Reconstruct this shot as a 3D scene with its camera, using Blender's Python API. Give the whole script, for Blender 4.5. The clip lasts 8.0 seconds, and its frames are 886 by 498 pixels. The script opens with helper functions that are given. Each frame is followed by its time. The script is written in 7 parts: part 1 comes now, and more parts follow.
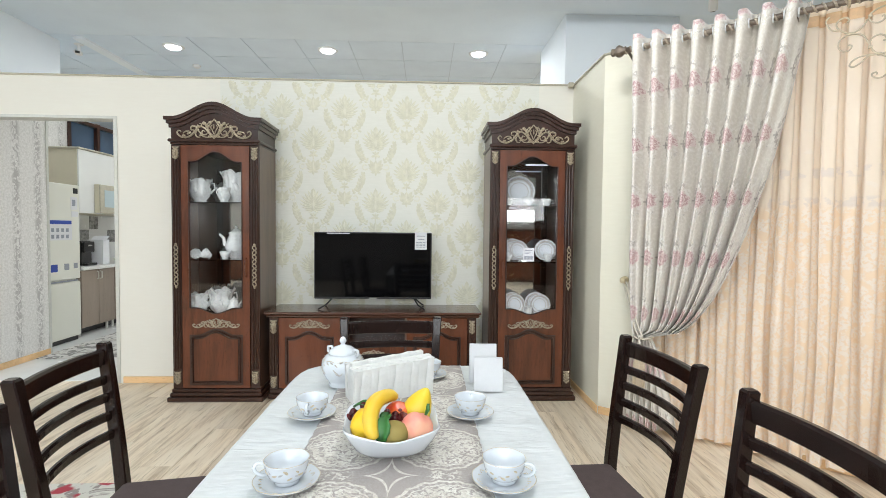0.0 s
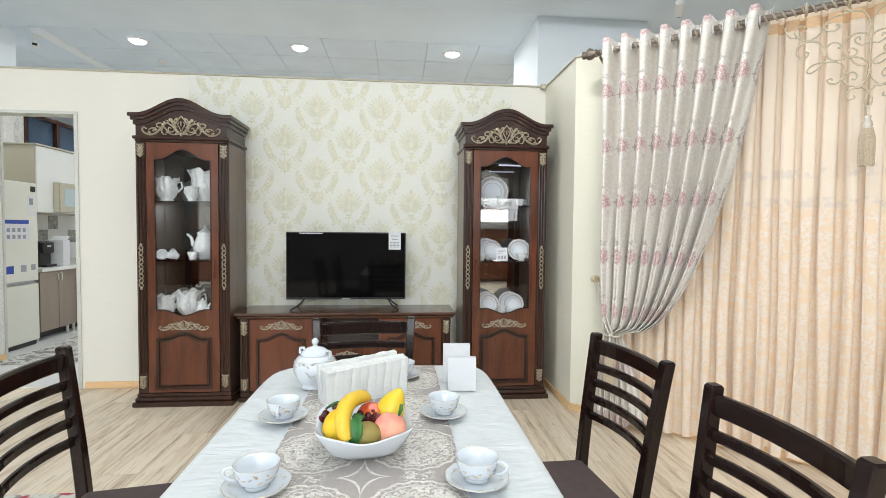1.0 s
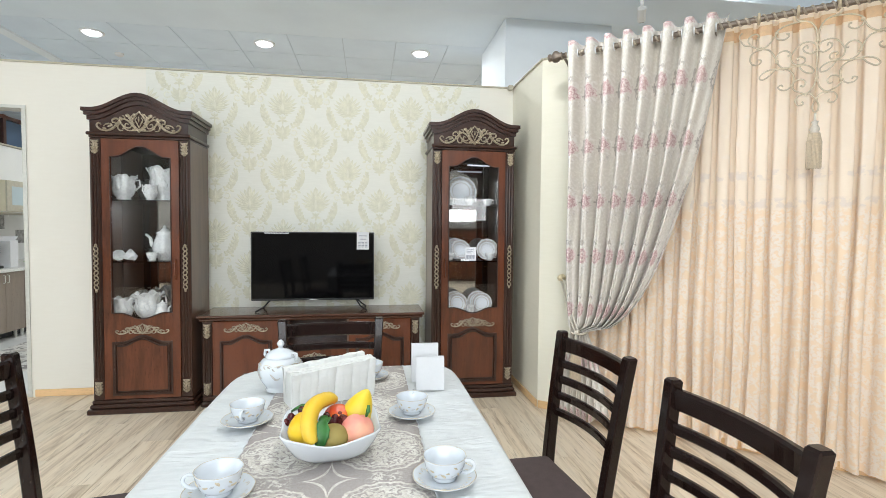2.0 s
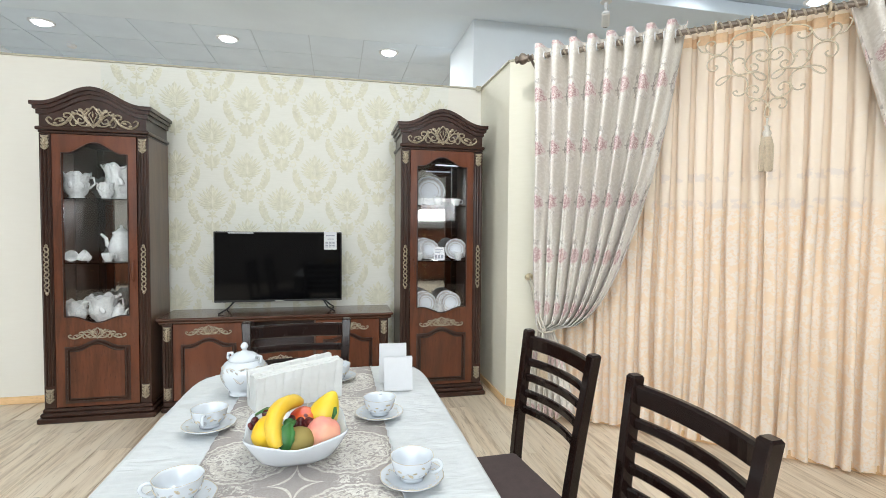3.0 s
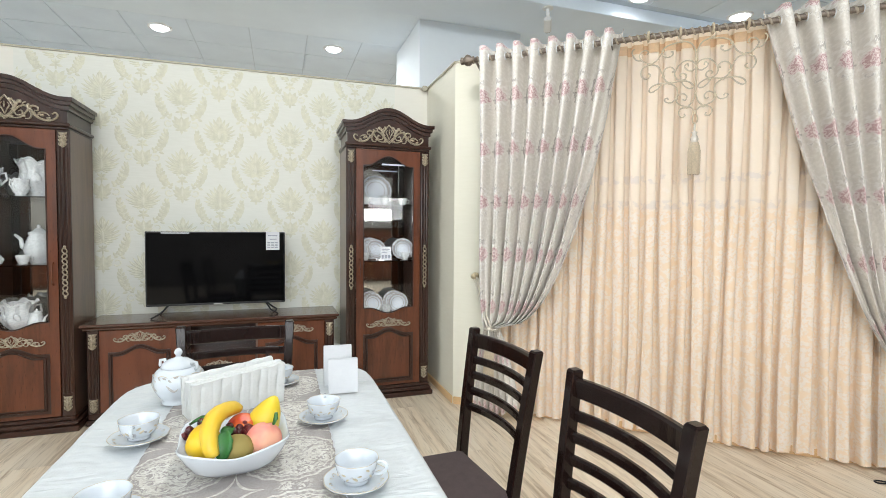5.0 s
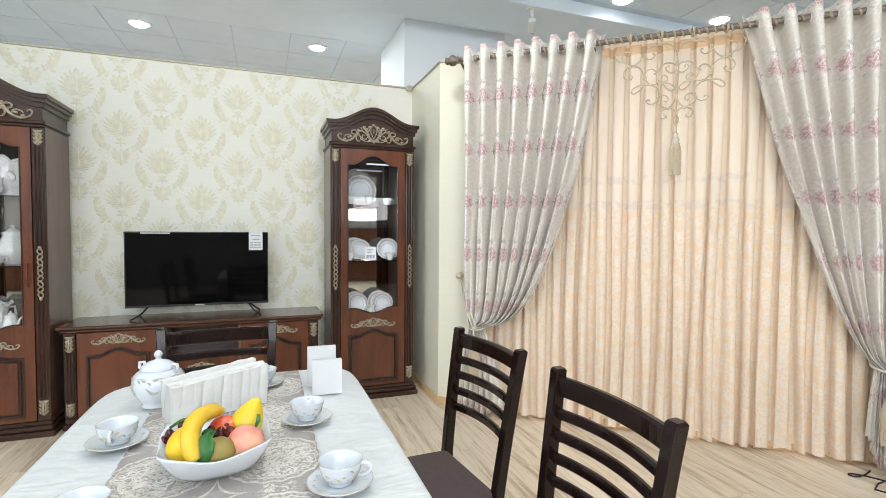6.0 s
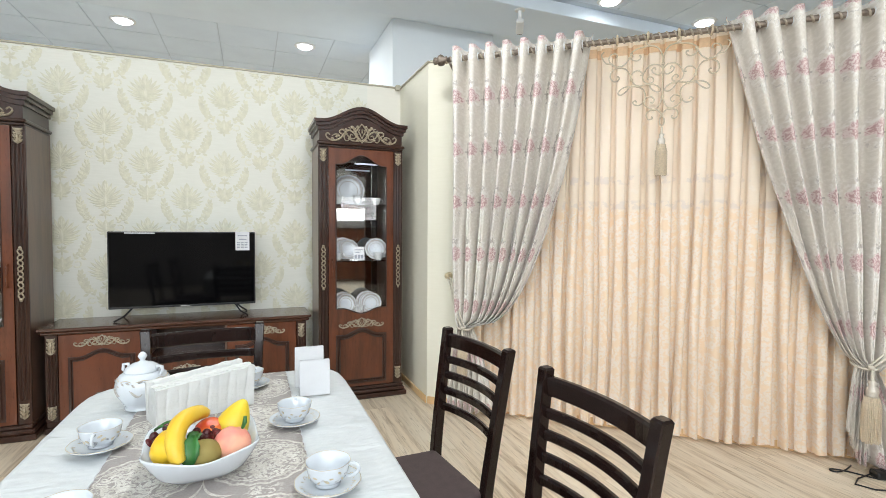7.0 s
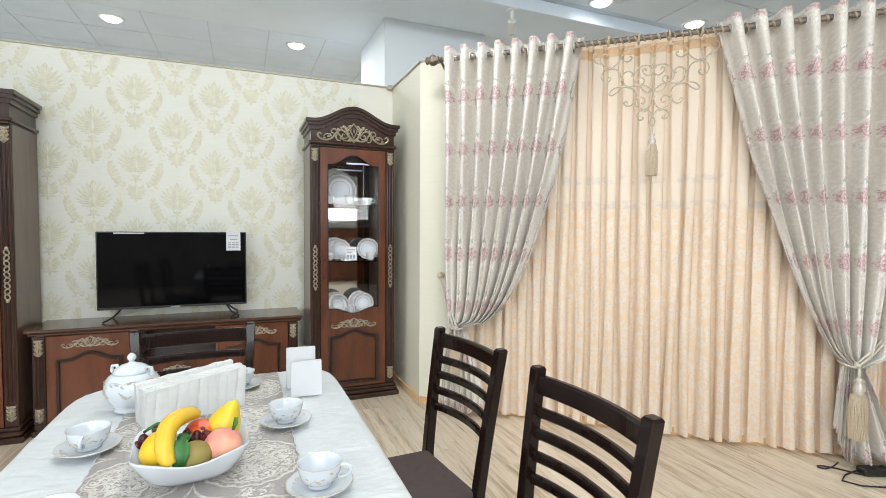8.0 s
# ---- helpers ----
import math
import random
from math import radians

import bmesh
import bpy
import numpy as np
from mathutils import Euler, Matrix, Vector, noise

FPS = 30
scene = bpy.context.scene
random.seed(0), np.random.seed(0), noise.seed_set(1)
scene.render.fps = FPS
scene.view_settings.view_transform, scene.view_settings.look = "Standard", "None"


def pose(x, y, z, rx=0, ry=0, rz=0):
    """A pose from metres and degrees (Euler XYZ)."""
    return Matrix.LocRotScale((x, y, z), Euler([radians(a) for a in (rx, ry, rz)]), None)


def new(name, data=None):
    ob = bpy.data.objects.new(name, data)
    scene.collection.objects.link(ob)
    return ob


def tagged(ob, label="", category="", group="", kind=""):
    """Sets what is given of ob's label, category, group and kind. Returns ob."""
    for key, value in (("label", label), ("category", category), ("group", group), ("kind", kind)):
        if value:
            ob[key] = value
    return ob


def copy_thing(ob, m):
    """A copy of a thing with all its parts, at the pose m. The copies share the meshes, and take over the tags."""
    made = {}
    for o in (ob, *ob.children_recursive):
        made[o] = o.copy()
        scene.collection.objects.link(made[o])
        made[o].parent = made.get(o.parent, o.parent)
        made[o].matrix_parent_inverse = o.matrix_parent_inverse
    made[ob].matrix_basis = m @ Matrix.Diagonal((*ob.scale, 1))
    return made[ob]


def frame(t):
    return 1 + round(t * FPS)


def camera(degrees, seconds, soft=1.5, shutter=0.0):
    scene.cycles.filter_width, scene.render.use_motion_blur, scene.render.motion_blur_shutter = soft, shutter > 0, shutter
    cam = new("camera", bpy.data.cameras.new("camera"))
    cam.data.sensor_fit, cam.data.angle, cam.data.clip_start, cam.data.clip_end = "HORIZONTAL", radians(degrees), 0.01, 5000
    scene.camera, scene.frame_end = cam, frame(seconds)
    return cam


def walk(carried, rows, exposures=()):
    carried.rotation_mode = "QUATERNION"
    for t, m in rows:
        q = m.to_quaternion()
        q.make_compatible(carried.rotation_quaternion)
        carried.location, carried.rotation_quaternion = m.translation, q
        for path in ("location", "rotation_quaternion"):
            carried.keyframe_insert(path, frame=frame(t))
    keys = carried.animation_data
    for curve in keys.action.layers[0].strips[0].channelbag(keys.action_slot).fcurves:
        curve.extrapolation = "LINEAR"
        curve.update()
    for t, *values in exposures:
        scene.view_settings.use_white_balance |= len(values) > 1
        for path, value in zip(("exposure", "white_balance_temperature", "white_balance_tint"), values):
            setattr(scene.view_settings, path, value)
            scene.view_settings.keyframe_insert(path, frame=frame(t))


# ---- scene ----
# ---- camera: a tripod pan, the lens a hand's width ahead of the pivot ----
cam = camera(85.1, 8.0, soft=0.65)
PIVOT_Z, LENS_AHEAD = 1.285, 0.076
TURNS = [
    (0.0, -2.147, -2.170, -0.545), (0.5, -3.652, -2.166, -0.535), (1.0, -5.169, -2.164, -0.520),
    (1.5, -6.937, -2.162, -0.495), (3.0, -12.459, -2.155, -0.474), (3.5, -14.194, -2.148, -0.462),
    (4.0, -16.070, -2.140, -0.447), (4.5, -17.480, -2.138, -0.432), (6.0, -20.386, -2.143, -0.388),
    (6.5, -20.990, -2.143, -0.378), (7.0, -21.717, -2.141, -0.378), (7.5, -22.380, -2.143, -0.368),
    (8.0, -22.614, -2.146, -0.350),
]
walk(cam, [(t, pose(-LENS_AHEAD * math.sin(radians(a)), LENS_AHEAD * math.cos(radians(a)), PIVOT_Z, 90 + p, r, a))
           for t, a, p, r in TURNS], exposures=[(0.0, -1.15), (8.0, -1.14)])

# ---- light: recessed ceiling lamps, cool white ----
world = bpy.data.worlds.new("World")
scene.world = world
world.use_nodes = True
world.node_tree.nodes["Background"].inputs[0].default_value = (0.75, 0.82, 0.9, 1)
world.node_tree.nodes["Background"].inputs[1].default_value = 0.05
CEIL = 3.42
LAMP_WATT = 26
# power of the two fill windows added to light walls and curtains
SOUTH_FILL_WATT, WEST_FILL_WATT = 345, 300
LAMPS = [(x, y) for y in (5.95, 7.75) for x in (-6.57, -4.77, -2.97, -1.17, 0.63, 4.23, 6.03)]
LAMPS += [(3.13, 3.72), (4.32, 3.72), (6.1, 3.72), (5.5, 1.9), (5.5, 0.1)]
LAMPS += [(x, y) for y in (2.55, 0.75, -1.05, -2.85) for x in (-2.95, -1.15, 0.65, 2.45) if (x, y) not in ((2.45, 2.55), (-2.95, 2.55), (-2.95, 0.75))]


# ---- materials ----
def nodes_of(name):
    m = bpy.data.materials.new(name)
    m.use_nodes = True
    return m, m.node_tree.nodes, m.node_tree.links, m.node_tree.nodes["Principled BSDF"]


def math_node(N, L, op, a, b=None, c=None, clamp=False):
    n = N.new("ShaderNodeMath")
    n.operation, n.use_clamp = op, clamp
    for i, v in enumerate((a, b, c)):
        if v is None:
            continue
        if isinstance(v, (int, float)):
            n.inputs[i].default_value = v
        else:
            L.new(v, n.inputs[i])
    return n.outputs[0]


def mixed(N, L, fac, a, b):
    n = N.new("ShaderNodeMix")
    n.data_type = "RGBA"
    for sock, v in ((n.inputs[0], fac), (n.inputs[6], a), (n.inputs[7], b)):
        if isinstance(v, tuple):
            sock.default_value = (*v, 1)
        elif isinstance(v, (int, float)):
            sock.default_value = v
        else:
            L.new(v, sock)
    return n.outputs[2]


def ramp(N, L, fac, lo, hi):
    n = N.new("ShaderNodeMapRange")
    L.new(fac, n.inputs[0])
    n.inputs[1].default_value, n.inputs[2].default_value = lo, hi
    return n.outputs[0]


def noise_at(N, L, scale, stretch=(1, 1, 1), detail=4, rough=0.55, coord="Object", shift=None, distortion=0.0):
    tc = N.new("ShaderNodeTexCoord")
    mp = N.new("ShaderNodeMapping")
    mp.inputs[3].default_value = stretch
    L.new(tc.outputs[coord], mp.inputs[0])
    if shift is not None:
        L.new(shift, mp.inputs[1])
    n = N.new("ShaderNodeTexNoise")
    L.new(mp.outputs[0], n.inputs[0])
    n.inputs["Scale"].default_value, n.inputs["Detail"].default_value = scale, detail
    n.inputs["Roughness"].default_value, n.inputs["Distortion"].default_value = rough, distortion
    return n.outputs[0]


def bump(N, L, P, height, strength=0.3, distance=0.002):
    b = N.new("ShaderNodeBump")
    b.inputs["Strength"].default_value, b.inputs["Distance"].default_value = strength, distance
    L.new(height, b.inputs["Height"])
    L.new(b.outputs[0], P.inputs["Normal"])


def plain(name, colour, rough=0.5, metal=0.0, spread=0.12, scale=12.0, relief=0.15, fine=180.0, coat=0.0, stretch=(1, 1, 1)):
    """A surface of one colour with blotches, fine grain and relief."""
    m, N, L, P = nodes_of(name)
    big = noise_at(N, L, scale, stretch)
    small = noise_at(N, L, fine, stretch, 3)
    both = math_node(N, L, "ADD", math_node(N, L, "MULTIPLY", big, 0.7), math_node(N, L, "MULTIPLY", small, 0.3))
    lo = tuple(c * (1 - spread) for c in colour)
    hi = tuple(min(1.0, c * (1 + spread)) for c in colour)
    L.new(mixed(N, L, ramp(N, L, both, 0.3, 0.7), lo, hi), P.inputs["Base Color"])
    L.new(math_node(N, L, "ADD", rough - 0.06, math_node(N, L, "MULTIPLY", big, 0.12)), P.inputs["Roughness"])
    P.inputs["Metallic"].default_value = metal
    P.inputs["Coat Weight"].default_value = coat
    P.inputs["Coat Roughness"].default_value = 0.12
    if relief:
        bump(N, L, P, small, relief, 0.001)
    return m


def wood(name, light, dark, rough=0.28, along="z", coat=0.35, scale=9.0):
    m, N, L, P = nodes_of(name)
    st = {"x": (0.12, 1, 1), "y": (1, 0.12, 1), "z": (1, 1, 0.12)}[along]
    grain = noise_at(N, L, scale * 3, st, 5, 0.6, distortion=0.6)
    cloud = noise_at(N, L, scale * 0.5, st, 3)
    pore = noise_at(N, L, scale * 30, st, 2)
    a = mixed(N, L, ramp(N, L, grain, 0.36, 0.68), dark, light)
    b = mixed(N, L, ramp(N, L, cloud, 0.3, 0.75), a, tuple(min(1, c * 1.35) for c in light))
    c = mixed(N, L, ramp(N, L, pore, 0.62, 0.8), b, tuple(x * 0.6 for x in dark))
    L.new(c, P.inputs["Base Color"])
    P.inputs["Roughness"].default_value = rough
    P.inputs["Coat Weight"].default_value, P.inputs["Coat Roughness"].default_value = coat, 0.1
    bump(N, L, P, pore, 0.08, 0.0006)
    return m


M_CHERRY = wood("cherry_wood", (0.130, 0.039, 0.017), (0.044, 0.013, 0.006), 0.26, coat=0.3)
M_DARK = wood("dark_stained_wood", (0.041, 0.0165, 0.0105), (0.016, 0.007, 0.0048), 0.28, coat=0.4)
M_SIDE = wood("cabinet_side_wood", (0.115, 0.058, 0.036), (0.066, 0.030, 0.019), 0.3, coat=0.3)
M_TOP = wood("cabinet_top_wood", (0.085, 0.036, 0.022), (0.035, 0.014, 0.009), 0.22, "x", 0.45)
M_CHAIR = wood("chair_lacquer", (0.013, 0.006, 0.005), (0.006, 0.0030, 0.0025), 0.15, "z", 0.22)
M_CHAIR.node_tree.nodes["Principled BSDF"].inputs["Coat Roughness"].default_value = 0.06
for m_, level in ((M_CHAIR, 0.18), (M_CHERRY, 0.35), (M_DARK, 0.25)):
    m_.node_tree.nodes["Principled BSDF"].inputs["Specular IOR Level"].default_value = level
M_SEAT = plain("seat_cloth", (0.080, 0.056, 0.055), 0.85, 0, 0.18, 40, 0.4, 500)
M_SILVER = plain("aged_gilt", (0.38, 0.32, 0.235), 0.34, 0.5, 0.6, 90, 0.4, 400)
M_BRASS = plain("brass", (0.62, 0.45, 0.2), 0.3, 0.9, 0.2, 60, 0.1)
M_PORCELAIN = plain("porcelain", (0.66, 0.70, 0.745), 0.12, 0, 0.02, 20, 0.0, coat=0.5)
# embossed porcelain for the cabinet pieces, toned down for the shade in there
M_CHINA = plain("embossed_shaded_china", (0.60, 0.62, 0.62), 0.14, 0, 0.16, 70, 0.9, 60, coat=0.6)
M_GILD = plain("gilded_band", (0.52, 0.45, 0.33), 0.3, 0.3, 0.25, 150, 0.0)
M_GARLAND = plain("grey_garland", (0.42, 0.40, 0.37), 0.35, 0.2, 0.3, 200, 0.0)
M_BAND = plain("grey_garland_band", (0.46, 0.47, 0.49), 0.3, 0, 0.5, 55, 0.0, 200)
M_WHITE = plain("white_paint", (0.80, 0.82, 0.84), 0.6, 0, 0.03, 4, 0.05)
# mid grey keeps the wall behind from bouncing light into the room
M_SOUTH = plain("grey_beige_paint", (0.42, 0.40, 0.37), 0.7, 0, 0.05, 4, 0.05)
# blue tint of column, ceiling, tile and soffit stands in for cool daylight
M_COLUMN = plain("column_paint", (0.87, 0.93, 0.99), 0.6, 0, 0.02, 3, 0.05)
M_CEILING = plain("ceiling_paint", (0.78, 0.875, 0.975), 0.8, 0, 0.04, 2, 0.2, 120)
M_TILE = plain("ceiling_tile_board", (0.755, 0.855, 0.97), 0.85, 0, 0.05, 3, 0.3, 220)
M_GRIDLINE = plain("ceiling_grid_metal", (0.62, 0.71, 0.81), 0.5, 0, 0.05, 10, 0)
M_SOFFIT = plain("soffit_paint", (0.77, 0.865, 0.97), 0.75, 0, 0.03, 2, 0.1)
M_BLACK = plain("black_plastic", (0.012, 0.012, 0.013), 0.35, 0, 0.2, 40, 0.05)
M_PAPER = plain("white_paper", (0.68, 0.69, 0.71), 0.7, 0, 0.03, 30, 0.1)
M_INK = plain("grey_print", (0.28, 0.30, 0.34), 0.7, 0, 0.1, 60, 0)
M_BLUE = plain("blue_print", (0.03, 0.07, 0.35), 0.6, 0, 0.1, 60, 0)
M_TRIM = plain("beige_trim", (0.48, 0.45, 0.36), 0.5, 0, 0.1, 30, 0.1)
M_STEEL = plain("brushed_steel_trim", (0.60, 0.60, 0.56), 0.4, 0.25, 0.08, 40, 0.1)
M_BASEB = wood("baseboard_wood", (0.66, 0.44, 0.23), (0.55, 0.34, 0.16), 0.4, "x", 0.1)
M_FRIDGE = plain("fridge_enamel", (0.71, 0.71, 0.635), 0.3, 0, 0.02, 3, 0.05)
M_CREAM = plain("cream_laminate", (0.66, 0.61, 0.47), 0.35, 0, 0.03, 5, 0.03)
M_TAUPE = wood("taupe_laminate", (0.22, 0.175, 0.14), (0.175, 0.14, 0.112), 0.35, "z", 0.2)
M_STONE = plain("worktop_stone", (0.72, 0.72, 0.70), 0.3, 0, 0.15, 90, 0.02)
M_KTILE = plain("kitchen_floor_tile", (0.78, 0.79, 0.78), 0.25, 0, 0.04, 5, 0.03)
M_HOOK = plain("pale_gilt", (0.70, 0.60, 0.40), 0.35, 0.4, 0.25, 90, 0.3, 400)
M_ROPE = plain("cream_cord", (0.64, 0.59, 0.50), 0.7, 0, 0.15, 200, 0.5, 700)
M_CAP = plain("silver_beige_satin", (0.62, 0.57, 0.50), 0.3, 0.3, 0.15, 150, 0.3, 500)
M_TASSEL = plain("tassel_yarn", (0.60, 0.50, 0.37), 0.75, 0, 0.2, 120, 0.4, 600)
M_IRON = plain("cream_painted_iron", (0.56, 0.47, 0.34), 0.5, 0.1, 0.18, 60, 0.3, 300)
M_WIND = plain("pale_bronze_cord", (0.42, 0.36, 0.29), 0.45, 0.3, 0.3, 70, 0.3, 300)
M_ROD = plain("antique_bronze", (0.21, 0.17, 0.14), 0.4, 0.6, 0.35, 70, 0.4, 300)


def wall_finish(name, colour, line, pitch):
    """Woven vinyl wallpaper: fine level threads over broad soft stains."""
    m, N, L, P = nodes_of(name)
    threads = noise_at(N, L, pitch, (0.15, 0.15, 1), 3)
    cloud = noise_at(N, L, 1.6, (1, 1, 1), 3)
    weave = noise_at(N, L, pitch * 3, (1, 1, 0.3), 2)
    a = mixed(N, L, ramp(N, L, threads, 0.35, 0.65), line, colour)
    b = mixed(N, L, math_node(N, L, "MULTIPLY", ramp(N, L, cloud, 0.3, 0.7), 0.25), a, tuple(c * 0.93 for c in colour))
    L.new(b, P.inputs["Base Color"])
    P.inputs["Roughness"].default_value = 0.6
    bump(N, L, P, math_node(N, L, "ADD", threads, weave), 0.12, 0.001)
    return m


M_WALL = wall_finish("cream_wallpaper", (0.80, 0.775, 0.70), (0.79, 0.762, 0.685), 60)
M_SIDEWALL = wall_finish("olive_cream_wallpaper", (0.80, 0.77, 0.65), (0.78, 0.75, 0.625), 60)
M_DAMASK = wall_finish("damask_ground", (0.765, 0.765, 0.70), (0.735, 0.735, 0.665), 90)
M_MOTIF = plain("damask_motif", (0.67, 0.655, 0.525), 0.42, 0.0, 0.14, 25, 0.3, 260)
M_MOTIF2 = plain("damask_motif_pale", (0.725, 0.71, 0.59), 0.45, 0.0, 0.1, 25, 0.3, 260)


def laminate():
    m, N, L, P = nodes_of("oak_laminate")
    info = N.new("ShaderNodeObjectInfo")
    comb = N.new("ShaderNodeCombineXYZ")
    for i, k in enumerate((7.3, 13.1, 3.7)):
        L.new(math_node(N, L, "MULTIPLY", info.outputs["Random"], k), comb.inputs[i])
    grain = noise_at(N, L, 34, (1, 0.055, 1), 5, 0.65, shift=comb.outputs[0], distortion=0.7)
    broad = noise_at(N, L, 9, (1, 0.10, 1), 3, shift=comb.outputs[0], distortion=1.0)
    pore = noise_at(N, L, 95, (1, 0.06, 1), 3, shift=comb.outputs[0], distortion=0.8)
    a = mixed(N, L, ramp(N, L, grain, 0.36, 0.56), (0.46, 0.345, 0.235), (0.76, 0.635, 0.48))
    b = mixed(N, L, ramp(N, L, broad, 0.42, 0.62), a, (0.81, 0.70, 0.555))
    c = mixed(N, L, math_node(N, L, "MULTIPLY", ramp(N, L, pore, 0.57, 0.70), 0.5), b, (0.27, 0.185, 0.11))
    tone = math_node(N, L, "ADD", 0.9, math_node(N, L, "MULTIPLY", info.outputs["Random"], 0.18))
    hsv = N.new("ShaderNodeHueSaturation")
    L.new(c, hsv.inputs["Color"])
    L.new(tone, hsv.inputs["Value"])
    L.new(hsv.outputs[0], P.inputs["Base Color"])
    P.inputs["Roughness"].default_value = 0.38
    bump(N, L, P, pore, 0.1, 0.0005)
    return m


M_FLOOR = laminate()


def fabric_peach():
    """Peach drapery with pale woven sprigs; light passes through it."""
    m, N, L, P = nodes_of("peach_sheer")
    uv = N.new("ShaderNodeUVMap")
    n = N.new("ShaderNodeTexNoise")
    L.new(uv.outputs[0], n.inputs[0])
    n.inputs["Scale"].default_value, n.inputs["Detail"].default_value = 17, 5
    n2 = N.new("ShaderNodeTexNoise")
    L.new(uv.outputs[0], n2.inputs[0])
    n2.inputs["Scale"].default_value, n2.inputs["Detail"].default_value = 60, 4
    sep = N.new("ShaderNodeSeparateXYZ")
    L.new(uv.outputs[0], sep.inputs[0])
    # a scalloped border parts the plain voile above from the brocade below
    scallop = math_node(N, L, "MULTIPLY", math_node(N, L, "ABSOLUTE", math_node(N, L, "SINE", math_node(N, L, "MULTIPLY", sep.outputs[0], 17.0))), 0.05)
    rich = ramp(N, L, math_node(N, L, "ADD", sep.outputs[1], scallop), 1.50, 1.44)
    sparse = math_node(N, L, "MULTIPLY", ramp(N, L, n.outputs[0], 0.60, 0.66), 0.45)
    sprig = math_node(N, L, "MULTIPLY", ramp(N, L, n.outputs[0], 0.42, 0.49), ramp(N, L, n2.outputs[0], 0.41, 0.50))
    woven = math_node(N, L, "ADD", math_node(N, L, "MULTIPLY", sprig, math_node(N, L, "MULTIPLY", rich, 1.0)), math_node(N, L, "MULTIPLY", sparse, math_node(N, L, "SUBTRACT", 1.0, rich)))
    base = mixed(N, L, rich, (0.985, 0.865, 0.725), (0.98, 0.785, 0.58))
    pale = mixed(N, L, math_node(N, L, "MULTIPLY", woven, 0.75), base, (0.985, 0.915, 0.845))

    def leaf_row(z):
        near = ramp(N, L, math_node(N, L, "ABSOLUTE", math_node(N, L, "SUBTRACT", sep.outputs[1], z)), 0.034, 0.020)
        return math_node(N, L, "MULTIPLY", near, ramp(N, L, n.outputs[0], 0.50, 0.54))

    # two rows of lilac-grey leaves over the border
    rows = math_node(N, L, "MULTIPLY", math_node(N, L, "MAXIMUM", leaf_row(1.455), leaf_row(1.615)), 0.5)
    col = mixed(N, L, rows, pale, (0.74, 0.68, 0.66))
    L.new(col, P.inputs["Base Color"])
    P.inputs["Roughness"].default_value = 0.6
    P.inputs["Sheen Weight"].default_value = 0.3
    bump(N, L, P, math_node(N, L, "ADD", n2.outputs[0], woven), 0.4, 0.002)
    tr = N.new("ShaderNodeBsdfTranslucent")
    tr.inputs[0].default_value = (1.0, 0.72, 0.40, 1)
    mix = N.new("ShaderNodeMixShader")
    mix.inputs[0].default_value = 0.20
    L.new(P.outputs[0], mix.inputs[1])
    L.new(tr.outputs[0], mix.inputs[2])
    L.new(mix.outputs[0], N["Material Output"].inputs[0])
    return m


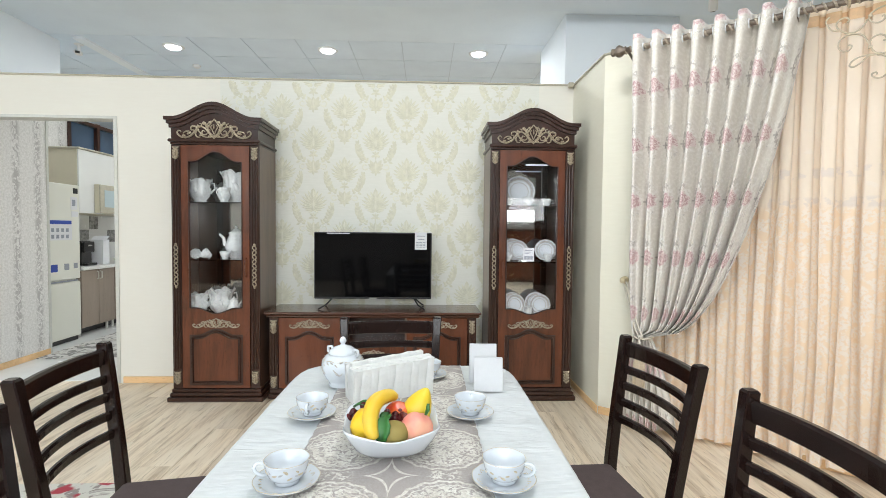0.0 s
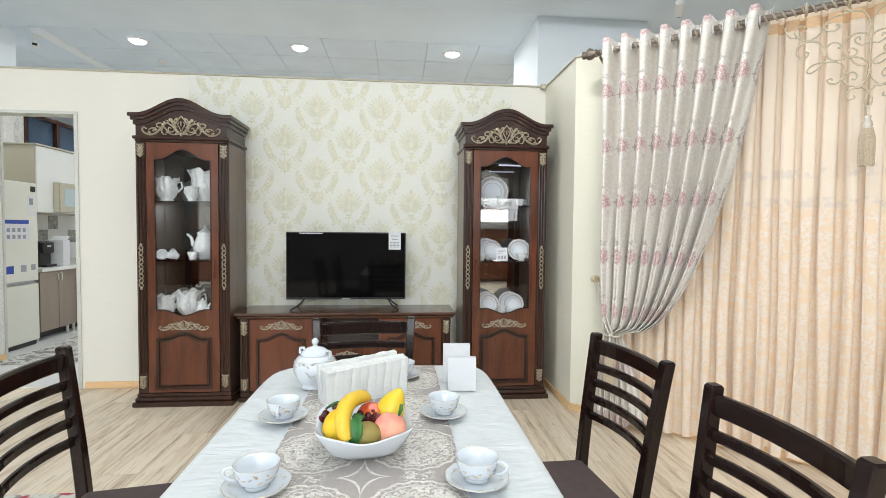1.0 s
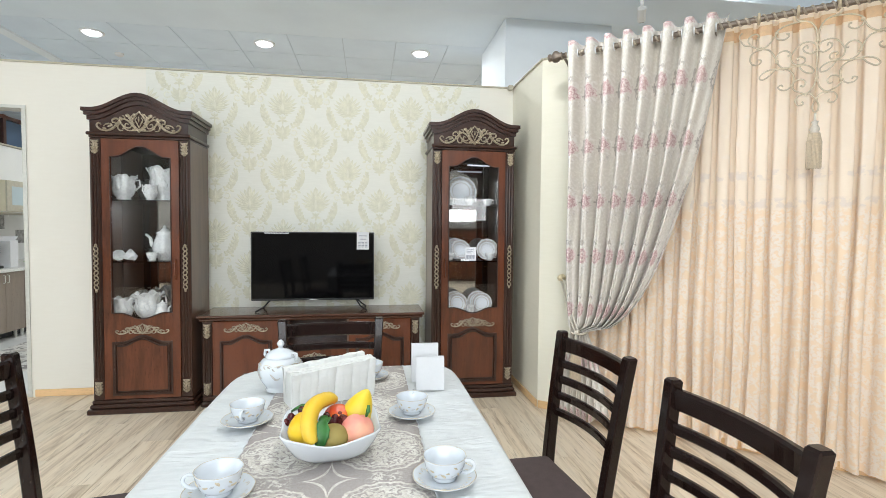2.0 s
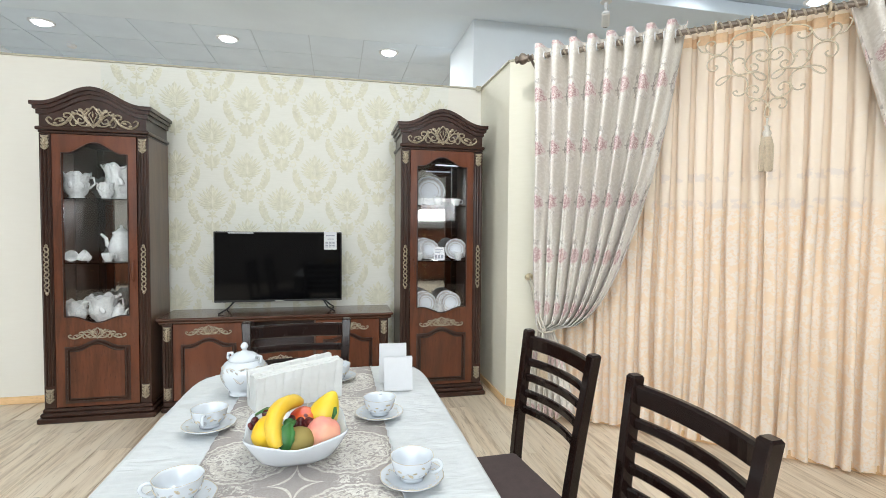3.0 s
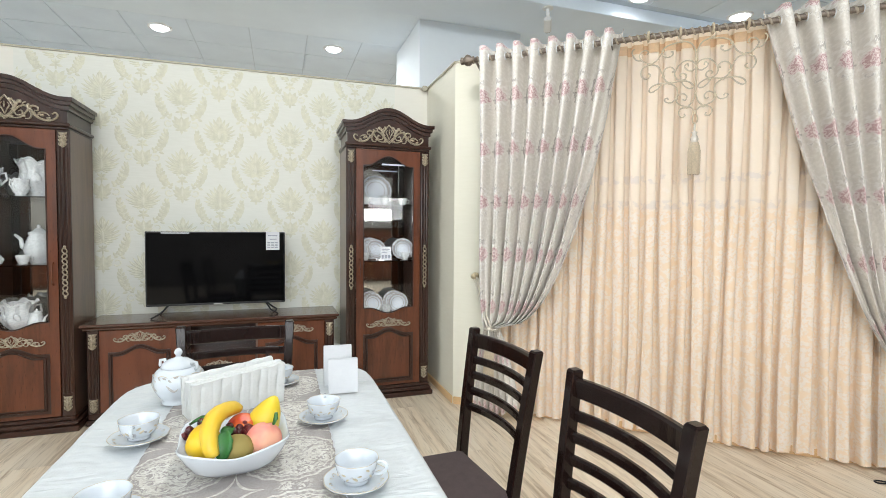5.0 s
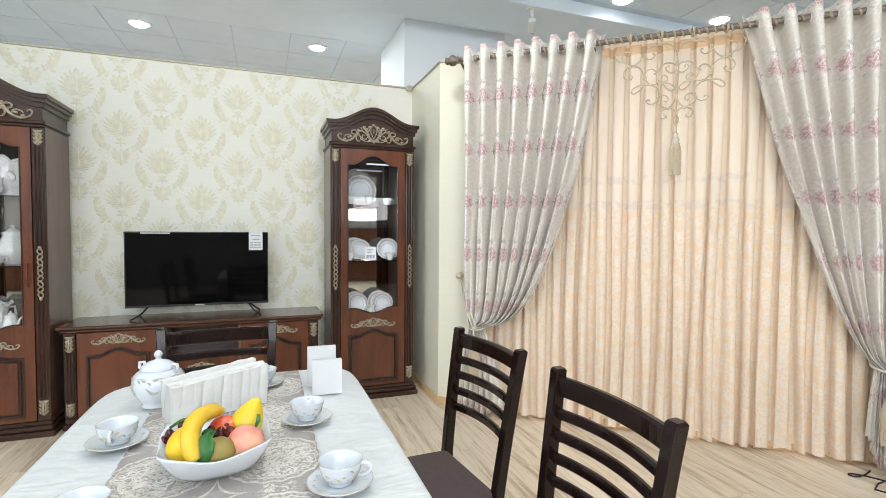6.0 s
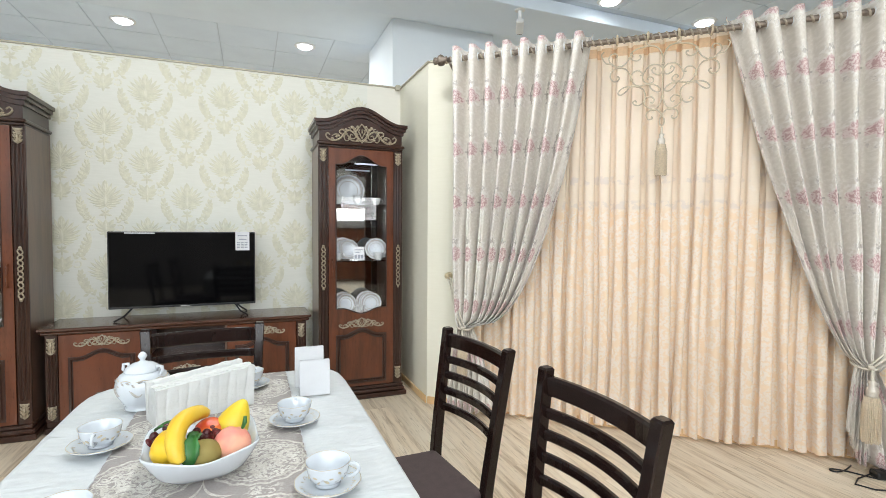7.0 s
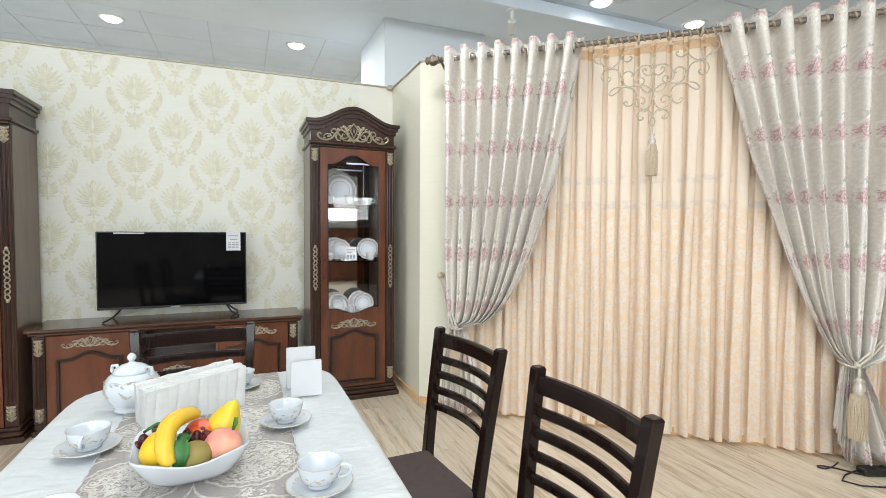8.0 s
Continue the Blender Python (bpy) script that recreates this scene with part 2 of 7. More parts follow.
def fabric_rose():
    """Stone-coloured drapery woven with roses on the crests and small crosses in the folds."""
    m, N, L, P = nodes_of("rose_drapery")
    uv = N.new("ShaderNodeUVMap")
    sep = N.new("ShaderNodeSeparateXYZ")
    L.new(uv.outputs[0], sep.inputs[0])
    U, V = sep.outputs[0], sep.outputs[1]
    wob = N.new("ShaderNodeTexNoise")
    sc = N.new("ShaderNodeMapping")
    sc.inputs[3].default_value = (0.24, 0.35, 1)
    L.new(uv.outputs[0], sc.inputs[0])
    L.new(sc.outputs[0], wob.inputs[0])
    wob.inputs["Scale"].default_value, wob.inputs["Detail"].default_value = 38, 2
    speck = N.new("ShaderNodeTexNoise")
    L.new(sc.outputs[0], speck.inputs[0])
    speck.inputs["Scale"].default_value, speck.inputs["Detail"].default_value = 85, 2
    speck2 = N.new("ShaderNodeTexNoise")
    L.new(sc.outputs[0], speck2.inputs[0])
    speck2.inputs["Scale"].default_value, speck2.inputs["Detail"].default_value = 55, 3

    def cell(du, dv):
        a = math_node(N, L, "MULTIPLY", math_node(N, L, "SUBTRACT", math_node(N, L, "FRACT", math_node(N, L, "ADD", U, du)), 0.5), 0.24)
        b = math_node(N, L, "MULTIPLY", math_node(N, L, "SUBTRACT", math_node(N, L, "FRACT", math_node(N, L, "ADD", V, dv)), 0.5), 0.35)
        return a, b

    def radius(a, b, ra, rb, shake=1.1):
        q = math_node(N, L, "ADD", math_node(N, L, "POWER", math_node(N, L, "DIVIDE", math_node(N, L, "ABSOLUTE", a), ra), 2.0),
                      math_node(N, L, "POWER", math_node(N, L, "DIVIDE", math_node(N, L, "ABSOLUTE", b), rb), 2.0))
        r = math_node(N, L, "SQRT", q)
        return math_node(N, L, "ADD", r, math_node(N, L, "MULTIPLY", math_node(N, L, "SUBTRACT", wob.outputs[0], 0.5), shake))

    a, b = cell(0.25, 0.27)
    bloom = radius(a, b, 0.077, 0.050, 0.8)
    rose = ramp(N, L, bloom, 1.02, 0.92)
    # petals: rings of uneven folds round the heart of the bloom
    fold = math_node(N, L, "SINE", math_node(N, L, "ADD", math_node(N, L, "MULTIPLY", bloom, 15.0), math_node(N, L, "MULTIPLY", speck.outputs[0], 14.0)))
    halo_top = ramp(N, L, radius(a, b, 0.085, 0.11, 0.4), 1.15, 1.0)
    # grey sprays that curl round one side of the bloom and above it
    a3 = math_node(N, L, "ADD", a, 0.020)
    b3 = math_node(N, L, "SUBTRACT", b, 0.012)
    spray = radius(a3, b3, 0.102, 0.080, 1.3)
    curl = math_node(N, L, "MULTIPLY", ramp(N, L, math_node(N, L, "ABSOLUTE", math_node(N, L, "SUBTRACT", spray, 0.98)), 0.17, 0.10), ramp(N, L, math_node(N, L, "ADD", a3, math_node(N, L, "MULTIPLY", b3, -0.5)), 0.03, 0.0))
    curl2 = math_node(N, L, "MULTIPLY", ramp(N, L, math_node(N, L, "ABSOLUTE", math_node(N, L, "SUBTRACT", spray, 1.35)), 0.09, 0.05), math_node(N, L, "MULTIPLY", halo_top, ramp(N, L, speck2.outputs[0], 0.50, 0.56)))
    halo = ramp(N, L, radius(a, b, 0.088, 0.14, 0.7), 1.05, 0.75)
    a2, b2 = cell(0.75, 0.27)
    cross_v = math_node(N, L, "MULTIPLY", ramp(N, L, math_node(N, L, "ABSOLUTE", a2), 0.006, 0.004), ramp(N, L, math_node(N, L, "ABSOLUTE", b2), 0.024, 0.021))
    cross_h = math_node(N, L, "MULTIPLY", ramp(N, L, math_node(N, L, "ABSOLUTE", a2), 0.026, 0.022), ramp(N, L, math_node(N, L, "ABSOLUTE", b2), 0.006, 0.004))
    cross = math_node(N, L, "MAXIMUM", cross_v, cross_h)
    ground = mixed(N, L, ramp(N, L, speck2.outputs[0], 0.45, 0.62), (0.715, 0.67, 0.61), (0.79, 0.745, 0.69))
    with_halo = mixed(N, L, math_node(N, L, "MULTIPLY", halo, math_node(N, L, "MULTIPLY", ramp(N, L, speck2.outputs[0], 0.42, 0.58), 0.7)), ground, (0.88, 0.86, 0.83))
    grey = math_node(N, L, "MAXIMUM", curl, math_node(N, L, "MULTIPLY", curl2, 0.8))
    with_grey = mixed(N, L, math_node(N, L, "MULTIPLY", grey, 0.6), with_halo, (0.33, 0.285, 0.265))
    petals = mixed(N, L, ramp(N, L, fold, -0.5, 0.6), (0.50, 0.29, 0.295), (0.79, 0.67, 0.66))
    with_rose = mixed(N, L, math_node(N, L, "MULTIPLY", rose, 0.9), with_grey, petals)
    L.new(mixed(N, L, math_node(N, L, "MULTIPLY", cross, 0.5), with_rose, (0.20, 0.17, 0.15)), P.inputs["Base Color"])
    P.inputs["Roughness"].default_value = 0.40
    P.inputs["Sheen Weight"].default_value = 0.15
    P.inputs["Specular IOR Level"].default_value = 0.4
    bump(N, L, P, math_node(N, L, "ADD", speck.outputs[0], rose), 0.2, 0.001)
    return m


M_PEACH, M_ROSE = fabric_peach(), fabric_rose()
M_HEADER = plain("heading_tape", (0.80, 0.55, 0.33), 0.7, 0, 0.12, 40, 0.3, 300)


def cloth_white():
    m, N, L, P = nodes_of("white_tablecloth")
    soft = noise_at(N, L, 5, (0.7, 1.6, 1), 3, distortion=0.9)
    pull = noise_at(N, L, 7, (0.35, 1.9, 1), 2, distortion=1.6)
    ridge = math_node(N, L, "SUBTRACT", 1.0, ramp(N, L, math_node(N, L, "ABSOLUTE", math_node(N, L, "SUBTRACT", pull, 0.5)), 0.0, 0.12))
    rib = noise_at(N, L, 40, (0.4, 2.0, 1), 3)
    fine = noise_at(N, L, 600, (1, 1, 1), 2)
    L.new(mixed(N, L, ramp(N, L, rib, 0.3, 0.7), (0.63, 0.66, 0.675), (0.69, 0.715, 0.725)), P.inputs["Base Color"])
    P.inputs["Roughness"].default_value = 0.36
    P.inputs["Sheen Weight"].default_value = 0.1
    relief = math_node(N, L, "ADD", math_node(N, L, "MULTIPLY", soft, 1.2), math_node(N, L, "MULTIPLY", ridge, 0.055))
    bump(N, L, P, math_node(N, L, "ADD", relief, math_node(N, L, "ADD", math_node(N, L, "MULTIPLY", rib, 0.10), math_node(N, L, "MULTIPLY", fine, 0.02))), 0.9, 0.012)
    return m


def lace():
    """Taupe runner with cream lace roundels and curved diamonds between them."""
    m, N, L, P = nodes_of("lace_runner")
    tc = N.new("ShaderNodeTexCoord")
    sep = N.new("ShaderNodeSeparateXYZ")
    L.new(tc.outputs["Object"], sep.inputs[0])
    pitch, deep = 0.235, 0.268

    def wrap(sock, off, step):
        f = math_node(N, L, "FRACT", math_node(N, L, "ADD", math_node(N, L, "DIVIDE", sock, step), off))
        return math_node(N, L, "MULTIPLY", math_node(N, L, "SUBTRACT", f, 0.5), step)

    x, y = wrap(sep.outputs[0], 0.0, pitch), wrap(sep.outputs[1], 0.728, deep)
    r = math_node(N, L, "SQRT", math_node(N, L, "ADD", math_node(N, L, "MULTIPLY", x, x), math_node(N, L, "MULTIPLY", y, y)))
    ang = math_node(N, L, "ARCTAN2", y, x)
    scallop = math_node(N, L, "MULTIPLY", math_node(N, L, "SINE", math_node(N, L, "MULTIPLY", ang, 18.0)), 0.0022)
    n1 = noise_at(N, L, 44, (1, 1, 1), 4, 0.55, distortion=2.4)
    n2 = noise_at(N, L, 230, (1, 1, 1), 3, distortion=1.0)
    n3 = noise_at(N, L, 28, (1, 1, 1), 2, distortion=0.8)
    rs = math_node(N, L, "ADD", math_node(N, L, "ADD", r, scallop), math_node(N, L, "MULTIPLY", math_node(N, L, "SUBTRACT", n1, 0.5), 0.012))

    def hoop(at, half):
        return ramp(N, L, math_node(N, L, "ABSOLUTE", math_node(N, L, "SUBTRACT", rs, at)), half, half * 0.6)

    inside = ramp(N, L, rs, 0.114, 0.110)
    # a wreath of flowers with corded hoops
    wreath = math_node(N, L, "MULTIPLY", ramp(N, L, n1, 0.43, 0.49), ramp(N, L, rs, 0.092, 0.086))
    spokes = math_node(N, L, "MULTIPLY", ramp(N, L, math_node(N, L, "SINE", math_node(N, L, "MULTIPLY", ang, 44.0)), -0.1, 0.4), math_node(N, L, "MULTIPLY", ramp(N, L, rs, 0.094, 0.096), ramp(N, L, rs, 0.104, 0.102)))
    hoops = math_node(N, L, "MAXIMUM", math_node(N, L, "MAXIMUM", hoop(0.092, 0.0028), hoop(0.1075, 0.0048)), hoop(0.037, 0.0022))
    mesh = math_node(N, L, "MAXIMUM", wreath, math_node(N, L, "MAXIMUM", math_node(N, L, "MULTIPLY", spokes, 0.4), hoops))
    mesh = math_node(N, L, "MULTIPLY", inside, mesh)
    # curved diamonds fill the gaps
    x2, y2 = wrap(sep.outputs[0], 0.5, pitch), math_node(N, L, "MULTIPLY", wrap(sep.outputs[1], 0.228, deep), 0.72)
    dia = math_node(N, L, "ADD", math_node(N, L, "SQRT", math_node(N, L, "ABSOLUTE", x2)), math_node(N, L, "SQRT", math_node(N, L, "ABSOLUTE", y2)))
    star = math_node(N, L, "MULTIPLY", ramp(N, L, dia, 0.228, 0.236), ramp(N, L, dia, 0.270, 0.262))
    # looser sprays beside the roundels, clear of the diamonds
    spray = math_node(N, L, "MULTIPLY", math_node(N, L, "MULTIPLY", ramp(N, L, n1, 0.50, 0.55), ramp(N, L, rs, 0.116, 0.121)), ramp(N, L, math_node(N, L, "ABSOLUTE", x2), 0.075, 0.095))
    mesh = math_node(N, L, "MAXIMUM", mesh, spray)
    cream = math_node(N, L, "MAXIMUM", math_node(N, L, "MULTIPLY", mesh, ramp(N, L, dia, 0.260, 0.268)), star)
    ground = mixed(N, L, ramp(N, L, n2, 0.4, 0.65), (0.34, 0.305, 0.29), (0.41, 0.375, 0.355))
    thread = mixed(N, L, ramp(N, L, math_node(N, L, "ADD", math_node(N, L, "MULTIPLY", n2, 0.6), math_node(N, L, "MULTIPLY", n3, 0.4)), 0.38, 0.62), (0.54, 0.50, 0.44), (0.80, 0.78, 0.73))
    L.new(mixed(N, L, math_node(N, L, "MULTIPLY", cream, 0.92), ground, thread), P.inputs["Base Color"])
    P.inputs["Roughness"].default_value = 0.65
    bump(N, L, P, math_node(N, L, "ADD", cream, n2), 0.5, 0.002)
    return m


M_CLOTH, M_LACE = cloth_white(), lace()


def glass(name, tint=(1, 1, 1), rough=0.0):
    m, N, L, P = nodes_of(name)
    P.inputs["Base Color"].default_value = (*tint, 1)
    P.inputs["Roughness"].default_value = rough
    P.inputs["Transmission Weight"].default_value = 1.0
    P.inputs["IOR"].default_value = 1.45
    return m


def glossy(name, colour, rough, metal=0.0):
    m, N, L, P = nodes_of(name)
    n = noise_at(N, L, 3, (1, 1, 1), 3)
    L.new(math_node(N, L, "ADD", rough, math_node(N, L, "MULTIPLY", n, 0.03)), P.inputs["Roughness"])
    P.inputs["Base Color"].default_value = (*colour, 1)
    P.inputs["Metallic"].default_value = metal
    return m


M_GLASS = glass("clear_glass")
M_MIRROR = glossy("mirror_back", (0.50, 0.51, 0.50), 0.02, 1.0)
M_SCREEN = glossy("tv_screen", (0.003, 0.003, 0.0035), 0.05)
M_SCREEN.node_tree.nodes["Principled BSDF"].inputs["Specular IOR Level"].default_value = 0.14
M_SKYGLASS = glossy("dark_window_glass", (0.06, 0.10, 0.16), 0.05)


def emitter(name, colour, strength):
    m, N, L, P = nodes_of(name)
    P.inputs["Base Color"].default_value = (0.8, 0.8, 0.8, 1)
    P.inputs["Emission Color"].default_value = (*colour, 1)
    P.inputs["Emission Strength"].default_value = strength
    return m


M_LAMP = emitter("lamp_diffuser", (0.96, 0.98, 1.0), 16.0)
# glow of the two added fill windows
M_FILLGLOW = emitter("fill_window_glow", (0.95, 0.97, 1.0), 2.5)
M_SUNLIT = emitter("sunlit_window", (0.97, 0.98, 1.0), 14.0)


# ---- mesh helpers ----
def part(name, bm, material, parent=None, label="", smooth=False):
    me = bpy.data.meshes.new(name)
    bmesh.ops.recalc_face_normals(bm, faces=bm.faces)
    bm.to_mesh(me)
    bm.free()
    me.materials.append(material)
    if smooth:
        me.polygons.foreach_set("use_smooth", [True] * len(me.polygons))
    ob = new(name, me)
    if parent is not None:
        ob.parent = parent
    if label:
        ob["label"] = label
    return ob


def thing(name, m, label, category, group="", kind=""):
    ob = new(name)
    ob.empty_display_size = 0.1
    ob.matrix_basis = m
    return tagged(ob, label, category, group, kind)


def box(bm, x0, x1, y0, y1, z0, z1, bevel=0.0, m=None, seg=1):
    mat = Matrix.Translation(((x0 + x1) / 2, (y0 + y1) / 2, (z0 + z1) / 2)) @ Matrix.Diagonal((abs(x1 - x0), abs(y1 - y0), abs(z1 - z0), 1))
    vs = bmesh.ops.create_cube(bm, size=1, matrix=(m @ mat) if m else mat)["verts"]
    if bevel:
        bmesh.ops.bevel(bm, geom=list({e for v in vs for e in v.link_edges}), offset=bevel, segments=seg, affect="EDGES", profile=0.5)
    return bm


def boxed(*a, **k):
    return box(bmesh.new(), *a, **k)


def slab(bm, xs, lo, hi, y0, y1):
    """A solid between two curves lo(x) and hi(x), from depth y0 to y1."""
    rows = []
    for x in xs:
        rows.append([bm.verts.new((x, y, z)) for y, z in ((y0, lo(x)), (y0, hi(x)), (y1, hi(x)), (y1, lo(x)))])
    for a, b in zip(rows, rows[1:]):
        for i in range(4):
            bm.faces.new((a[i], a[(i + 1) % 4], b[(i + 1) % 4], b[i]))
    bm.faces.new(rows[0])
    bm.faces.new(rows[-1][::-1])
    return bm


def lathe(bm, profile, n=24, at=(0, 0, 0), wobble=None, tilt=None, caps=True):
    """Turns (radius, height) pairs about the z axis. wobble(angle, k) scales the radius."""
    rings = []
    for k, (r, z) in enumerate(profile):
        ring = []
        for i in range(n):
            a = 2 * math.pi * i / n
            q = r * (wobble(a, k / max(1, len(profile) - 1)) if wobble else 1)
            v = Vector((q * math.cos(a), q * math.sin(a), z))
            if tilt:
                v = tilt @ v
            ring.append(bm.verts.new(v + Vector(at)))
        rings.append(ring)
    for a, b in zip(rings, rings[1:]):
        for i in range(n):
            bm.faces.new((a[i], a[(i + 1) % n], b[(i + 1) % n], b[i]))
    for ring in (rings[0], rings[-1]) if caps else ():
        bm.faces.new(ring)
    return bm


def tube(bm, pts, radius, n=6, closed=False):
    """A tube along points; radius is a number or a function of 0..1."""
    pts = [Vector(p) for p in pts]
    rings, up = [], None
    for i, p in enumerate(pts):
        if closed:
            d = pts[(i + 1) % len(pts)] - pts[i - 1]
        else:
            d = pts[min(i + 1, len(pts) - 1)] - pts[max(i - 1, 0)]
        d.normalize()
        if up is None:
            up = Vector((0, 0, 1)) if abs(d.z) < 0.9 else Vector((0, 1, 0))
        side = d.cross(up).normalized()
        up = side.cross(d).normalized()
        r = radius(i / max(1, len(pts) - 1)) if callable(radius) else radius
        rings.append([bm.verts.new(p + r * (math.cos(2 * math.pi * k / n) * side + math.sin(2 * math.pi * k / n) * up)) for k in range(n)])
    pairs = list(zip(rings, rings[1:])) + ([(rings[-1], rings[0])] if closed else [])
    for a, b in pairs:
        for k in range(n):
            bm.faces.new((a[k], a[(k + 1) % n], b[(k + 1) % n], b[k]))
    if not closed:
        bm.faces.new(rings[0][::-1])
        bm.faces.new(rings[-1])
    return bm


def blob(bm, centre, size, turn=None, seg=14, fn=None):
    m = Matrix.Translation(centre) @ (turn if turn else Matrix.Identity(4)) @ Matrix.Diagonal((*size, 1))
    vs = bmesh.ops.create_uvsphere(bm, u_segments=seg, v_segments=max(6, seg // 2 + 2), radius=1)["verts"]
    for v in vs:
        if fn:
            v.co = fn(v.co.copy())
        v.co = m @ v.co
    return bm


def glide(points, n=5):
    """A smooth curve through a few points."""
    P = [Vector(q) for q in points]
    P = [P[0] * 2 - P[1]] + P + [P[-1] * 2 - P[-2]]
    out = []
    for i in range(1, len(P) - 2):
        for k in range(n):
            t = k / n
            out.append(0.5 * (2 * P[i] + (P[i + 1] - P[i - 1]) * t + (2 * P[i - 1] - 5 * P[i] + 4 * P[i + 1] - P[i + 2]) * t * t + (3 * P[i] - P[i - 1] - 3 * P[i + 1] + P[i + 2]) * t ** 3))
    out.append(P[-2])
    return out


def bell(x, half):
    return 0.5 * (1 + math.cos(math.pi * min(1.0, abs(x) / half)))


def span(a, b, n):
    return [a + (b - a) * i / n for i in range(n + 1)]


# ---- setting ----
WALL_Y, WALL_H, SIDE_X, CORNER_Y, DIAG = 4.13, 2.505, 1.24, 3.42, -40.5
DIAG_POSE = pose(SIDE_X, CORNER_Y, 0, 0, 0, DIAG)
DOOR_R, DOOR_H = -2.51, 2.19


def structure(name, bm, material, label, category):
    return tagged(part(name, bm, material), label, category, kind="structure")


floor = structure("floor", boxed(-9, 8, -4.5, 11, -0.12, -0.006), M_FLOOR, "pale streaked oak laminate floor of the showroom", "floor")
structure("kitchen_floor", boxed(-5.2, -2.0, 4.19, 9.0, -0.006, 0.002), M_KTILE, "glossy white tiled floor beyond the doorway", "floor")

bm = boxed(DOOR_R, SIDE_X + 0.12, WALL_Y, WALL_Y + 0.12, -0.006, WALL_H)
box(bm, -4.35, DOOR_R, WALL_Y, WALL_Y + 0.12, DOOR_H, WALL_H)
box(bm, -9, -4.35, WALL_Y, WALL_Y + 0.12, -0.006, WALL_H)
structure("wall_north", bm, M_WALL, "cream papered partition wall with an open doorway", "wall")
structure("wall_side", boxed(SIDE_X, SIDE_X + 0.12, CORNER_Y, WALL_Y - 0.002, -0.006, WALL_H), M_SIDEWALL, "short olive-cream papered return wall beside a cabinet", "wall")
bm = boxed(0.0, 3.6, 0.0, 0.12, -0.006, WALL_H)
ob = structure("wall_diagonal", bm, M_SIDEWALL, "cream papered diagonal wall behind the curtains", "wall")
ob.matrix_basis = DIAG_POSE @ Matrix.Translation((0, 0.0, 0))
structure("wall_east", boxed(8.0, 8.12, -4.5, 11, 0, CEIL), M_WHITE, "plain white hall wall", "wall")
bm = boxed(-9.12, -9.0, -4.5, -4.1, 0, CEIL)
box(bm, -9.12, -9.0, 1.7, 11, 0, CEIL)
box(bm, -9.12, -9.0, -4.1, 1.7, 0, 1.05)
box(bm, -9.12, -9.0, -4.1, 1.7, 3.15, CEIL)
structure("wall_west", bm, M_WHITE, "plain white hall wall with a broad window added for fill light", "wall")
# unseen west window, added so side light models the curtain folds
shop = structure("window_4", boxed(-9.10, -9.07, -4.1, 1.7, 1.05, 3.15), M_FILLGLOW, "broad glowing window added as side fill light at the hall's end", "window")
for k in range(5):
    part("window_frame", boxed(-9.08, -8.99, -4.12 + 1.445 * k, -4.06 + 1.445 * k, 1.052, 3.148, 0.004), M_WHITE, shop)
structure("wall_far", boxed(-9.0, 8.0, 11, 11.12, 0, CEIL), M_WHITE, "plain white hall wall far behind the partition", "wall")
# the wall behind has a small window and a broad one added as fill light
bm = boxed(-9.0, -3.9, -4.62, -4.5, 0, CEIL)
box(bm, -3.9, 1.5, -4.62, -4.5, 0, 1.45)
box(bm, -3.9, 1.5, -4.62, -4.5, 3.15, CEIL)
box(bm, 1.5, 2.08, -4.62, -4.5, 0, CEIL)
box(bm, 2.95, 8.0, -4.62, -4.5, 0, CEIL)
box(bm, 2.08, 2.95, -4.62, -4.5, 0, 1.55)
box(bm, 2.08, 2.95, -4.62, -4.5, 2.1, CEIL)
structure("wall_south", bm, M_SOUTH, "plain grey-beige hall wall behind, toned to cut bounced light, with a small window", "wall")
structure("window_1", boxed(2.08, 2.95, -4.60, -4.56, 1.55, 2.1), M_SUNLIT, "small bright daylit window pane", "window")

# broad glowing pane, added out of view as frontal fill
shop = structure("window_3", boxed(-3.9, 1.5, -4.60, -4.57, 1.45, 3.15), M_FILLGLOW, "broad glowing window added as frontal fill light in the wall behind", "window")
for k in range(5):
    part("window_frame", boxed(-3.92 + 1.345 * k, -3.86 + 1.345 * k, -4.58, -4.49, 1.452, 3.148, 0.004), M_WHITE, shop)
# area fills just inside the two added windows, south then west
data = bpy.data.lights.new("fill_window_light", "AREA")
data.shape, data.size, data.size_y, data.energy, data.color = "RECTANGLE", 5.3, 1.65, SOUTH_FILL_WATT, (0.885, 0.95, 0.985)
lamp = new("fill_window_light", data)
lamp.matrix_basis = pose(-1.2, -4.47, 2.3, 90, 0, 0)
data = bpy.data.lights.new("fill_window_light", "AREA")
data.shape, data.size, data.size_y, data.energy, data.color = "RECTANGLE", 5.7, 2.05, WEST_FILL_WATT, (0.885, 0.95, 0.985)
lamp = new("fill_window_light", data)
lamp.matrix_basis = pose(-8.97, -1.2, 2.1, 90, 0, -90)

# capping on the partition walls
structure("trim_north", boxed(-9, SIDE_X + 0.02, WALL_Y - 0.012, WALL_Y + 0.132, WALL_H, WALL_H + 0.014, 0.003), M_TRIM, "narrow beige capping along the wall top", "trim")
structure("trim_side", boxed(SIDE_X - 0.012, SIDE_X + 0.132, CORNER_Y - 0.01, WALL_Y - 0.014, WALL_H, WALL_H + 0.014, 0.003), M_TRIM, "narrow beige capping along the wall top", "trim")
ob = structure("trim_diagonal", boxed(0.012, 3.6, -0.012, 0.132, WALL_H, WALL_H + 0.014, 0.003), M_TRIM, "narrow beige capping along the wall top", "trim")
ob.matrix_basis = DIAG_POSE
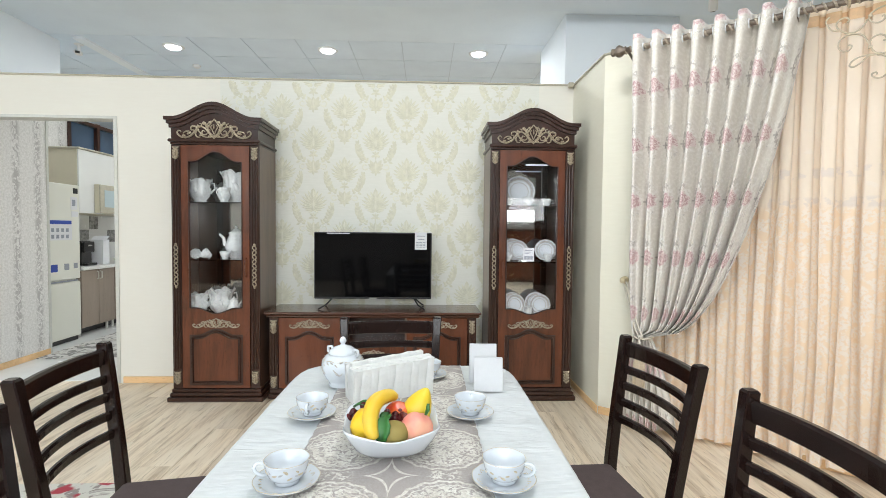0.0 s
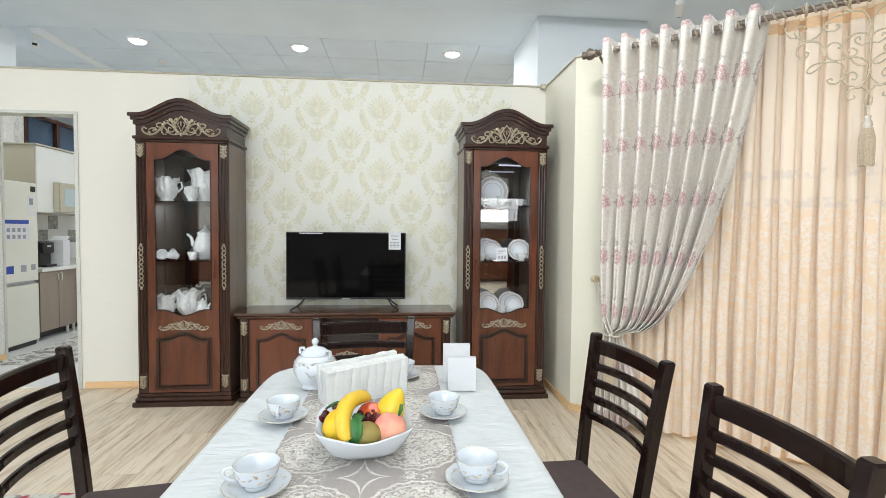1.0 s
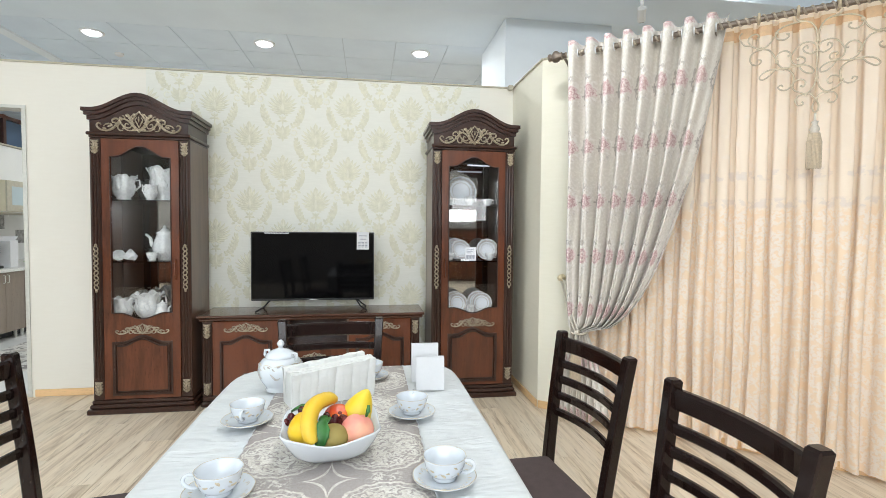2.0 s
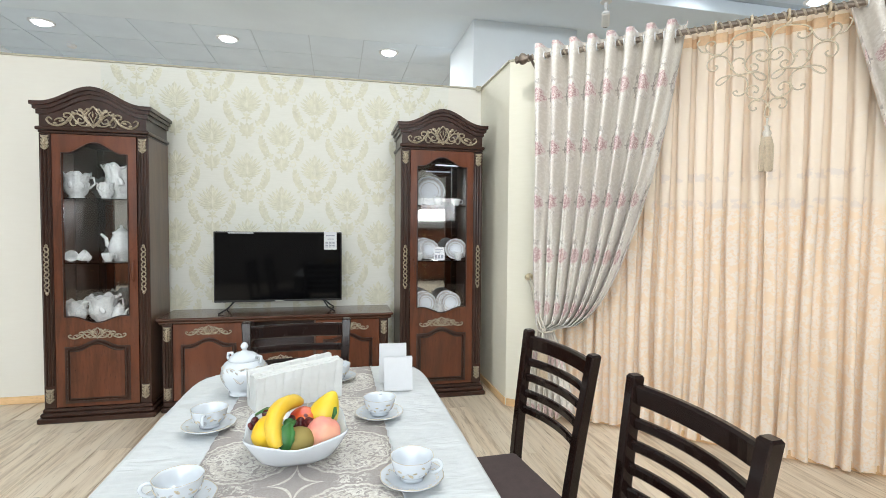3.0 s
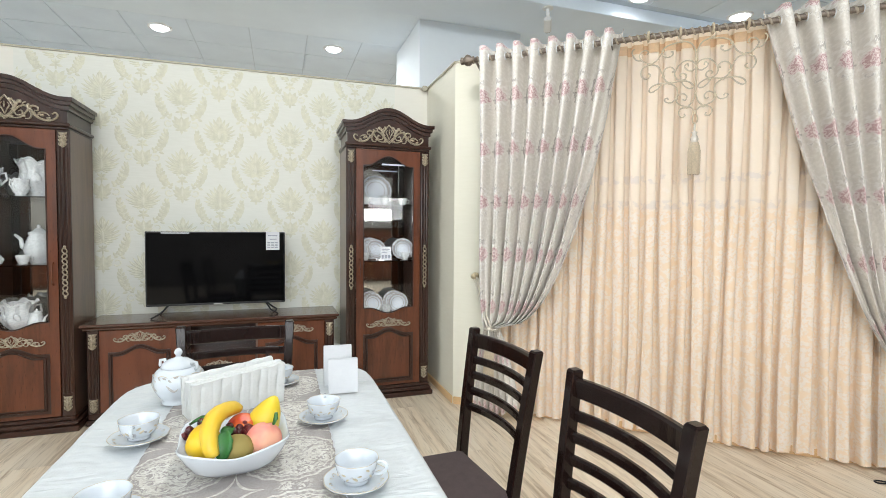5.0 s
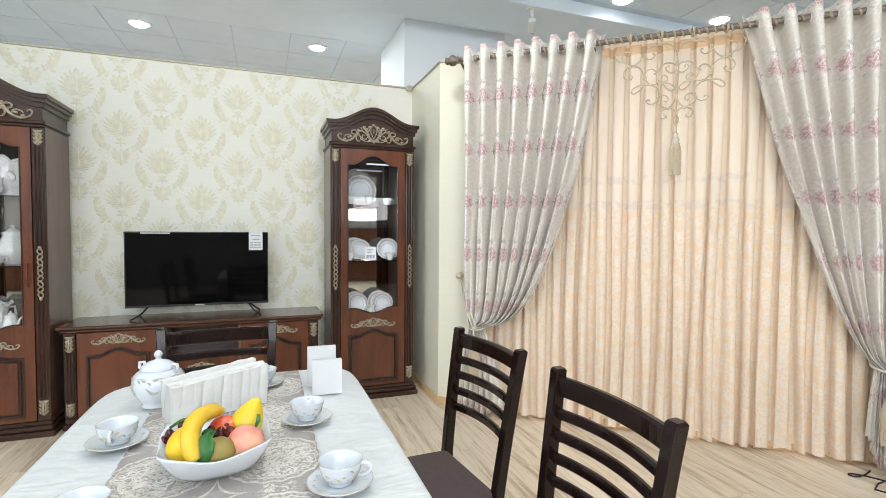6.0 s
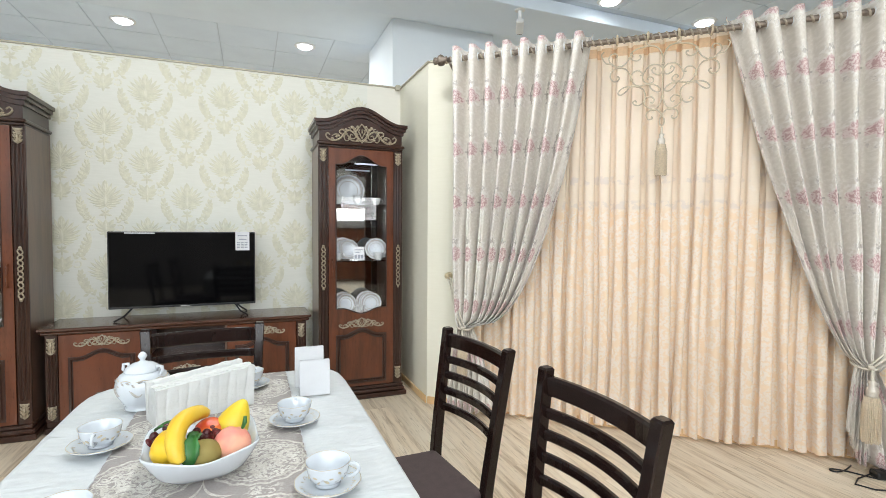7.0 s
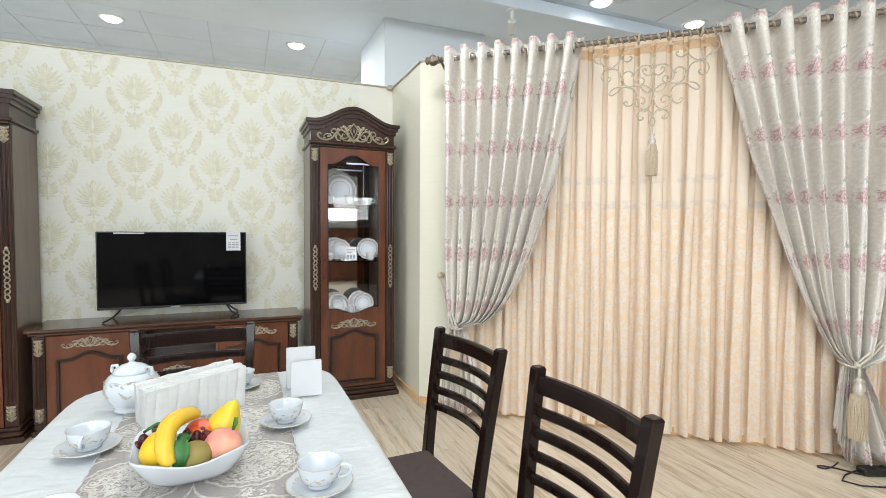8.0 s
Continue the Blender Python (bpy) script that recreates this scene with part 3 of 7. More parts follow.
bm = boxed(SIDE_X - 0.055, SIDE_X - 0.014, WALL_Y - 0.055, WALL_Y - 0.014, WALL_H - 0.02, WALL_H + 0.018, 0.004)
tagged(part("corner_bracket", bm, M_TRIM), "small beige corner clip on the wall top", "bracket")

# baseboards
bm = bmesh.new()
for x0, x1 in ((DOOR_R + 0.03, SIDE_X - 0.013),):
    box(bm, x0, x1, WALL_Y - 0.014, WALL_Y - 0.001, 0, 0.055, 0.004)
structure("baseboard_north", bm, M_BASEB, "light wooden baseboard along the cream wall", "baseboard")
structure("baseboard_side", boxed(SIDE_X - 0.013, SIDE_X - 0.001, CORNER_Y, WALL_Y - 0.001, 0, 0.055, 0.004), M_BASEB, "light wooden baseboard along the return wall", "baseboard")
ob = structure("baseboard_diagonal", boxed(0.006, 3.6, -0.013, -0.001, 0, 0.055, 0.004), M_BASEB, "light wooden baseboard beneath the curtains", "baseboard")
ob.matrix_basis = DIAG_POSE

# doorway edging
bm = boxed(DOOR_R - 0.022, DOOR_R + 0.006, WALL_Y - 0.006, WALL_Y + 0.126, 0, DOOR_H - 0.024)
structure("door_1", bm, M_STEEL, "thin grey metal edging of the open doorway", "door frame")
structure("door_head", boxed(-4.35, DOOR_R + 0.006, WALL_Y - 0.006, WALL_Y + 0.126, DOOR_H - 0.022, DOOR_H), M_STEEL, "thin grey metal edging across the doorway head", "door frame")

# ---- ceiling ----
TX0, TY0, TILE = -0.28, 5.65, 0.6
bm = boxed(-9, 8, -4.5, 11, CEIL + 0.012, CEIL + 0.1)
box(bm, -9, 8, 4.55, TY0, CEIL, CEIL + 0.011)
structure("ceiling", bm, M_CEILING, "plain pale grey suspended ceiling", "ceiling")


def ceiling_tiles(name, x0, x1, y0, y1):
    bm = bmesh.new()
    for i in range(math.floor((x0 - TX0) / TILE), math.ceil((x1 - TX0) / TILE)):
        for j in range(math.floor((y0 - TY0) / TILE), math.ceil((y1 - TY0) / TILE)):
            a, b = TX0 + i * TILE, TY0 + j * TILE
            if a < x0 - 0.01 or b < y0 - 0.01 or a + TILE > x1 + 0.4 or b + TILE > y1 + 0.4:
                continue
            box(bm, a + 0.006, a + TILE - 0.006, b + 0.006, b + TILE - 0.006, CEIL, CEIL + 0.008)
    return structure(name, bm, M_TILE, "pale grey square ceiling tiles with thin joints", "ceiling")


ceiling_tiles("ceiling_tiles_far", -8.9, 7.9, TY0, 10.8)
ceiling_tiles("ceiling_tiles_near", -8.9, 7.9, -4.3, 3.85)
structure("ceiling_grid", boxed(-9, 8, -4.5, 11, CEIL + 0.0085, CEIL + 0.0115), M_GRIDLINE, "grey metal grid between the ceiling tiles", "ceiling")
structure("soffit", boxed(-9, 8, 3.93, 4.55, CEIL - 0.11, CEIL + 0.007, 0.004), M_SOFFIT, "smooth pale dropped beam under the ceiling", "soffit")
structure("column_1", boxed(1.37, 2.5, 4.84, 5.87, 0, CEIL), M_COLUMN, "broad bluish-white square column behind the partition", "column")
structure("column_2", boxed(-5.3, -4.2, 4.8, 5.86, DOOR_H + 0.35, CEIL), M_COLUMN, "bluish-white square bulkhead behind the partition", "column")
structure("ceiling_ridge", boxed(-3.95, -3.83, 5.70, 10.8, CEIL - 0.03, CEIL - 0.001, 0.004), M_COLUMN, "narrow white ridge along the ceiling", "trim")


def ceiling_light(x, y):
    t = thing("ceiling_light", pose(x, y, CEIL), "round recessed cool white ceiling downlight, lit", "ceiling light", "recessed downlights")
    bm = lathe(bmesh.new(), [(0.118, 0.0), (0.116, -0.008), (0.09, -0.012), (0.088, -0.002)], 28)
    part("rim", bm, M_WHITE, t, smooth=True)
    part("diffuser", lathe(bmesh.new(), [(0.086, -0.003), (0.083, -0.014), (0.070, -0.026), (0.046, -0.036), (0.016, -0.041)], 28), M_LAMP, t, "glowing white domed diffuser", True)
    data = bpy.data.lights.new("downlight", "AREA")
    data.shape, data.size, data.energy, data.color = "DISK", 0.17, LAMP_WATT * ((1.6 if x > 0 else 1.5 if x > -2 else 0.8) if y > 4.2 else 0.15 if x > 2 else 1.42 if x > 0 else 0.6), (0.95, 0.98, 0.985)
    lamp = new("downlight", data)
    lamp.matrix_basis = pose(x, y, CEIL - 0.048)


for x, y in LAMPS:
    ceiling_light(x, y)


def spot_head(x, y, z, turn):
    t = thing("surveillance_camera", pose(x, y, z, 0, 0, turn) @ Matrix.Diagonal((1.4, 1.4, 1.0, 1)), "small white camera hanging from the ceiling", "camera")
    part("stem", tube(bmesh.new(), [(0, 0, 0), (0, 0, -0.07), (0.0, -0.02, -0.1)], 0.012), M_WHITE, t)
    part("plate", lathe(bmesh.new(), [(0.035, 0), (0.035, -0.008), (0.014, -0.012)], 16), M_WHITE, t)
    bm = bmesh.new()
    box(bm, -0.025, 0.025, -0.11, 0.04, -0.02, 0.025, 0.01, pose(0, -0.02, -0.115, 15))
    part("body", bm, M_WHITE, t)
    part("lens", boxed(-0.016, 0.016, -0.118, -0.108, -0.012, 0.014, 0.004, pose(0, -0.02, -0.115, 15)), M_BLACK, t, "black lens")


spot_head(2.33, 3.985, CEIL - 0.11, 150)
spot_head(-4.05, 5.95, CEIL, 30)
t = thing("smoke_detector", pose(-3.0, 6.6, CEIL), "small round white smoke detector on a ceiling tile", "detector")
part("body", lathe(bmesh.new(), [(0.05, 0), (0.05, -0.02), (0.03, -0.035), (0.01, -0.036)], 18), M_WHITE, t)

# ---- damask panel ----
PANEL_L, PANEL_R = -1.675, 0.95
panel = structure("wallpaper", boxed(PANEL_L, PANEL_R, WALL_Y - 0.003, WALL_Y - 0.0005, 0.056, WALL_H - 0.004), M_DAMASK, "cream damask wallpaper panel with beige floral motifs", "wallpaper")


def petal(bm, cx, cz, ang, length, width, bend=0.0, y=0.0):
    """A flat pointed leaf with a slight crown."""
    d, e = (math.cos(ang), math.sin(ang)), (-math.sin(ang), math.cos(ang))
    L1, L2, mid = [], [], []
    for i in range(5):
        t = i / 4
        w = width * math.sin(math.pi * min(1, 0.12 + t * 0.88)) ** 0.8 * 0.5
        px, pz = cx + d[0] * length * t + e[0] * bend * t * t, cz + d[1] * length * t + e[1] * bend * t * t
        L1.append(bm.verts.new((px + e[0] * w, y, pz + e[1] * w)))
        L2.append(bm.verts.new((px - e[0] * w, y, pz - e[1] * w)))
        mid.append(bm.verts.new((px, y - 0.0012, pz)))
    for i in range(4):
        bm.faces.new((L1[i], L1[i + 1], mid[i + 1], mid[i]))
        bm.faces.new((mid[i], mid[i + 1], L2[i + 1], L2[i]))


def damask():
    full, pale = bmesh.new(), bmesh.new()
    y = WALL_Y - 0.0036
    P = 0.513

    def frond(bm, x0, z0, x1, z1, width, bend, depth):
        petal(bm, x0, z0, math.atan2(z1 - z0, x1 - x0), math.hypot(x1 - x0, z1 - z0), width, bend, depth)

    # half of the palmette: where each lobe springs from and where it ends
    LOBES = [(0.004, 0.030, 0.022, 0.092, 0.021), (0.008, 0.010, 0.050, 0.080, 0.022), (0.011, -0.008, 0.079, 0.060, 0.023), (0.013, -0.022, 0.102, 0.034, 0.023),
             (0.014, -0.036, 0.116, 0.004, 0.022), (0.014, -0.048, 0.113, -0.030, 0.021), (0.012, -0.058, 0.094, -0.058, 0.020), (0.010, -0.068, 0.066, -0.082, 0.019), (0.006, -0.074, 0.036, -0.098, 0.016)]

    def motif(cx, cz):
        for s in (-1, 1):
            for k, (bx, bz, tx, tz, w) in enumerate(LOBES):
                d = y - 0.0006 - 0.00012 * k
                frond(full, cx + s * bx, cz + bz, cx + s * 1.04 * tx, cz + 1.04 * tz, w, s * 0.012, d)
                frond(pale, cx + s * (bx + 0.3 * (tx - bx)), cz + bz + 0.3 * (tz - bz), cx + s * (bx + 0.86 * (tx - bx)), cz + bz + 0.86 * (tz - bz), 0.006, s * 0.006, d - 0.0014)
            # the leaning acanthus leaf that frames each flower
            for k in range(6):
                t = k / 5
                px, pz = cx + s * (0.108 + 0.062 * t - 0.020 * t * t), cz - 0.172 + 0.132 * t
                fat = 0.45 + 0.75 * math.sin(math.pi * (0.2 + 0.75 * t))
                frond(full, px, pz, px + s * 0.034 * fat, pz + 0.030, 0.026 * fat + 0.004, s * 0.004, y - 0.00006 * k)
                frond(full, px, pz, px - s * 0.026 * fat, pz + 0.026, 0.020 * fat + 0.004, -s * 0.003, y - 0.00003 - 0.00006 * k)
            frond(full, cx + s * 0.150, cz - 0.050, cx + s * 0.152, cz - 0.004, 0.022, s * 0.010, y - 0.0005)
            # leaflets and tendrils that join leaf and bud
            for k, (qx, qz, ang) in enumerate(((0.082, -0.165, 60), (0.096, -0.172, 15), (0.078, -0.178, 120), (0.066, -0.188, 20), (0.110, -0.182, -25))):
                a = radians(ang)
                frond(full, cx + s * qx, cz + qz, cx + s * (qx + 0.034 * math.cos(a)), cz + qz + 0.034 * math.sin(a), 0.020, 0, y - 0.00006 * k)
            for k in range(8):
                a = radians(-150 + 38 * k)
                b = radians(-150 + 38 * (k + 1))
                rr = 0.026 - 0.0012 * k
                frond(pale, cx + s * (0.088 + rr * math.cos(a)), cz - 0.225 + rr * math.sin(a), cx + s * (0.088 + rr * math.cos(b)), cz - 0.225 + rr * math.sin(b), 0.014, 0, y)
            # the bud under the flower
            for k, (bx, bz, tx, tz, w) in enumerate(((0.004, -0.235, 0.046, -0.172, 0.026), (0.004, -0.245, 0.058, -0.205, 0.022), (0.003, -0.255, 0.052, -0.240, 0.019), (0.002, -0.262, 0.034, -0.280, 0.016), (0.003, -0.128, 0.030, -0.150, 0.015), (0.002, -0.118, 0.026, -0.108, 0.014))):
                frond(full, cx + s * bx, cz + bz, cx + s * 1.2 * tx, cz + tz, 1.3 * w, s * 0.008, y - 0.0001 * k)
        petal(full, cx, cz - 0.082, math.pi / 2, 0.150, 0.036, 0, y + 0.0002)
        petal(full, cx, cz + 0.020, math.pi / 2, 0.092, 0.040, 0, y - 0.0014)
        petal(pale, cx, cz + 0.030, math.pi / 2, 0.060, 0.014, 0, y - 0.0030)
        petal(pale, cx, cz - 0.062, math.pi / 2, 0.070, 0.020, 0, y - 0.0028)
        petal(full, cx, cz - 0.165, math.pi / 2, 0.075, 0.016, 0, y - 0.0002)
        petal(full, cx, cz - 0.262, math.pi / 2, 0.095, 0.044, 0, y - 0.0012)
        petal(pale, cx, cz - 0.245, math.pi / 2, 0.060, 0.016, 0, y - 0.0027)
        petal(full, cx, cz - 0.256, -math.pi / 2, 0.046, 0.020, 0, y - 0.0008)

    for i in range(-4, 5):
        for j in range(-6, 4):
            cx, cz = -0.41 + (i + 0.5 * (j % 2)) * P, 2.033 + 0.5 * j * P
            if PANEL_L - 0.2 < cx < PANEL_R + 0.2 and 0.1 < cz < WALL_H + 0.2:
                motif(cx, cz)
    for bm in (full, pale):
        out = [v for v in bm.verts if not (PANEL_L + 0.003 < v.co.x < PANEL_R - 0.003 and 0.07 < v.co.z < WALL_H - 0.008)]
        bmesh.ops.delete(bm, geom=out, context="VERTS")
    for bm, mat, nm in ((full, M_MOTIF, "motif"), (pale, M_MOTIF2, "tracery")):
        tagged(part(nm, bm, mat, panel), kind="stuff")


damask()

# ---- carved ornaments ----
def carve(bm, pts, r0=0.006, taper=0.5):
    tube(bm, pts, lambda t: r0 * (1 - taper * abs(2 * t - 1)), 6)


def crest(width, height, y, cz, r=0.006):
    """A symmetrical carving of scrolls and leaves round a small shell."""
    bm = bmesh.new()
    w, h = width / 2, height

    def line(points, k=1.0):
        for s in (1, -1):
            carve(bm, glide([(s * px * w, y - 0.002 * math.sin(3 * px), cz + pz * h) for px, pz in points], 4), r * k, 0.45)

    def bud(px, pz, size, ang=0.0, long=1.0):
        for s in (1, -1):
            blob(bm, (s * px * w, y - 0.001, cz + pz * h), (size * h * long, r * 0.9, size * h), Matrix.Rotation(-s * radians(ang), 4, "Y"), 8)

    # long outer scrolls, inner scrolls and the branches that link them
    line([(0.02, -0.42), (0.12, -0.26), (0.24, 0.02), (0.37, 0.13), (0.49, -0.04), (0.60, -0.30), (0.76, -0.43), (0.92, -0.38), (1.0, -0.20), (0.95, -0.08), (0.89, -0.17)], 1.15)
    line([(0.08, -0.40), (0.28, -0.38), (0.40, -0.14), (0.50, 0.12), (0.61, 0.10), (0.62, -0.04), (0.55, -0.05)])
    line([(0.17, -0.12), (0.22, -0.28), (0.33, -0.24), (0.31, -0.08), (0.25, -0.12)], 0.8)
    line([(0.44, -0.02), (0.50, -0.24), (0.46, -0.40), (0.38, -0.40)], 0.8)
    line([(0.60, -0.30), (0.66, -0.12), (0.78, -0.14), (0.84, -0.24)], 0.8)
    line([(0.24, 0.02), (0.20, 0.18), (0.26, 0.30)], 0.8)
    # heart-shaped shell in the middle
    line([(0.0, -0.36), (0.11, -0.20), (0.17, 0.04), (0.10, 0.26), (0.0, 0.50)], 1.1)
    line([(0.0, -0.28), (0.05, -0.05), (0.09, 0.10), (0.05, 0.22)], 0.7)
    line([(0.10, -0.05), (0.20, 0.06), (0.16, 0.30), (0.08, 0.40)], 0.7)
    line([(0.34, 0.10), (0.34, 0.24), (0.40, 0.28)], 0.7)
    for px, pz, size, ang, long in ((0.27, 0.29, 0.085, 30, 1.3), (0.22, 0.20, 0.06, 100, 1.4), (0.43, 0.15, 0.06, 40, 1.5), (0.69, -0.22, 0.06, -20, 1.7), (0.54, -0.16, 0.06, 70, 1.5),
                                    (0.82, -0.33, 0.05, 10, 1.8), (0.36, -0.30, 0.055, -30, 1.4), (0.12, -0.36, 0.05, 20, 1.6), (0.12, 0.34, 0.05, 60, 1.5)):
        bud(px, pz, size, ang, long)
    blob(bm, (0, y - 0.006, cz + 0.12 * h), (0.035 * h, r, 0.14 * h), None, 8)
    blob(bm, (0, y - 0.003, cz - 0.44 * h), (0.05 * h, r, 0.06 * h), None, 8)
    return bm


def leaf_block(x, y, z0, z1, w):
    """An acanthus block for the head or foot of a pilaster."""
    bm = bmesh.new()
    n = 4
    for k in range(n):
        t = k / (n - 1)
        z = z0 + (z1 - z0) * (0.1 + 0.75 * t)
        for s in (-1, 1):
            carve(bm, [(x, y - 0.004, z - 0.012), (x + s * w * 0.3, y - 0.007, z + 0.004), (x + s * w * 0.44, y - 0.002, z + 0.016)], 0.0055)
    blob(bm, (x, y - 0.001, (z0 + z1) / 2), (w * 0.36, 0.0055, (z1 - z0) * 0.46), None, 10)
    carve(bm, [(x, y - 0.003, z0 + 0.004), (x, y - 0.009, (z0 + z1) / 2), (x, y - 0.003, z1 - 0.004)], 0.007)
    box(bm, x - w * 0.45, x + w * 0.45, y - 0.006, y + 0.001, z1 - 0.012, z1, 0.002)
    return bm


def bead_chain(x, y, z0, z1):
    bm = bmesh.new()
    n = 9
    pitch = (z1 - z0) / n
    for k in range(n):
        z = z0 + pitch * (k + 0.5)
        lean = 0.3 if k % 2 else -0.3
        ring = [(x + 0.0125 * math.cos(a) + lean * 0.010 * math.sin(a), y - 0.003, z + 0.46 * pitch * math.sin(a)) for a in span(0, 2 * math.pi, 12)[:-1]]
        tube(bm, ring, 0.0042, 6, closed=True)
        blob(bm, (x, y - 0.002, z0 + pitch * k), (0.009, 0.006, 0.005), None, 8)
    blob(bm, (x, y - 0.002, z1 + 0.006), (0.010, 0.007, 0.012), None, 8)
    blob(bm, (x, y - 0.002, z0 - 0.006), (0.010, 0.007, 0.012), None, 8)
    return bm


# ---- glass-fronted display cabinets ----
def display_cabinet(x, handle_side, label):
    c = thing("display_cabinet", pose(x, 3.70, 0), label, "display cabinet", "display cabinets")
    back = 0.385
    # plinth
    bm = boxed(-0.350, 0.350, -0.042, back, 0.0, 0.035, 0.006)
    box(bm, -0.338, 0.338, -0.032, back, 0.036, 0.066, 0.010)
    box(bm, -0.326, 0.326, -0.018, back, 0.067, 0.092, 0.006)
    part("plinth", bm, M_DARK, c, "dark stepped plinth")
    for s in (-1, 1):
        part("side_panel", boxed(s * 0.298, s * 0.318, 0.004, back, 0.093, 1.90, 0.002), M_SIDE, c)
    part("back_panel", boxed(-0.297, 0.297, back - 0.012, back, 0.093, 1.90), M_DARK, c)
    part("mirror", boxed(-0.295, 0.295, back - 0.018, back - 0.0135, 0.62, 1.895), M_MIRROR, c, "dark mirrored back")
    part("bottom_board", boxed(-0.296, 0.296, 0.012, back - 0.02, 0.60, 0.618), M_CHERRY, c)
    part("lower_carcass", boxed(-0.296, 0.296, 0.014, back - 0.02, 0.094, 0.599), M_DARK, c)
    for z in (1.045, 1.475):
        part("shelf", boxed(-0.295, 0.295, 0.035, back - 0.02, z, z + 0.008, 0.001), M_GLASS, c, "clear glass shelf")
    # pilasters
    for s in (-1, 1):
        bm = boxed(s * 0.249, s * 0.319, -0.006, 0.012, 0.093, 1.895, 0.003)
        post = part("pilaster", bm, M_DARK, c, "dark fluted pilaster")
        for k in (-0.020, 0.0, 0.020):
            part("flute", boxed(s * 0.284 + k - 0.007, s * 0.284 + k + 0.007, -0.014, -0.004, 0.24, 1.79, 0.005), M_DARK, post)
        part("capital", leaf_block(s * 0.284, -0.007, 1.79, 1.88, 0.052), M_SILVER, c, "aged gilt carved capital")
        part("chain_carving", bead_chain(s * 0.284, -0.015, 0.86, 1.16), M_SILVER, c, "aged gilt scroll carving")
        part("foot_carving", leaf_block(s * 0.284, -0.007, 0.13, 0.22, 0.052), M_SILVER, c, "aged gilt carved foot")
    # door with a shaped opening
    top, low = (lambda x: 1.775 + 0.072 * bell(x, 0.165)), (lambda x: 0.695 - 0.042 * bell(x, 0.15))
    bm = slab(bmesh.new(), [-0.246, -0.192], lambda x: 0.098, lambda x: 1.893, -0.010, 0.011)
    slab(bm, [0.192, 0.246], lambda x: 0.098, lambda x: 1.893, -0.010, 0.011)
    xs = span(-0.192, 0.192, 24)
    slab(bm, xs, top, lambda x: 1.893, -0.010, 0.011)
    slab(bm, xs, lambda x: 0.098, low, -0.010, 0.011)
    door = part("door", bm, M_CHERRY, c)
    part("pane", slab(bmesh.new(), span(-0.20, 0.20, 16), lambda x: low(x) - 0.008, lambda x: top(x) + 0.008, 0.003, 0.006), M_GLASS, door, "clear glass pane").visible_shadow = False
    edge = bmesh.new()
    loop = [(x, -0.010, top(x) - 0.002) for x in xs] + [(x, -0.010, low(x) + 0.002) for x in xs[::-1]]
    tube(edge, loop, 0.0045, 6, closed=True)
    part("bead", edge, M_DARK, door, "dark bead round the glass")
    part("panel_groove", slab(bmesh.new(), span(-0.194, 0.194, 20), lambda x: 0.120, lambda x: 0.498 + 0.046 * bell(x, 0.14), -0.0125, -0.008), M_DARK, door, "dark moulded border")
    part("raised_panel", slab(bmesh.new(), span(-0.160, 0.160, 20), lambda x: 0.156, lambda x: 0.464 + 0.046 * bell(x, 0.125), -0.017, -0.010), M_CHERRY, door)
    rim = [(x, -0.016, 0.478 + 0.046 * bell(x, 0.132)) for x in span(-0.172, 0.172, 20)] + [(x, -0.016, 0.142) for x in (0.172, 0.0, -0.172)]
    part("panel_moulding", tube(bmesh.new(), rim, 0.007, 6, closed=True), M_DARK, door)
    part("door_carving", crest(0.34, 0.075, -0.013, 0.585, 0.0048), M_SILVER, door, "aged gilt scroll carving")
    bm = tube(bmesh.new(), [(handle_side * 0.222, y, z) for y, z in ((-0.012, 0.93), (-0.03, 0.945), (-0.034, 1.0), (-0.03, 1.055), (-0.012, 1.07))], 0.0055)
    part("handle", bm, M_CHERRY, door)
    # head
    bm = boxed(-0.318, 0.318, -0.018, back, 1.896, 1.912, 0.004)
    box(bm, -0.330, 0.330, -0.032, back, 1.913, 1.935, 0.006)
    part("lower_moulding", bm, M_DARK, c)
    curve = lambda x: 2.092 + 0.108 * bell(x, 0.30)
    cl = lambda d: (lambda x: curve(x) - d)
    part("frieze", slab(bmesh.new(), span(-0.312, 0.312, 28), lambda x: 1.936, cl(0.078), -0.012, back), M_DARK, c)
    part("cornice", slab(slab(slab(bmesh.new(), span(-0.350, 0.350, 30), cl(0.024), cl(0.0), -0.046, back),
         span(-0.338, 0.338, 30), cl(0.048), cl(0.0245), -0.034, back), span(-0.324, 0.324, 30), cl(0.077), cl(0.0485), -0.022, back), M_DARK, c, "dark arched cornice moulding")
    part("frieze_carving", crest(0.53, 0.145, -0.017, 2.008, 0.0070), M_SILVER, c, "aged gilt scroll and flower carving")
    return c


XL, XR, CAB_Y = -1.537, 0.808, 3.70
display_cabinet(XL, 1, "tall dark cherry display cabinet with glass door holding white tureens")
display_cabinet(XR, -1, "tall dark cherry display cabinet with glass door holding plates")


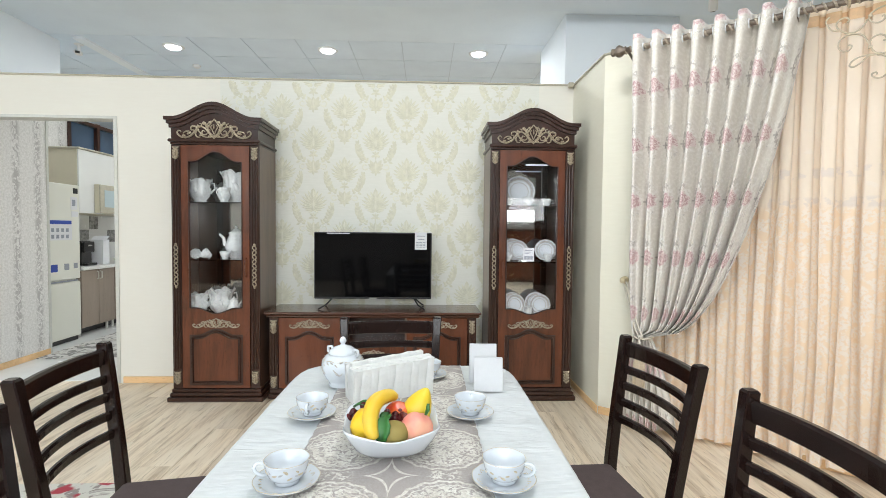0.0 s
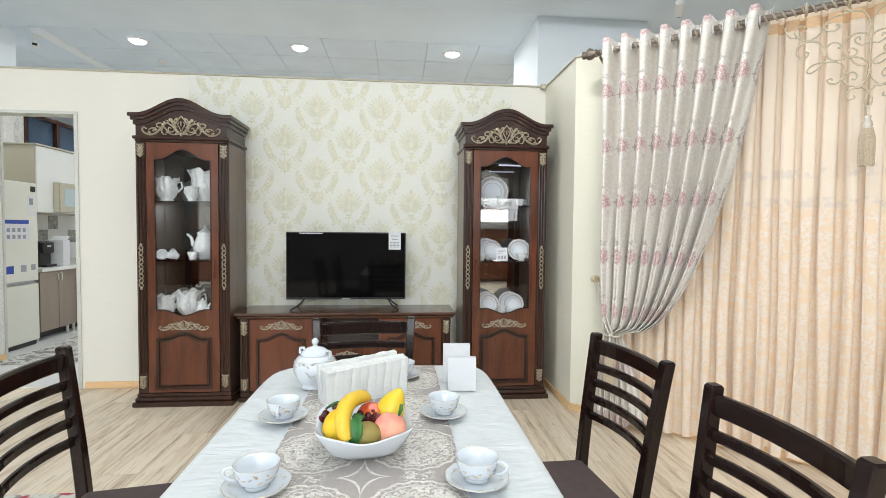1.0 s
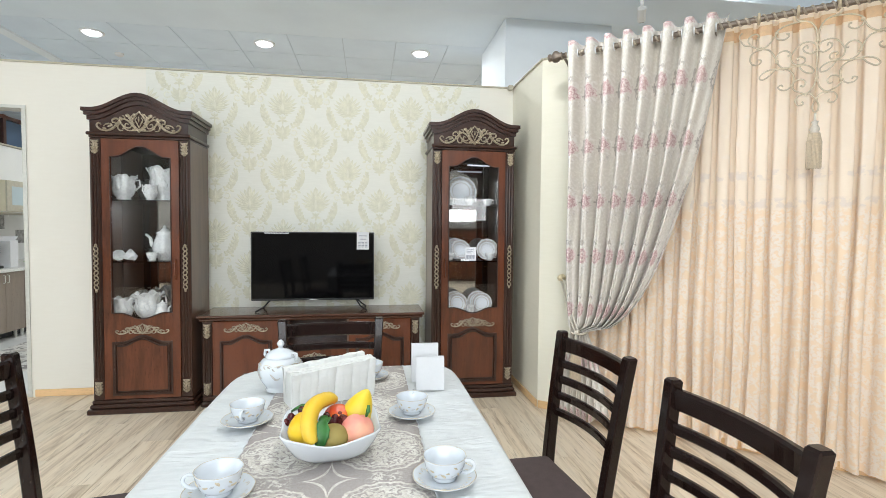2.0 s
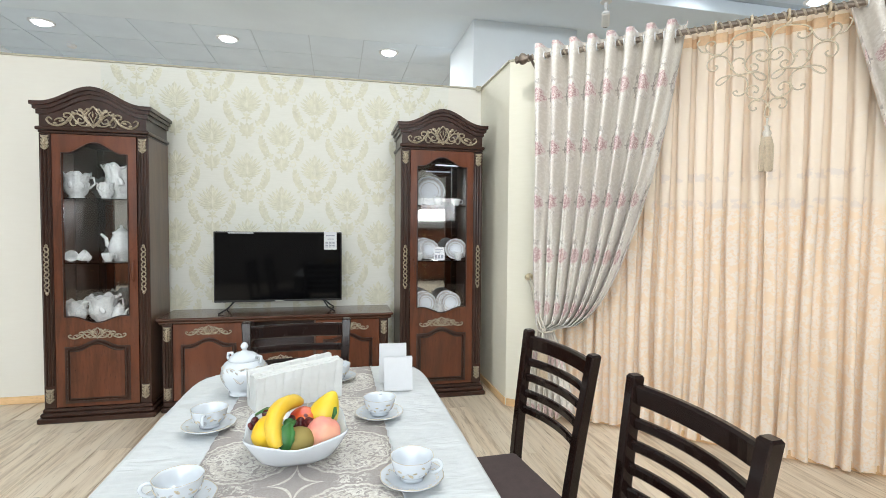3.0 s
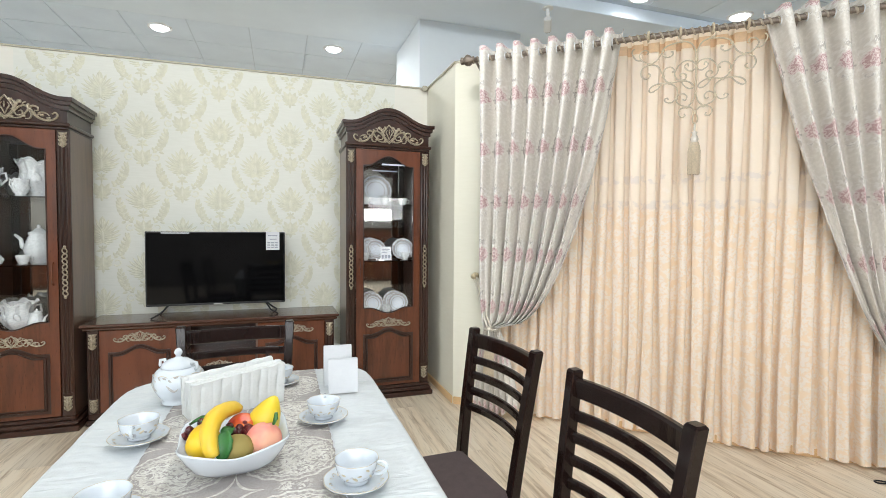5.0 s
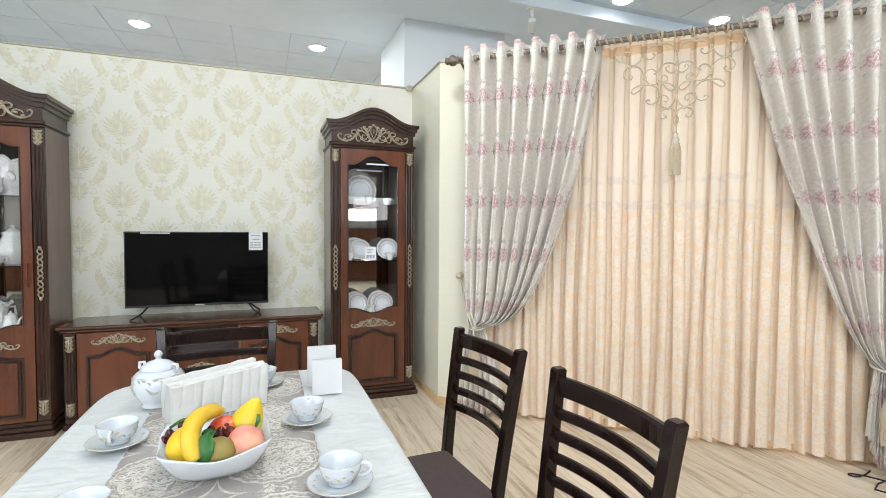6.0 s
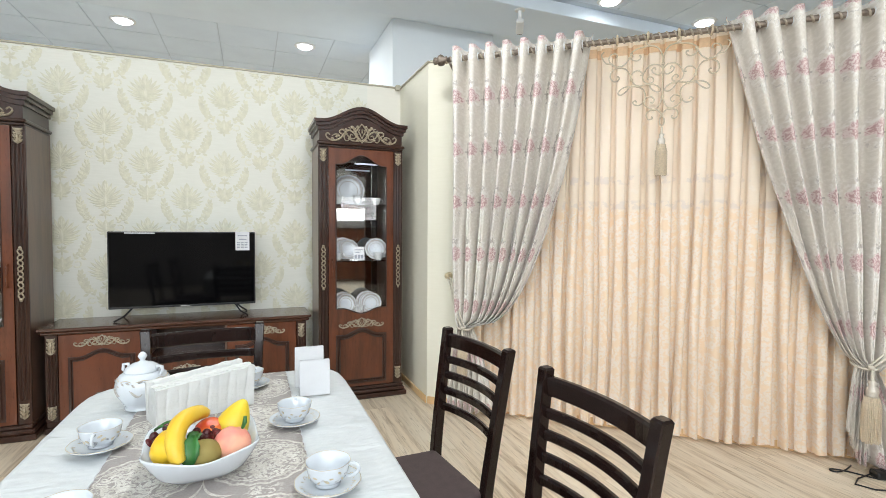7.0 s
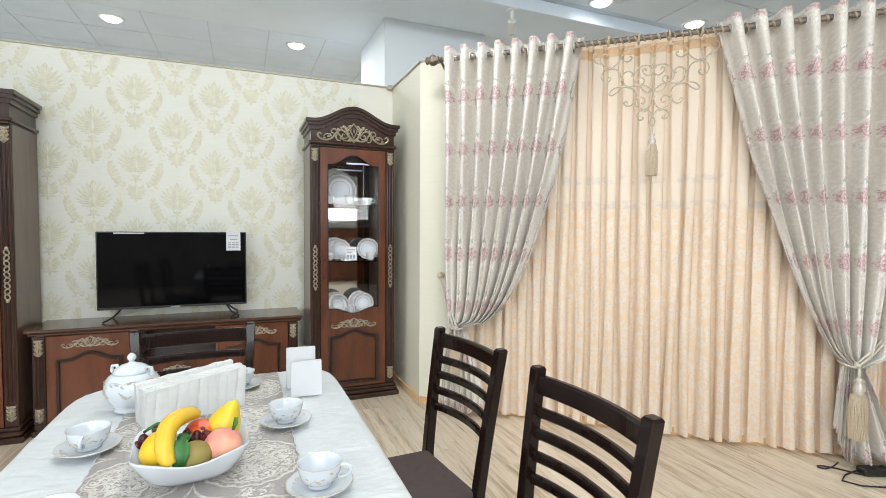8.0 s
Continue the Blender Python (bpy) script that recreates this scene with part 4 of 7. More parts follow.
# ---- low television cabinet ----
def tv_cabinet():
    x0, x1, f = -1.197, 0.437, 3.70
    cx, hw = (x0 + x1) / 2, (x1 - x0) / 2
    c = thing("tv_cabinet", pose(cx, f, 0), "low dark cherry television cabinet with carved gilt doors", "tv cabinet")
    b = 0.40
    bm = boxed(-hw, hw, 0.0, b, 0.645, 0.665, 0.006)
    box(bm, -hw + 0.012, hw - 0.012, 0.012, b, 0.622, 0.644, 0.008)
    part("top", bm, M_TOP, c, "polished brown wooden top")
    h = hw - 0.035
    bm = boxed(-h - 0.01, h + 0.01, 0.02, b, 0.0, 0.035, 0.006)
    box(bm, -h, h, 0.03, b, 0.036, 0.075, 0.006)
    part("plinth", bm, M_DARK, c)
    part("back_panel", boxed(-h, h, b - 0.012, b, 0.076, 0.621), M_DARK, c)
    for x in (-h, h - 0.02, -0.255, 0.235):
        part("upright", boxed(x, x + 0.02, 0.05, b - 0.013, 0.076, 0.621), M_SIDE, c)
    for s in (-1, 1):
        bm = boxed(s * (h - 0.065), s * h, 0.03, 0.049, 0.076, 0.621, 0.003)
        post = part("pilaster", bm, M_DARK, c)
        for k in (-0.018, 0.0, 0.018):
            part("flute", boxed(s * (h - 0.033) + k - 0.006, s * (h - 0.033) + k + 0.006, 0.022, 0.031, 0.18, 0.5, 0.004), M_DARK, post)
        part("capital", leaf_block(s * (h - 0.033), 0.029, 0.50, 0.60, 0.05), M_SILVER, c, "gilt carved capital")
        part("foot_carving", leaf_block(s * (h - 0.033), 0.029, 0.09, 0.17, 0.05), M_SILVER, c, "aged gilt carved foot")
        d0, d1 = sorted((s * 0.25, s * (h - 0.068)))
        m = (d0 + d1) / 2
        w = (d1 - d0) / 2
        door = part("door", boxed(d0, d1, 0.03, 0.049, 0.08, 0.618, 0.003), M_CHERRY, c)
        xs = lambda k: span(m - w + k, m + w - k, 18)
        part("panel_groove", slab(bmesh.new(), xs(0.05), lambda x: 0.11, lambda x: 0.475 + 0.045 * bell(x - m, w - 0.1), 0.027, 0.031), M_DARK, door)
        part("raised_panel", slab(bmesh.new(), xs(0.078), lambda x: 0.138, lambda x: 0.447 + 0.045 * bell(x - m, w - 0.115), 0.022, 0.030), M_CHERRY, door)
        rim = [(x, 0.024, 0.461 + 0.045 * bell(x - m, w - 0.107)) for x in xs(0.064)] + [(x, 0.024, 0.124) for x in (m + w - 0.064, m, m - w + 0.064)]
        part("panel_moulding", tube(bmesh.new(), rim, 0.007, 6, closed=True), M_DARK, door)
        bm = crest(0.30, 0.07, 0.027, 0.572, 0.0048)
        bmesh.ops.translate(bm, verts=bm.verts, vec=(m, 0, 0))
        part("door_carving", bm, M_SILVER, door, "aged gilt scroll carving")
    # open shelf over a drawer between the doors
    part("shelf", boxed(-0.234, 0.234, 0.05, b - 0.013, 0.40, 0.418), M_CHERRY, c)
    dr = part("drawer", boxed(-0.233, 0.233, 0.032, 0.06, 0.09, 0.395, 0.004), M_CHERRY, c)
    part("door_carving", crest(0.26, 0.06, 0.029, 0.345, 0.0045), M_SILVER, dr, "aged gilt scroll carving")
    part("panel_groove", boxed(-0.19, 0.19, 0.027, 0.033, 0.125, 0.29, 0.003), M_DARK, dr)


tv_cabinet()


def television():
    t = thing("television", pose(-0.406, 3.93, 0.665), "flat black television with price tag, standing on the cabinet", "television")
    w, z0, z1 = 0.464, 0.072, 0.602
    part("case", boxed(-w, w, -0.012, 0.03, z0, z1, 0.004), M_BLACK, t)
    part("screen", boxed(-w + 0.008, w - 0.008, -0.0135, -0.0115, z0 + 0.016, z1 - 0.008), M_SCREEN, t, "glossy black screen")
    part("lower_bezel", boxed(-w + 0.004, w - 0.004, -0.016, -0.011, z0 + 0.001, z0 + 0.013, 0.002), M_BLACK, t)
    part("badge", boxed(-0.03, 0.03, -0.018, -0.0155, z0 + 0.003, z0 + 0.010), M_STEEL, t, "small metal badge")
    part("rear_housing", boxed(-w + 0.1, w - 0.1, 0.03, 0.075, z0 + 0.03, z1 - 0.16, 0.015), M_BLACK, t)
    for s in (-1, 1):
        bm = tube(bmesh.new(), [(s * 0.32, 0.0, z0 + 0.01), (s * 0.36, -0.06, 0.03), (s * 0.41, -0.115, 0.005)], 0.006)
        tube(bm, [(s * 0.325, 0.01, z0 + 0.01), (s * 0.37, 0.08, 0.03), (s * 0.40, 0.115, 0.005)], 0.006)
        part("foot", bm, M_BLACK, t)
    tag = part("price_tag", boxed(0.33, 0.425, -0.018, -0.0155, 0.468, 0.604), M_PAPER, t, "white paper price tag with bars of print")
    bm = bmesh.new()
    for k, (a, b) in enumerate(((0.345, 0.41), (0.355, 0.405))):
        box(bm, a, b, -0.0195, -0.0182, 0.572 - 0.026 * k, 0.578 - 0.026 * k)
    for i in range(3):
        for j in range(4):
            box(bm, 0.34 + 0.026 * i, 0.36 + 0.026 * i, -0.0195, -0.0182, 0.485 + 0.012 * j, 0.491 + 0.012 * j)
    part("print", bm, M_INK, tag)
    strip = bmesh.new()
    box(strip, -w + 0.1, -w + 0.28, -0.0155, -0.0138, z1 - 0.014, z1 - 0.006)
    part("sticker", strip, M_PAPER, t, "thin pale sticker on the upper edge")


television()


# ---- chairs ----
def dining_chair():
    c = thing("dining_chair", Matrix.Identity(4), "dark lacquered wooden dining chair with slatted back, brown seat", "chair", "chairs round the table")
    H = 0.908

    def half(z):
        return 0.170 + 0.0275 * max(0.0, (z - 0.42) / (H - 0.42))

    def rake(z):
        return 0.193 + 0.067 * max(0.0, (z - 0.42) / (H - 0.42)) ** 1.15 + (0.03 * max(0.0, (0.42 - z) / 0.42) ** 1.5)

    for s in (-1, 1):
        bm = bmesh.new()
        rings = []
        zs = span(0.0, H, 14)
        for k, z in enumerate(zs):
            hx = 0.0165 if z < 0.9 else 0.0175
            dy = 0.020 - 0.003 * k / 14
            yy = rake(z)
            hw = half(z)
            ring = [(s * hw + a * hx, yy + b * dy, z) for a, b in ((-1, -0.8), (-0.8, -1), (0.8, -1), (1, -0.8), (1, 0.8), (0.8, 1), (-0.8, 1), (-1, 0.8))]
            rings.append([bm.verts.new(v) for v in ring])
        for a, b in zip(rings, rings[1:]):
            for i in range(8):
                bm.faces.new((a[i], a[(i + 1) % 8], b[(i + 1) % 8], b[i]))
        top = [bm.verts.new((s * hw + (v.co.x - s * hw) * 0.75, rake(H) + (v.co.y - rake(H)) * 0.75, H + 0.006)) for v in rings[-1]]
        for i in range(8):
            bm.faces.new((rings[-1][i], rings[-1][(i + 1) % 8], top[(i + 1) % 8], top[i]))
        bm.faces.new(top)
        bm.faces.new(rings[0][::-1])
        part("back_post", bm, M_CHAIR, c)
        bm = boxed(s * 0.185 - 0.018, s * 0.185 + 0.018, -0.21, -0.174, 0.0, 0.42, 0.004)
        part("front_leg", bm, M_CHAIR, c)
        part("side_rail", boxed(s * 0.185 - 0.011, s * 0.185 + 0.011, -0.172, 0.178, 0.365, 0.42, 0.003), M_CHAIR, c)
        part("stretcher", boxed(s * 0.185 - 0.009, s * 0.185 + 0.009, -0.172, 0.20, 0.16, 0.185, 0.003), M_CHAIR, c)
    part("front_rail", boxed(-0.166, 0.166, -0.203, -0.181, 0.365, 0.42, 0.003), M_CHAIR, c)
    part("rear_rail", boxed(-0.152, 0.152, 0.184, 0.206, 0.365, 0.42, 0.003), M_CHAIR, c)

    def slat(name, z0, z1, thick, bow):
        bm = bmesh.new()
        hw = half((z0 + z1) / 2)
        xs = span(-hw + 0.014, hw - 0.014, 14)
        rows = []
        for x in xs:
            d = bow * (1 - (x / hw) ** 2)
            q = []
            for z, k in ((z0, 0), (z0 + 0.004, -1), (z1 - 0.007, -1), (z1, 0), (z1, 1), (z1 - 0.007, 2), (z0 + 0.004, 2), (z0, 1)):
                off = {-1: -thick, 0: -thick * 0.5, 1: thick * 0.5, 2: thick}[k]
                q.append(bm.verts.new((x, rake((z0 + z1) / 2) + d + off, z)))
            rows.append(q)
        for a, b in zip(rows, rows[1:]):
            for i in range(8):
                bm.faces.new((a[i], a[(i + 1) % 8], b[(i + 1) % 8], b[i]))
        bm.faces.new(rows[0])
        bm.faces.new(rows[-1][::-1])
        part(name, bm, M_CHAIR, c)

    slat("top_rail", 0.841, 0.895, 0.011, 0.026)
    for z in (0.796, 0.740, 0.682, 0.623):
        slat("slat", z - 0.0145, z + 0.0145, 0.008, 0.034)
    bm = bmesh.new()
    box(bm, -0.205, 0.205, -0.225, 0.195, 0.421, 0.462, 0.016, seg=3)
    for v in bm.verts:
        if v.co.y > 0.1 and abs(v.co.x) > 0.17:
            v.co.x *= 0.84
    part("seat", bm, M_SEAT, c, "dark brown upholstered seat", True)
    return c


def seat_at(x, y, turn):
    return pose(x, y, 0, 0, 0, turn)


first_chair = dining_chair()
first_chair.matrix_basis = seat_at(0.499, 1.558, -83.3)
copy_thing(first_chair, seat_at(0.525, 0.982, -88.8))
copy_thing(first_chair, seat_at(-0.759, 1.497, 95.2))
copy_thing(first_chair, seat_at(-0.618, 0.913, 93.0))
copy_thing(first_chair, seat_at(-0.125, 1.872, 3.0))

# ---- dining table ----
TZ, TX0_, TX1_, TY0_, TY1_ = 0.75, -0.468, 0.342, 0.61, 1.985
table = thing("dining_table", pose((TX0_ + TX1_) / 2, (TY0_ + TY1_) / 2, 0), "rectangular dark wooden dining table under a white cloth", "table")
tw, tl = (TX1_ - TX0_) / 2, (TY1_ - TY0_) / 2
part("tabletop", boxed(-tw + 0.012, tw - 0.012, -tl + 0.012, tl - 0.012, TZ - 0.036, TZ - 0.008, 0.006), M_CHAIR, table)
for sx in (-1, 1):
    for sy in (-1, 1):
        part("leg", boxed(sx * (tw - 0.09) - 0.03, sx * (tw - 0.09) + 0.03, sy * (tl - 0.09) - 0.03, sy * (tl - 0.09) + 0.03, 0, TZ - 0.037, 0.005), M_CHAIR, table)
    part("apron", boxed(sx * (tw - 0.09) - 0.01, sx * (tw - 0.09) + 0.01, -tl + 0.12, tl - 0.12, TZ - 0.12, TZ - 0.037, 0.003), M_CHAIR, table)


def cloth():
    """A white cloth over the table with rounded corners and a wavy drop."""
    bm = bmesh.new()
    n, rc = 120, 0.075
    border = []
    for i in range(n):
        a = 2 * math.pi * i / n
        p = Vector((math.cos(a), math.sin(a)))
        k = 11
        q = (abs(p.x) ** k + abs(p.y) ** k) ** (-1 / k)
        border.append((p.x * q * (tw - 0.004), p.y * q * (tl - 0.004)))
    rings = []
    for f in span(0.04, 1, 22):
        ring = []
        for x, y in border:
            X, Y = x * f, y * f
            ring.append(bm.verts.new((X, Y, (0.0026 + 0.004 * f ** 8) * (noise.noise(Vector((X * 9, Y * 5, 3))) + 0.7 * noise.noise(Vector((X * 22, Y * 14, 9))) - 0.4))))
        rings.append(ring)
    for dz, out in ((-0.006, 0.007), (-0.03, 0.011), (-0.08, 0.012), (-0.14, 0.014), (-0.2, 0.016)):
        ring = []
        for i, (x, y) in enumerate(border):
            r = math.hypot(x, y)
            wv = out + 0.012 * (-dz / 0.2) * math.sin(i * 1.1) * (0.6 + 0.4 * math.sin(i * 0.37))
            ring.append(bm.verts.new((x * (1 + wv / r), y * (1 + wv / r), dz)))
        rings.append(ring)
    for a, b in zip(rings, rings[1:]):
        for i in range(n):
            bm.faces.new((a[i], a[(i + 1) % n], b[(i + 1) % n], b[i]))
    bm.faces.new(rings[0])
    ob = part("tablecloth", bm, M_CLOTH, None, "", True)
    ob.location = ((TX0_ + TX1_) / 2, (TY0_ + TY1_) / 2, TZ)
    tagged(ob, "creased glossy white tablecloth over the dining table", "tablecloth")
    return ob


cloth()
bm = bmesh.new()
cols, rows_ = 16, 50
grid = [[bm.verts.new((-0.215 + 0.43 * i / cols, -0.66 + 1.315 * j / rows_, 0.0025 + 0.001 * noise.noise(Vector((i * 0.7, j * 0.5, 1))))) for i in range(cols + 1)] for j in range(rows_ + 1)]
for j in range(rows_):
    for i in range(cols):
        bm.faces.new((grid[j][i], grid[j][i + 1], grid[j + 1][i + 1], grid[j + 1][i]))
low = bmesh.ops.extrude_face_region(bm, geom=bm.faces[:])
bmesh.ops.translate(bm, verts=[v for v in low["geom"] if isinstance(v, bmesh.types.BMVert)], vec=(0, 0, 0.002))
runner = thing("table_runner", pose(-0.068, (TY0_ + TY1_) / 2, TZ + 0.001), "taupe table runner with cream lace roundels", "table runner")
part("lace", bm, M_LACE, runner, "", True)
for sx in (-1, 1):
    edge = [(sx * (0.216 + 0.0018 * math.sin(j * 1.3)), -0.66 + 1.315 * j / 140, 0.0042) for j in range(141)]
    part("hem", tube(bmesh.new(), edge, 0.0015, 5), M_PAPER, runner, "narrow white scalloped hem", True)
TOPZ = TZ + 0.0045


# ---- tableware ----
def teacup(x, y, turn, label):
    c = thing("teacup", pose(x, y, TOPZ + 0.0105, 0, 0, turn) @ Matrix.Diagonal((0.92, 0.92, 0.80, 1)), label, "cup", "cups on the table")
    flute = lambda a, k: 1 + 0.015 * math.cos(8 * a) * k
    bm = lathe(bmesh.new(), [(0.024, 0), (0.028, 0.001), (0.026, 0.006), (0.031, 0.011), (0.041, 0.022), (0.0455, 0.038), (0.049, 0.056), (0.0500, 0.060), (0.0485, 0.060), (0.0465, 0.054), (0.0425, 0.038), (0.038, 0.023), (0.026, 0.013), (0.004, 0.011)], 32, wobble=flute)
    part("bowl", bm, M_PORCELAIN, c, "white porcelain bowl", True)
    rim = [(0.0494 * (1 + 0.015 * math.cos(8 * a)) * math.cos(a), 0.0494 * (1 + 0.015 * math.cos(8 * a)) * math.sin(a), 0.0602) for a in span(0, 2 * math.pi, 48)[:-1]]
    part("gilt_rim", tube(bmesh.new(), rim, 0.0007, 5, closed=True), M_GILD, c, "thin gold rim")
    rng = random.Random(int(x * 997))
    for k in range(28):
        a, z = 2 * math.pi * k / 28 + rng.uniform(-0.12, 0.12), 0.036 + rng.uniform(-0.012, 0.012)
        r = 0.0410 + (z - 0.022) * 0.28 if z < 0.038 else 0.0455 + (z - 0.038) * 0.194
        size = rng.uniform(0.8, 1.35)
        leaf_bm = blob(bmesh.new(), (r * math.cos(a), r * math.sin(a), z), (0.0012, 0.0062 * size, 0.0028 * size), pose(0, 0, 0, rng.uniform(-60, 60), 0, math.degrees(a)), 8)
        part("gold_leaf" if k % 3 else "grey_leaf", leaf_bm, M_GILD if k % 3 else M_BAND, c, "tiny pale gold leaf" if k % 3 else "tiny grey leaf")
    pts = [(0.044, 0, 0.050), (0.052, 0, 0.055), (0.060, 0, 0.056), (0.067, 0, 0.052), (0.070, 0, 0.044), (0.068, 0, 0.035), (0.061, 0, 0.027), (0.052, 0, 0.022), (0.042, 0, 0.022)]
    part("handle", tube(bmesh.new(), pts, lambda t: 0.0042, 8), M_PORCELAIN, c, "", True)


def saucer(x, y, label="white porcelain saucer with gold rim under a cup"):
    c = thing("saucer", pose(x, y, TOPZ, 0, 0, 15), label, "saucer", "saucers on the table")
    c.matrix_basis = c.matrix_basis @ Matrix.Diagonal((0.87, 0.87, 0.87, 1))
    sc = lambda a, k: 1 + 0.02 * math.cos(10 * a) * max(0, k - 0.3)
    prof = [(0.004, 0.0), (0.036, 0.0), (0.040, 0.003), (0.062, 0.011), (0.077, 0.019), (0.078, 0.021), (0.076, 0.0215), (0.060, 0.0145), (0.034, 0.0105), (0.004, 0.0105)]
    part("dish", lathe(bmesh.new(), prof, 40, wobble=sc), M_PORCELAIN, c, "", True)
    bm = bmesh.new()
    tube(bm, [((0.0765) * (1 + 0.02 * math.cos(10 * a) * 0.4) * math.cos(a), 0.0765 * (1 + 0.02 * math.cos(10 * a) * 0.4) * math.sin(a), 0.0213) for a in span(0, 2 * math.pi, 60)[:-1]], 0.0011, 5, closed=True)
    part("gilt_rim", bm, M_GILD, c, "thin gold rim")
    rng = random.Random(int(x * 1000))
    for k in range(9):
        a = 2 * math.pi * k / 9 + rng.uniform(-0.1, 0.1)
        pts = []
        for t in span(0, 1, 7):
            r = 0.058 + 0.008 * math.sin(t * 7)
            pts.append((r * math.cos(a + 0.42 * t), r * math.sin(a + 0.42 * t), 0.0145 + (r - 0.060) * 0.44 + 0.0004))
        part("sprig", tube(bmesh.new(), pts, 0.0008, 5), M_GILD, c, "fine pale gold sprig")


for x, y, turn in ((-0.278, 1.066, 192), (0.172, 1.062, -25), (-0.311, 1.436, 268), (0.136, 1.434, 80)):
    saucer(x, y)
    teacup(x, y, turn, "white porcelain teacup with a gold floral band on its saucer")
saucer(0.02, 1.80)
teacup(0.02, 1.80, 60, "white porcelain teacup behind the napkins")


def teapot(x, y, turn):
    c = thing("teapot", pose(x, y, TOPZ, 0, 0, turn) @ Matrix.Diagonal((1.02, 1.02, 0.93, 1)), "lidded white porcelain teapot with gold leaf sprigs", "teapot")
    fl = lambda a, k: 1 + 0.02 * math.cos(10 * a) * math.sin(math.pi * k)
    prof = [(0.043, 0), (0.047, 0.002), (0.046, 0.007), (0.043, 0.012), (0.053, 0.024), (0.065, 0.046), (0.0705, 0.070), (0.067, 0.094), (0.057, 0.110), (0.046, 0.118), (0.020, 0.118)]
    part("body", lathe(bmesh.new(), prof, 40, wobble=fl), M_PORCELAIN, c, "", True)
    lid = part("lid", lathe(bmesh.new(), [(0.047, 0.117), (0.048, 0.121), (0.042, 0.131), (0.026, 0.142), (0.010, 0.147), (0.006, 0.152), (0.010, 0.158), (0.012, 0.164), (0.009, 0.172), (0.003, 0.178)], 30, wobble=fl), M_PORCELAIN, c, "domed white lid with knob", True)
    for s in (-1, 1):
        pts = [(s * 0.052, 0, 0.105), (s * 0.064, 0, 0.118), (s * 0.062, 0, 0.134), (s * 0.048, 0, 0.136), (s * 0.044, 0, 0.124)]
        part("handle", tube(bmesh.new(), pts, 0.005, 8), M_PORCELAIN, c, "", True)
    part("gilt_band", tube(bmesh.new(), [(0.0402 * math.cos(a), 0.0402 * math.sin(a), 0.006) for a in span(0, 2 * math.pi, 40)[:-1]], 0.0014, 5, closed=True), M_GILD, c, "thin gold band")
    part("gilt_band", tube(bmesh.new(), [(0.0640 * math.cos(a), 0.0640 * math.sin(a), 0.100 + 0.003 * math.sin(9 * a)) for a in span(0, 2 * math.pi, 80)[:-1]], 0.0012, 5, closed=True), M_GILD, c, "thin gold band")
    for k in range(7):
        a = k * 2 * math.pi / 7
        part("sprig", tube(bmesh.new(), [(0.0708 * math.cos(a + 0.45 * t), 0.0708 * math.sin(a + 0.45 * t), 0.066 + 0.010 * math.sin(t * 4 + k)) for t in span(0, 1, 6)], lambda t: 0.0038 * math.sin(0.3 + 2.6 * t), 5), M_GARLAND, c, "fine gold leaf sprig")


    rng = random.Random(21)
    for k in range(26):
        a, z = k * 2 * math.pi / 26, 0.092 + rng.uniform(-0.007, 0.007)
        part("garland_leaf", blob(bmesh.new(), ((0.0702 - 0.16 * max(0, z - 0.076)) * math.cos(a), (0.0702 - 0.16 * max(0, z - 0.076)) * math.sin(a), z), (0.0016, 0.0068, 0.0030), pose(0, 0, 0, rng.uniform(-50, 50), 0, math.degrees(a)), 8), M_GARLAND, c, "fine grey leaf")


teapot(-0.274, 1.725, 150)


def napkins():
    """A pleated stack of paper napkins standing in a low rack."""
    ang = math.degrees(math.atan2(1.665 - 1.536, 0.012 + 0.22))
    c = thing("napkin_stack", pose(-0.104, 1.615, TOPZ, 0, 0, ang * 0.8), "standing stack of white embossed paper napkins", "napkins")
    rng = random.Random(3)
    for k in range(7):
        y, lean, high = -0.040 + 0.0125 * k, rng.uniform(-0.02, 0.02), 0.111 + rng.uniform(-0.003, 0.004)
        cols, rows = 72, 9

        def leaf_point(i, j, side):
            x, t = -0.134 + 0.264 * i / cols, j / rows
            f = (x / 0.054 + 0.03 * k + 0.04 * math.sin(5 * t + k)) % 1.0
            pleat = 0.0045 * (1 - abs(2 * f - 1) ** 5)
            curl = 0.0016 * noise.noise(Vector((x * 40, t * 5, k))) + 0.0012 * noise.noise(Vector((x * 15, t * 26, k + 9)))
            up = high + 0.07 * x + 0.003 * noise.noise(Vector((x * 30, k, 2)))
            return (x, y + lean * t + (-pleat + curl if side == 0 else 0.0105), 0.002 + up * t)

        bm = bmesh.new()
        faces = [[[bm.verts.new(leaf_point(i, j, side)) for i in range(cols + 1)] for j in range(rows + 1)] for side in (0, 1)]
        front, back = faces
        for j in range(rows):
            for i in range(cols):
                bm.faces.new((front[j][i], front[j][i + 1], front[j + 1][i + 1], front[j + 1][i]))
                bm.faces.new((back[j][i], back[j + 1][i], back[j + 1][i + 1], back[j][i + 1]))
        for i in range(cols):
            bm.faces.new((front[rows][i], front[rows][i + 1], back[rows][i + 1], back[rows][i]))
        for j in range(rows):
            bm.faces.new((front[j][0], front[j + 1][0], back[j + 1][0], back[j][0]))
            bm.faces.new((front[j][cols], back[j][cols], back[j + 1][cols], front[j + 1][cols]))
        part("napkin", bm, M_NAP, c)


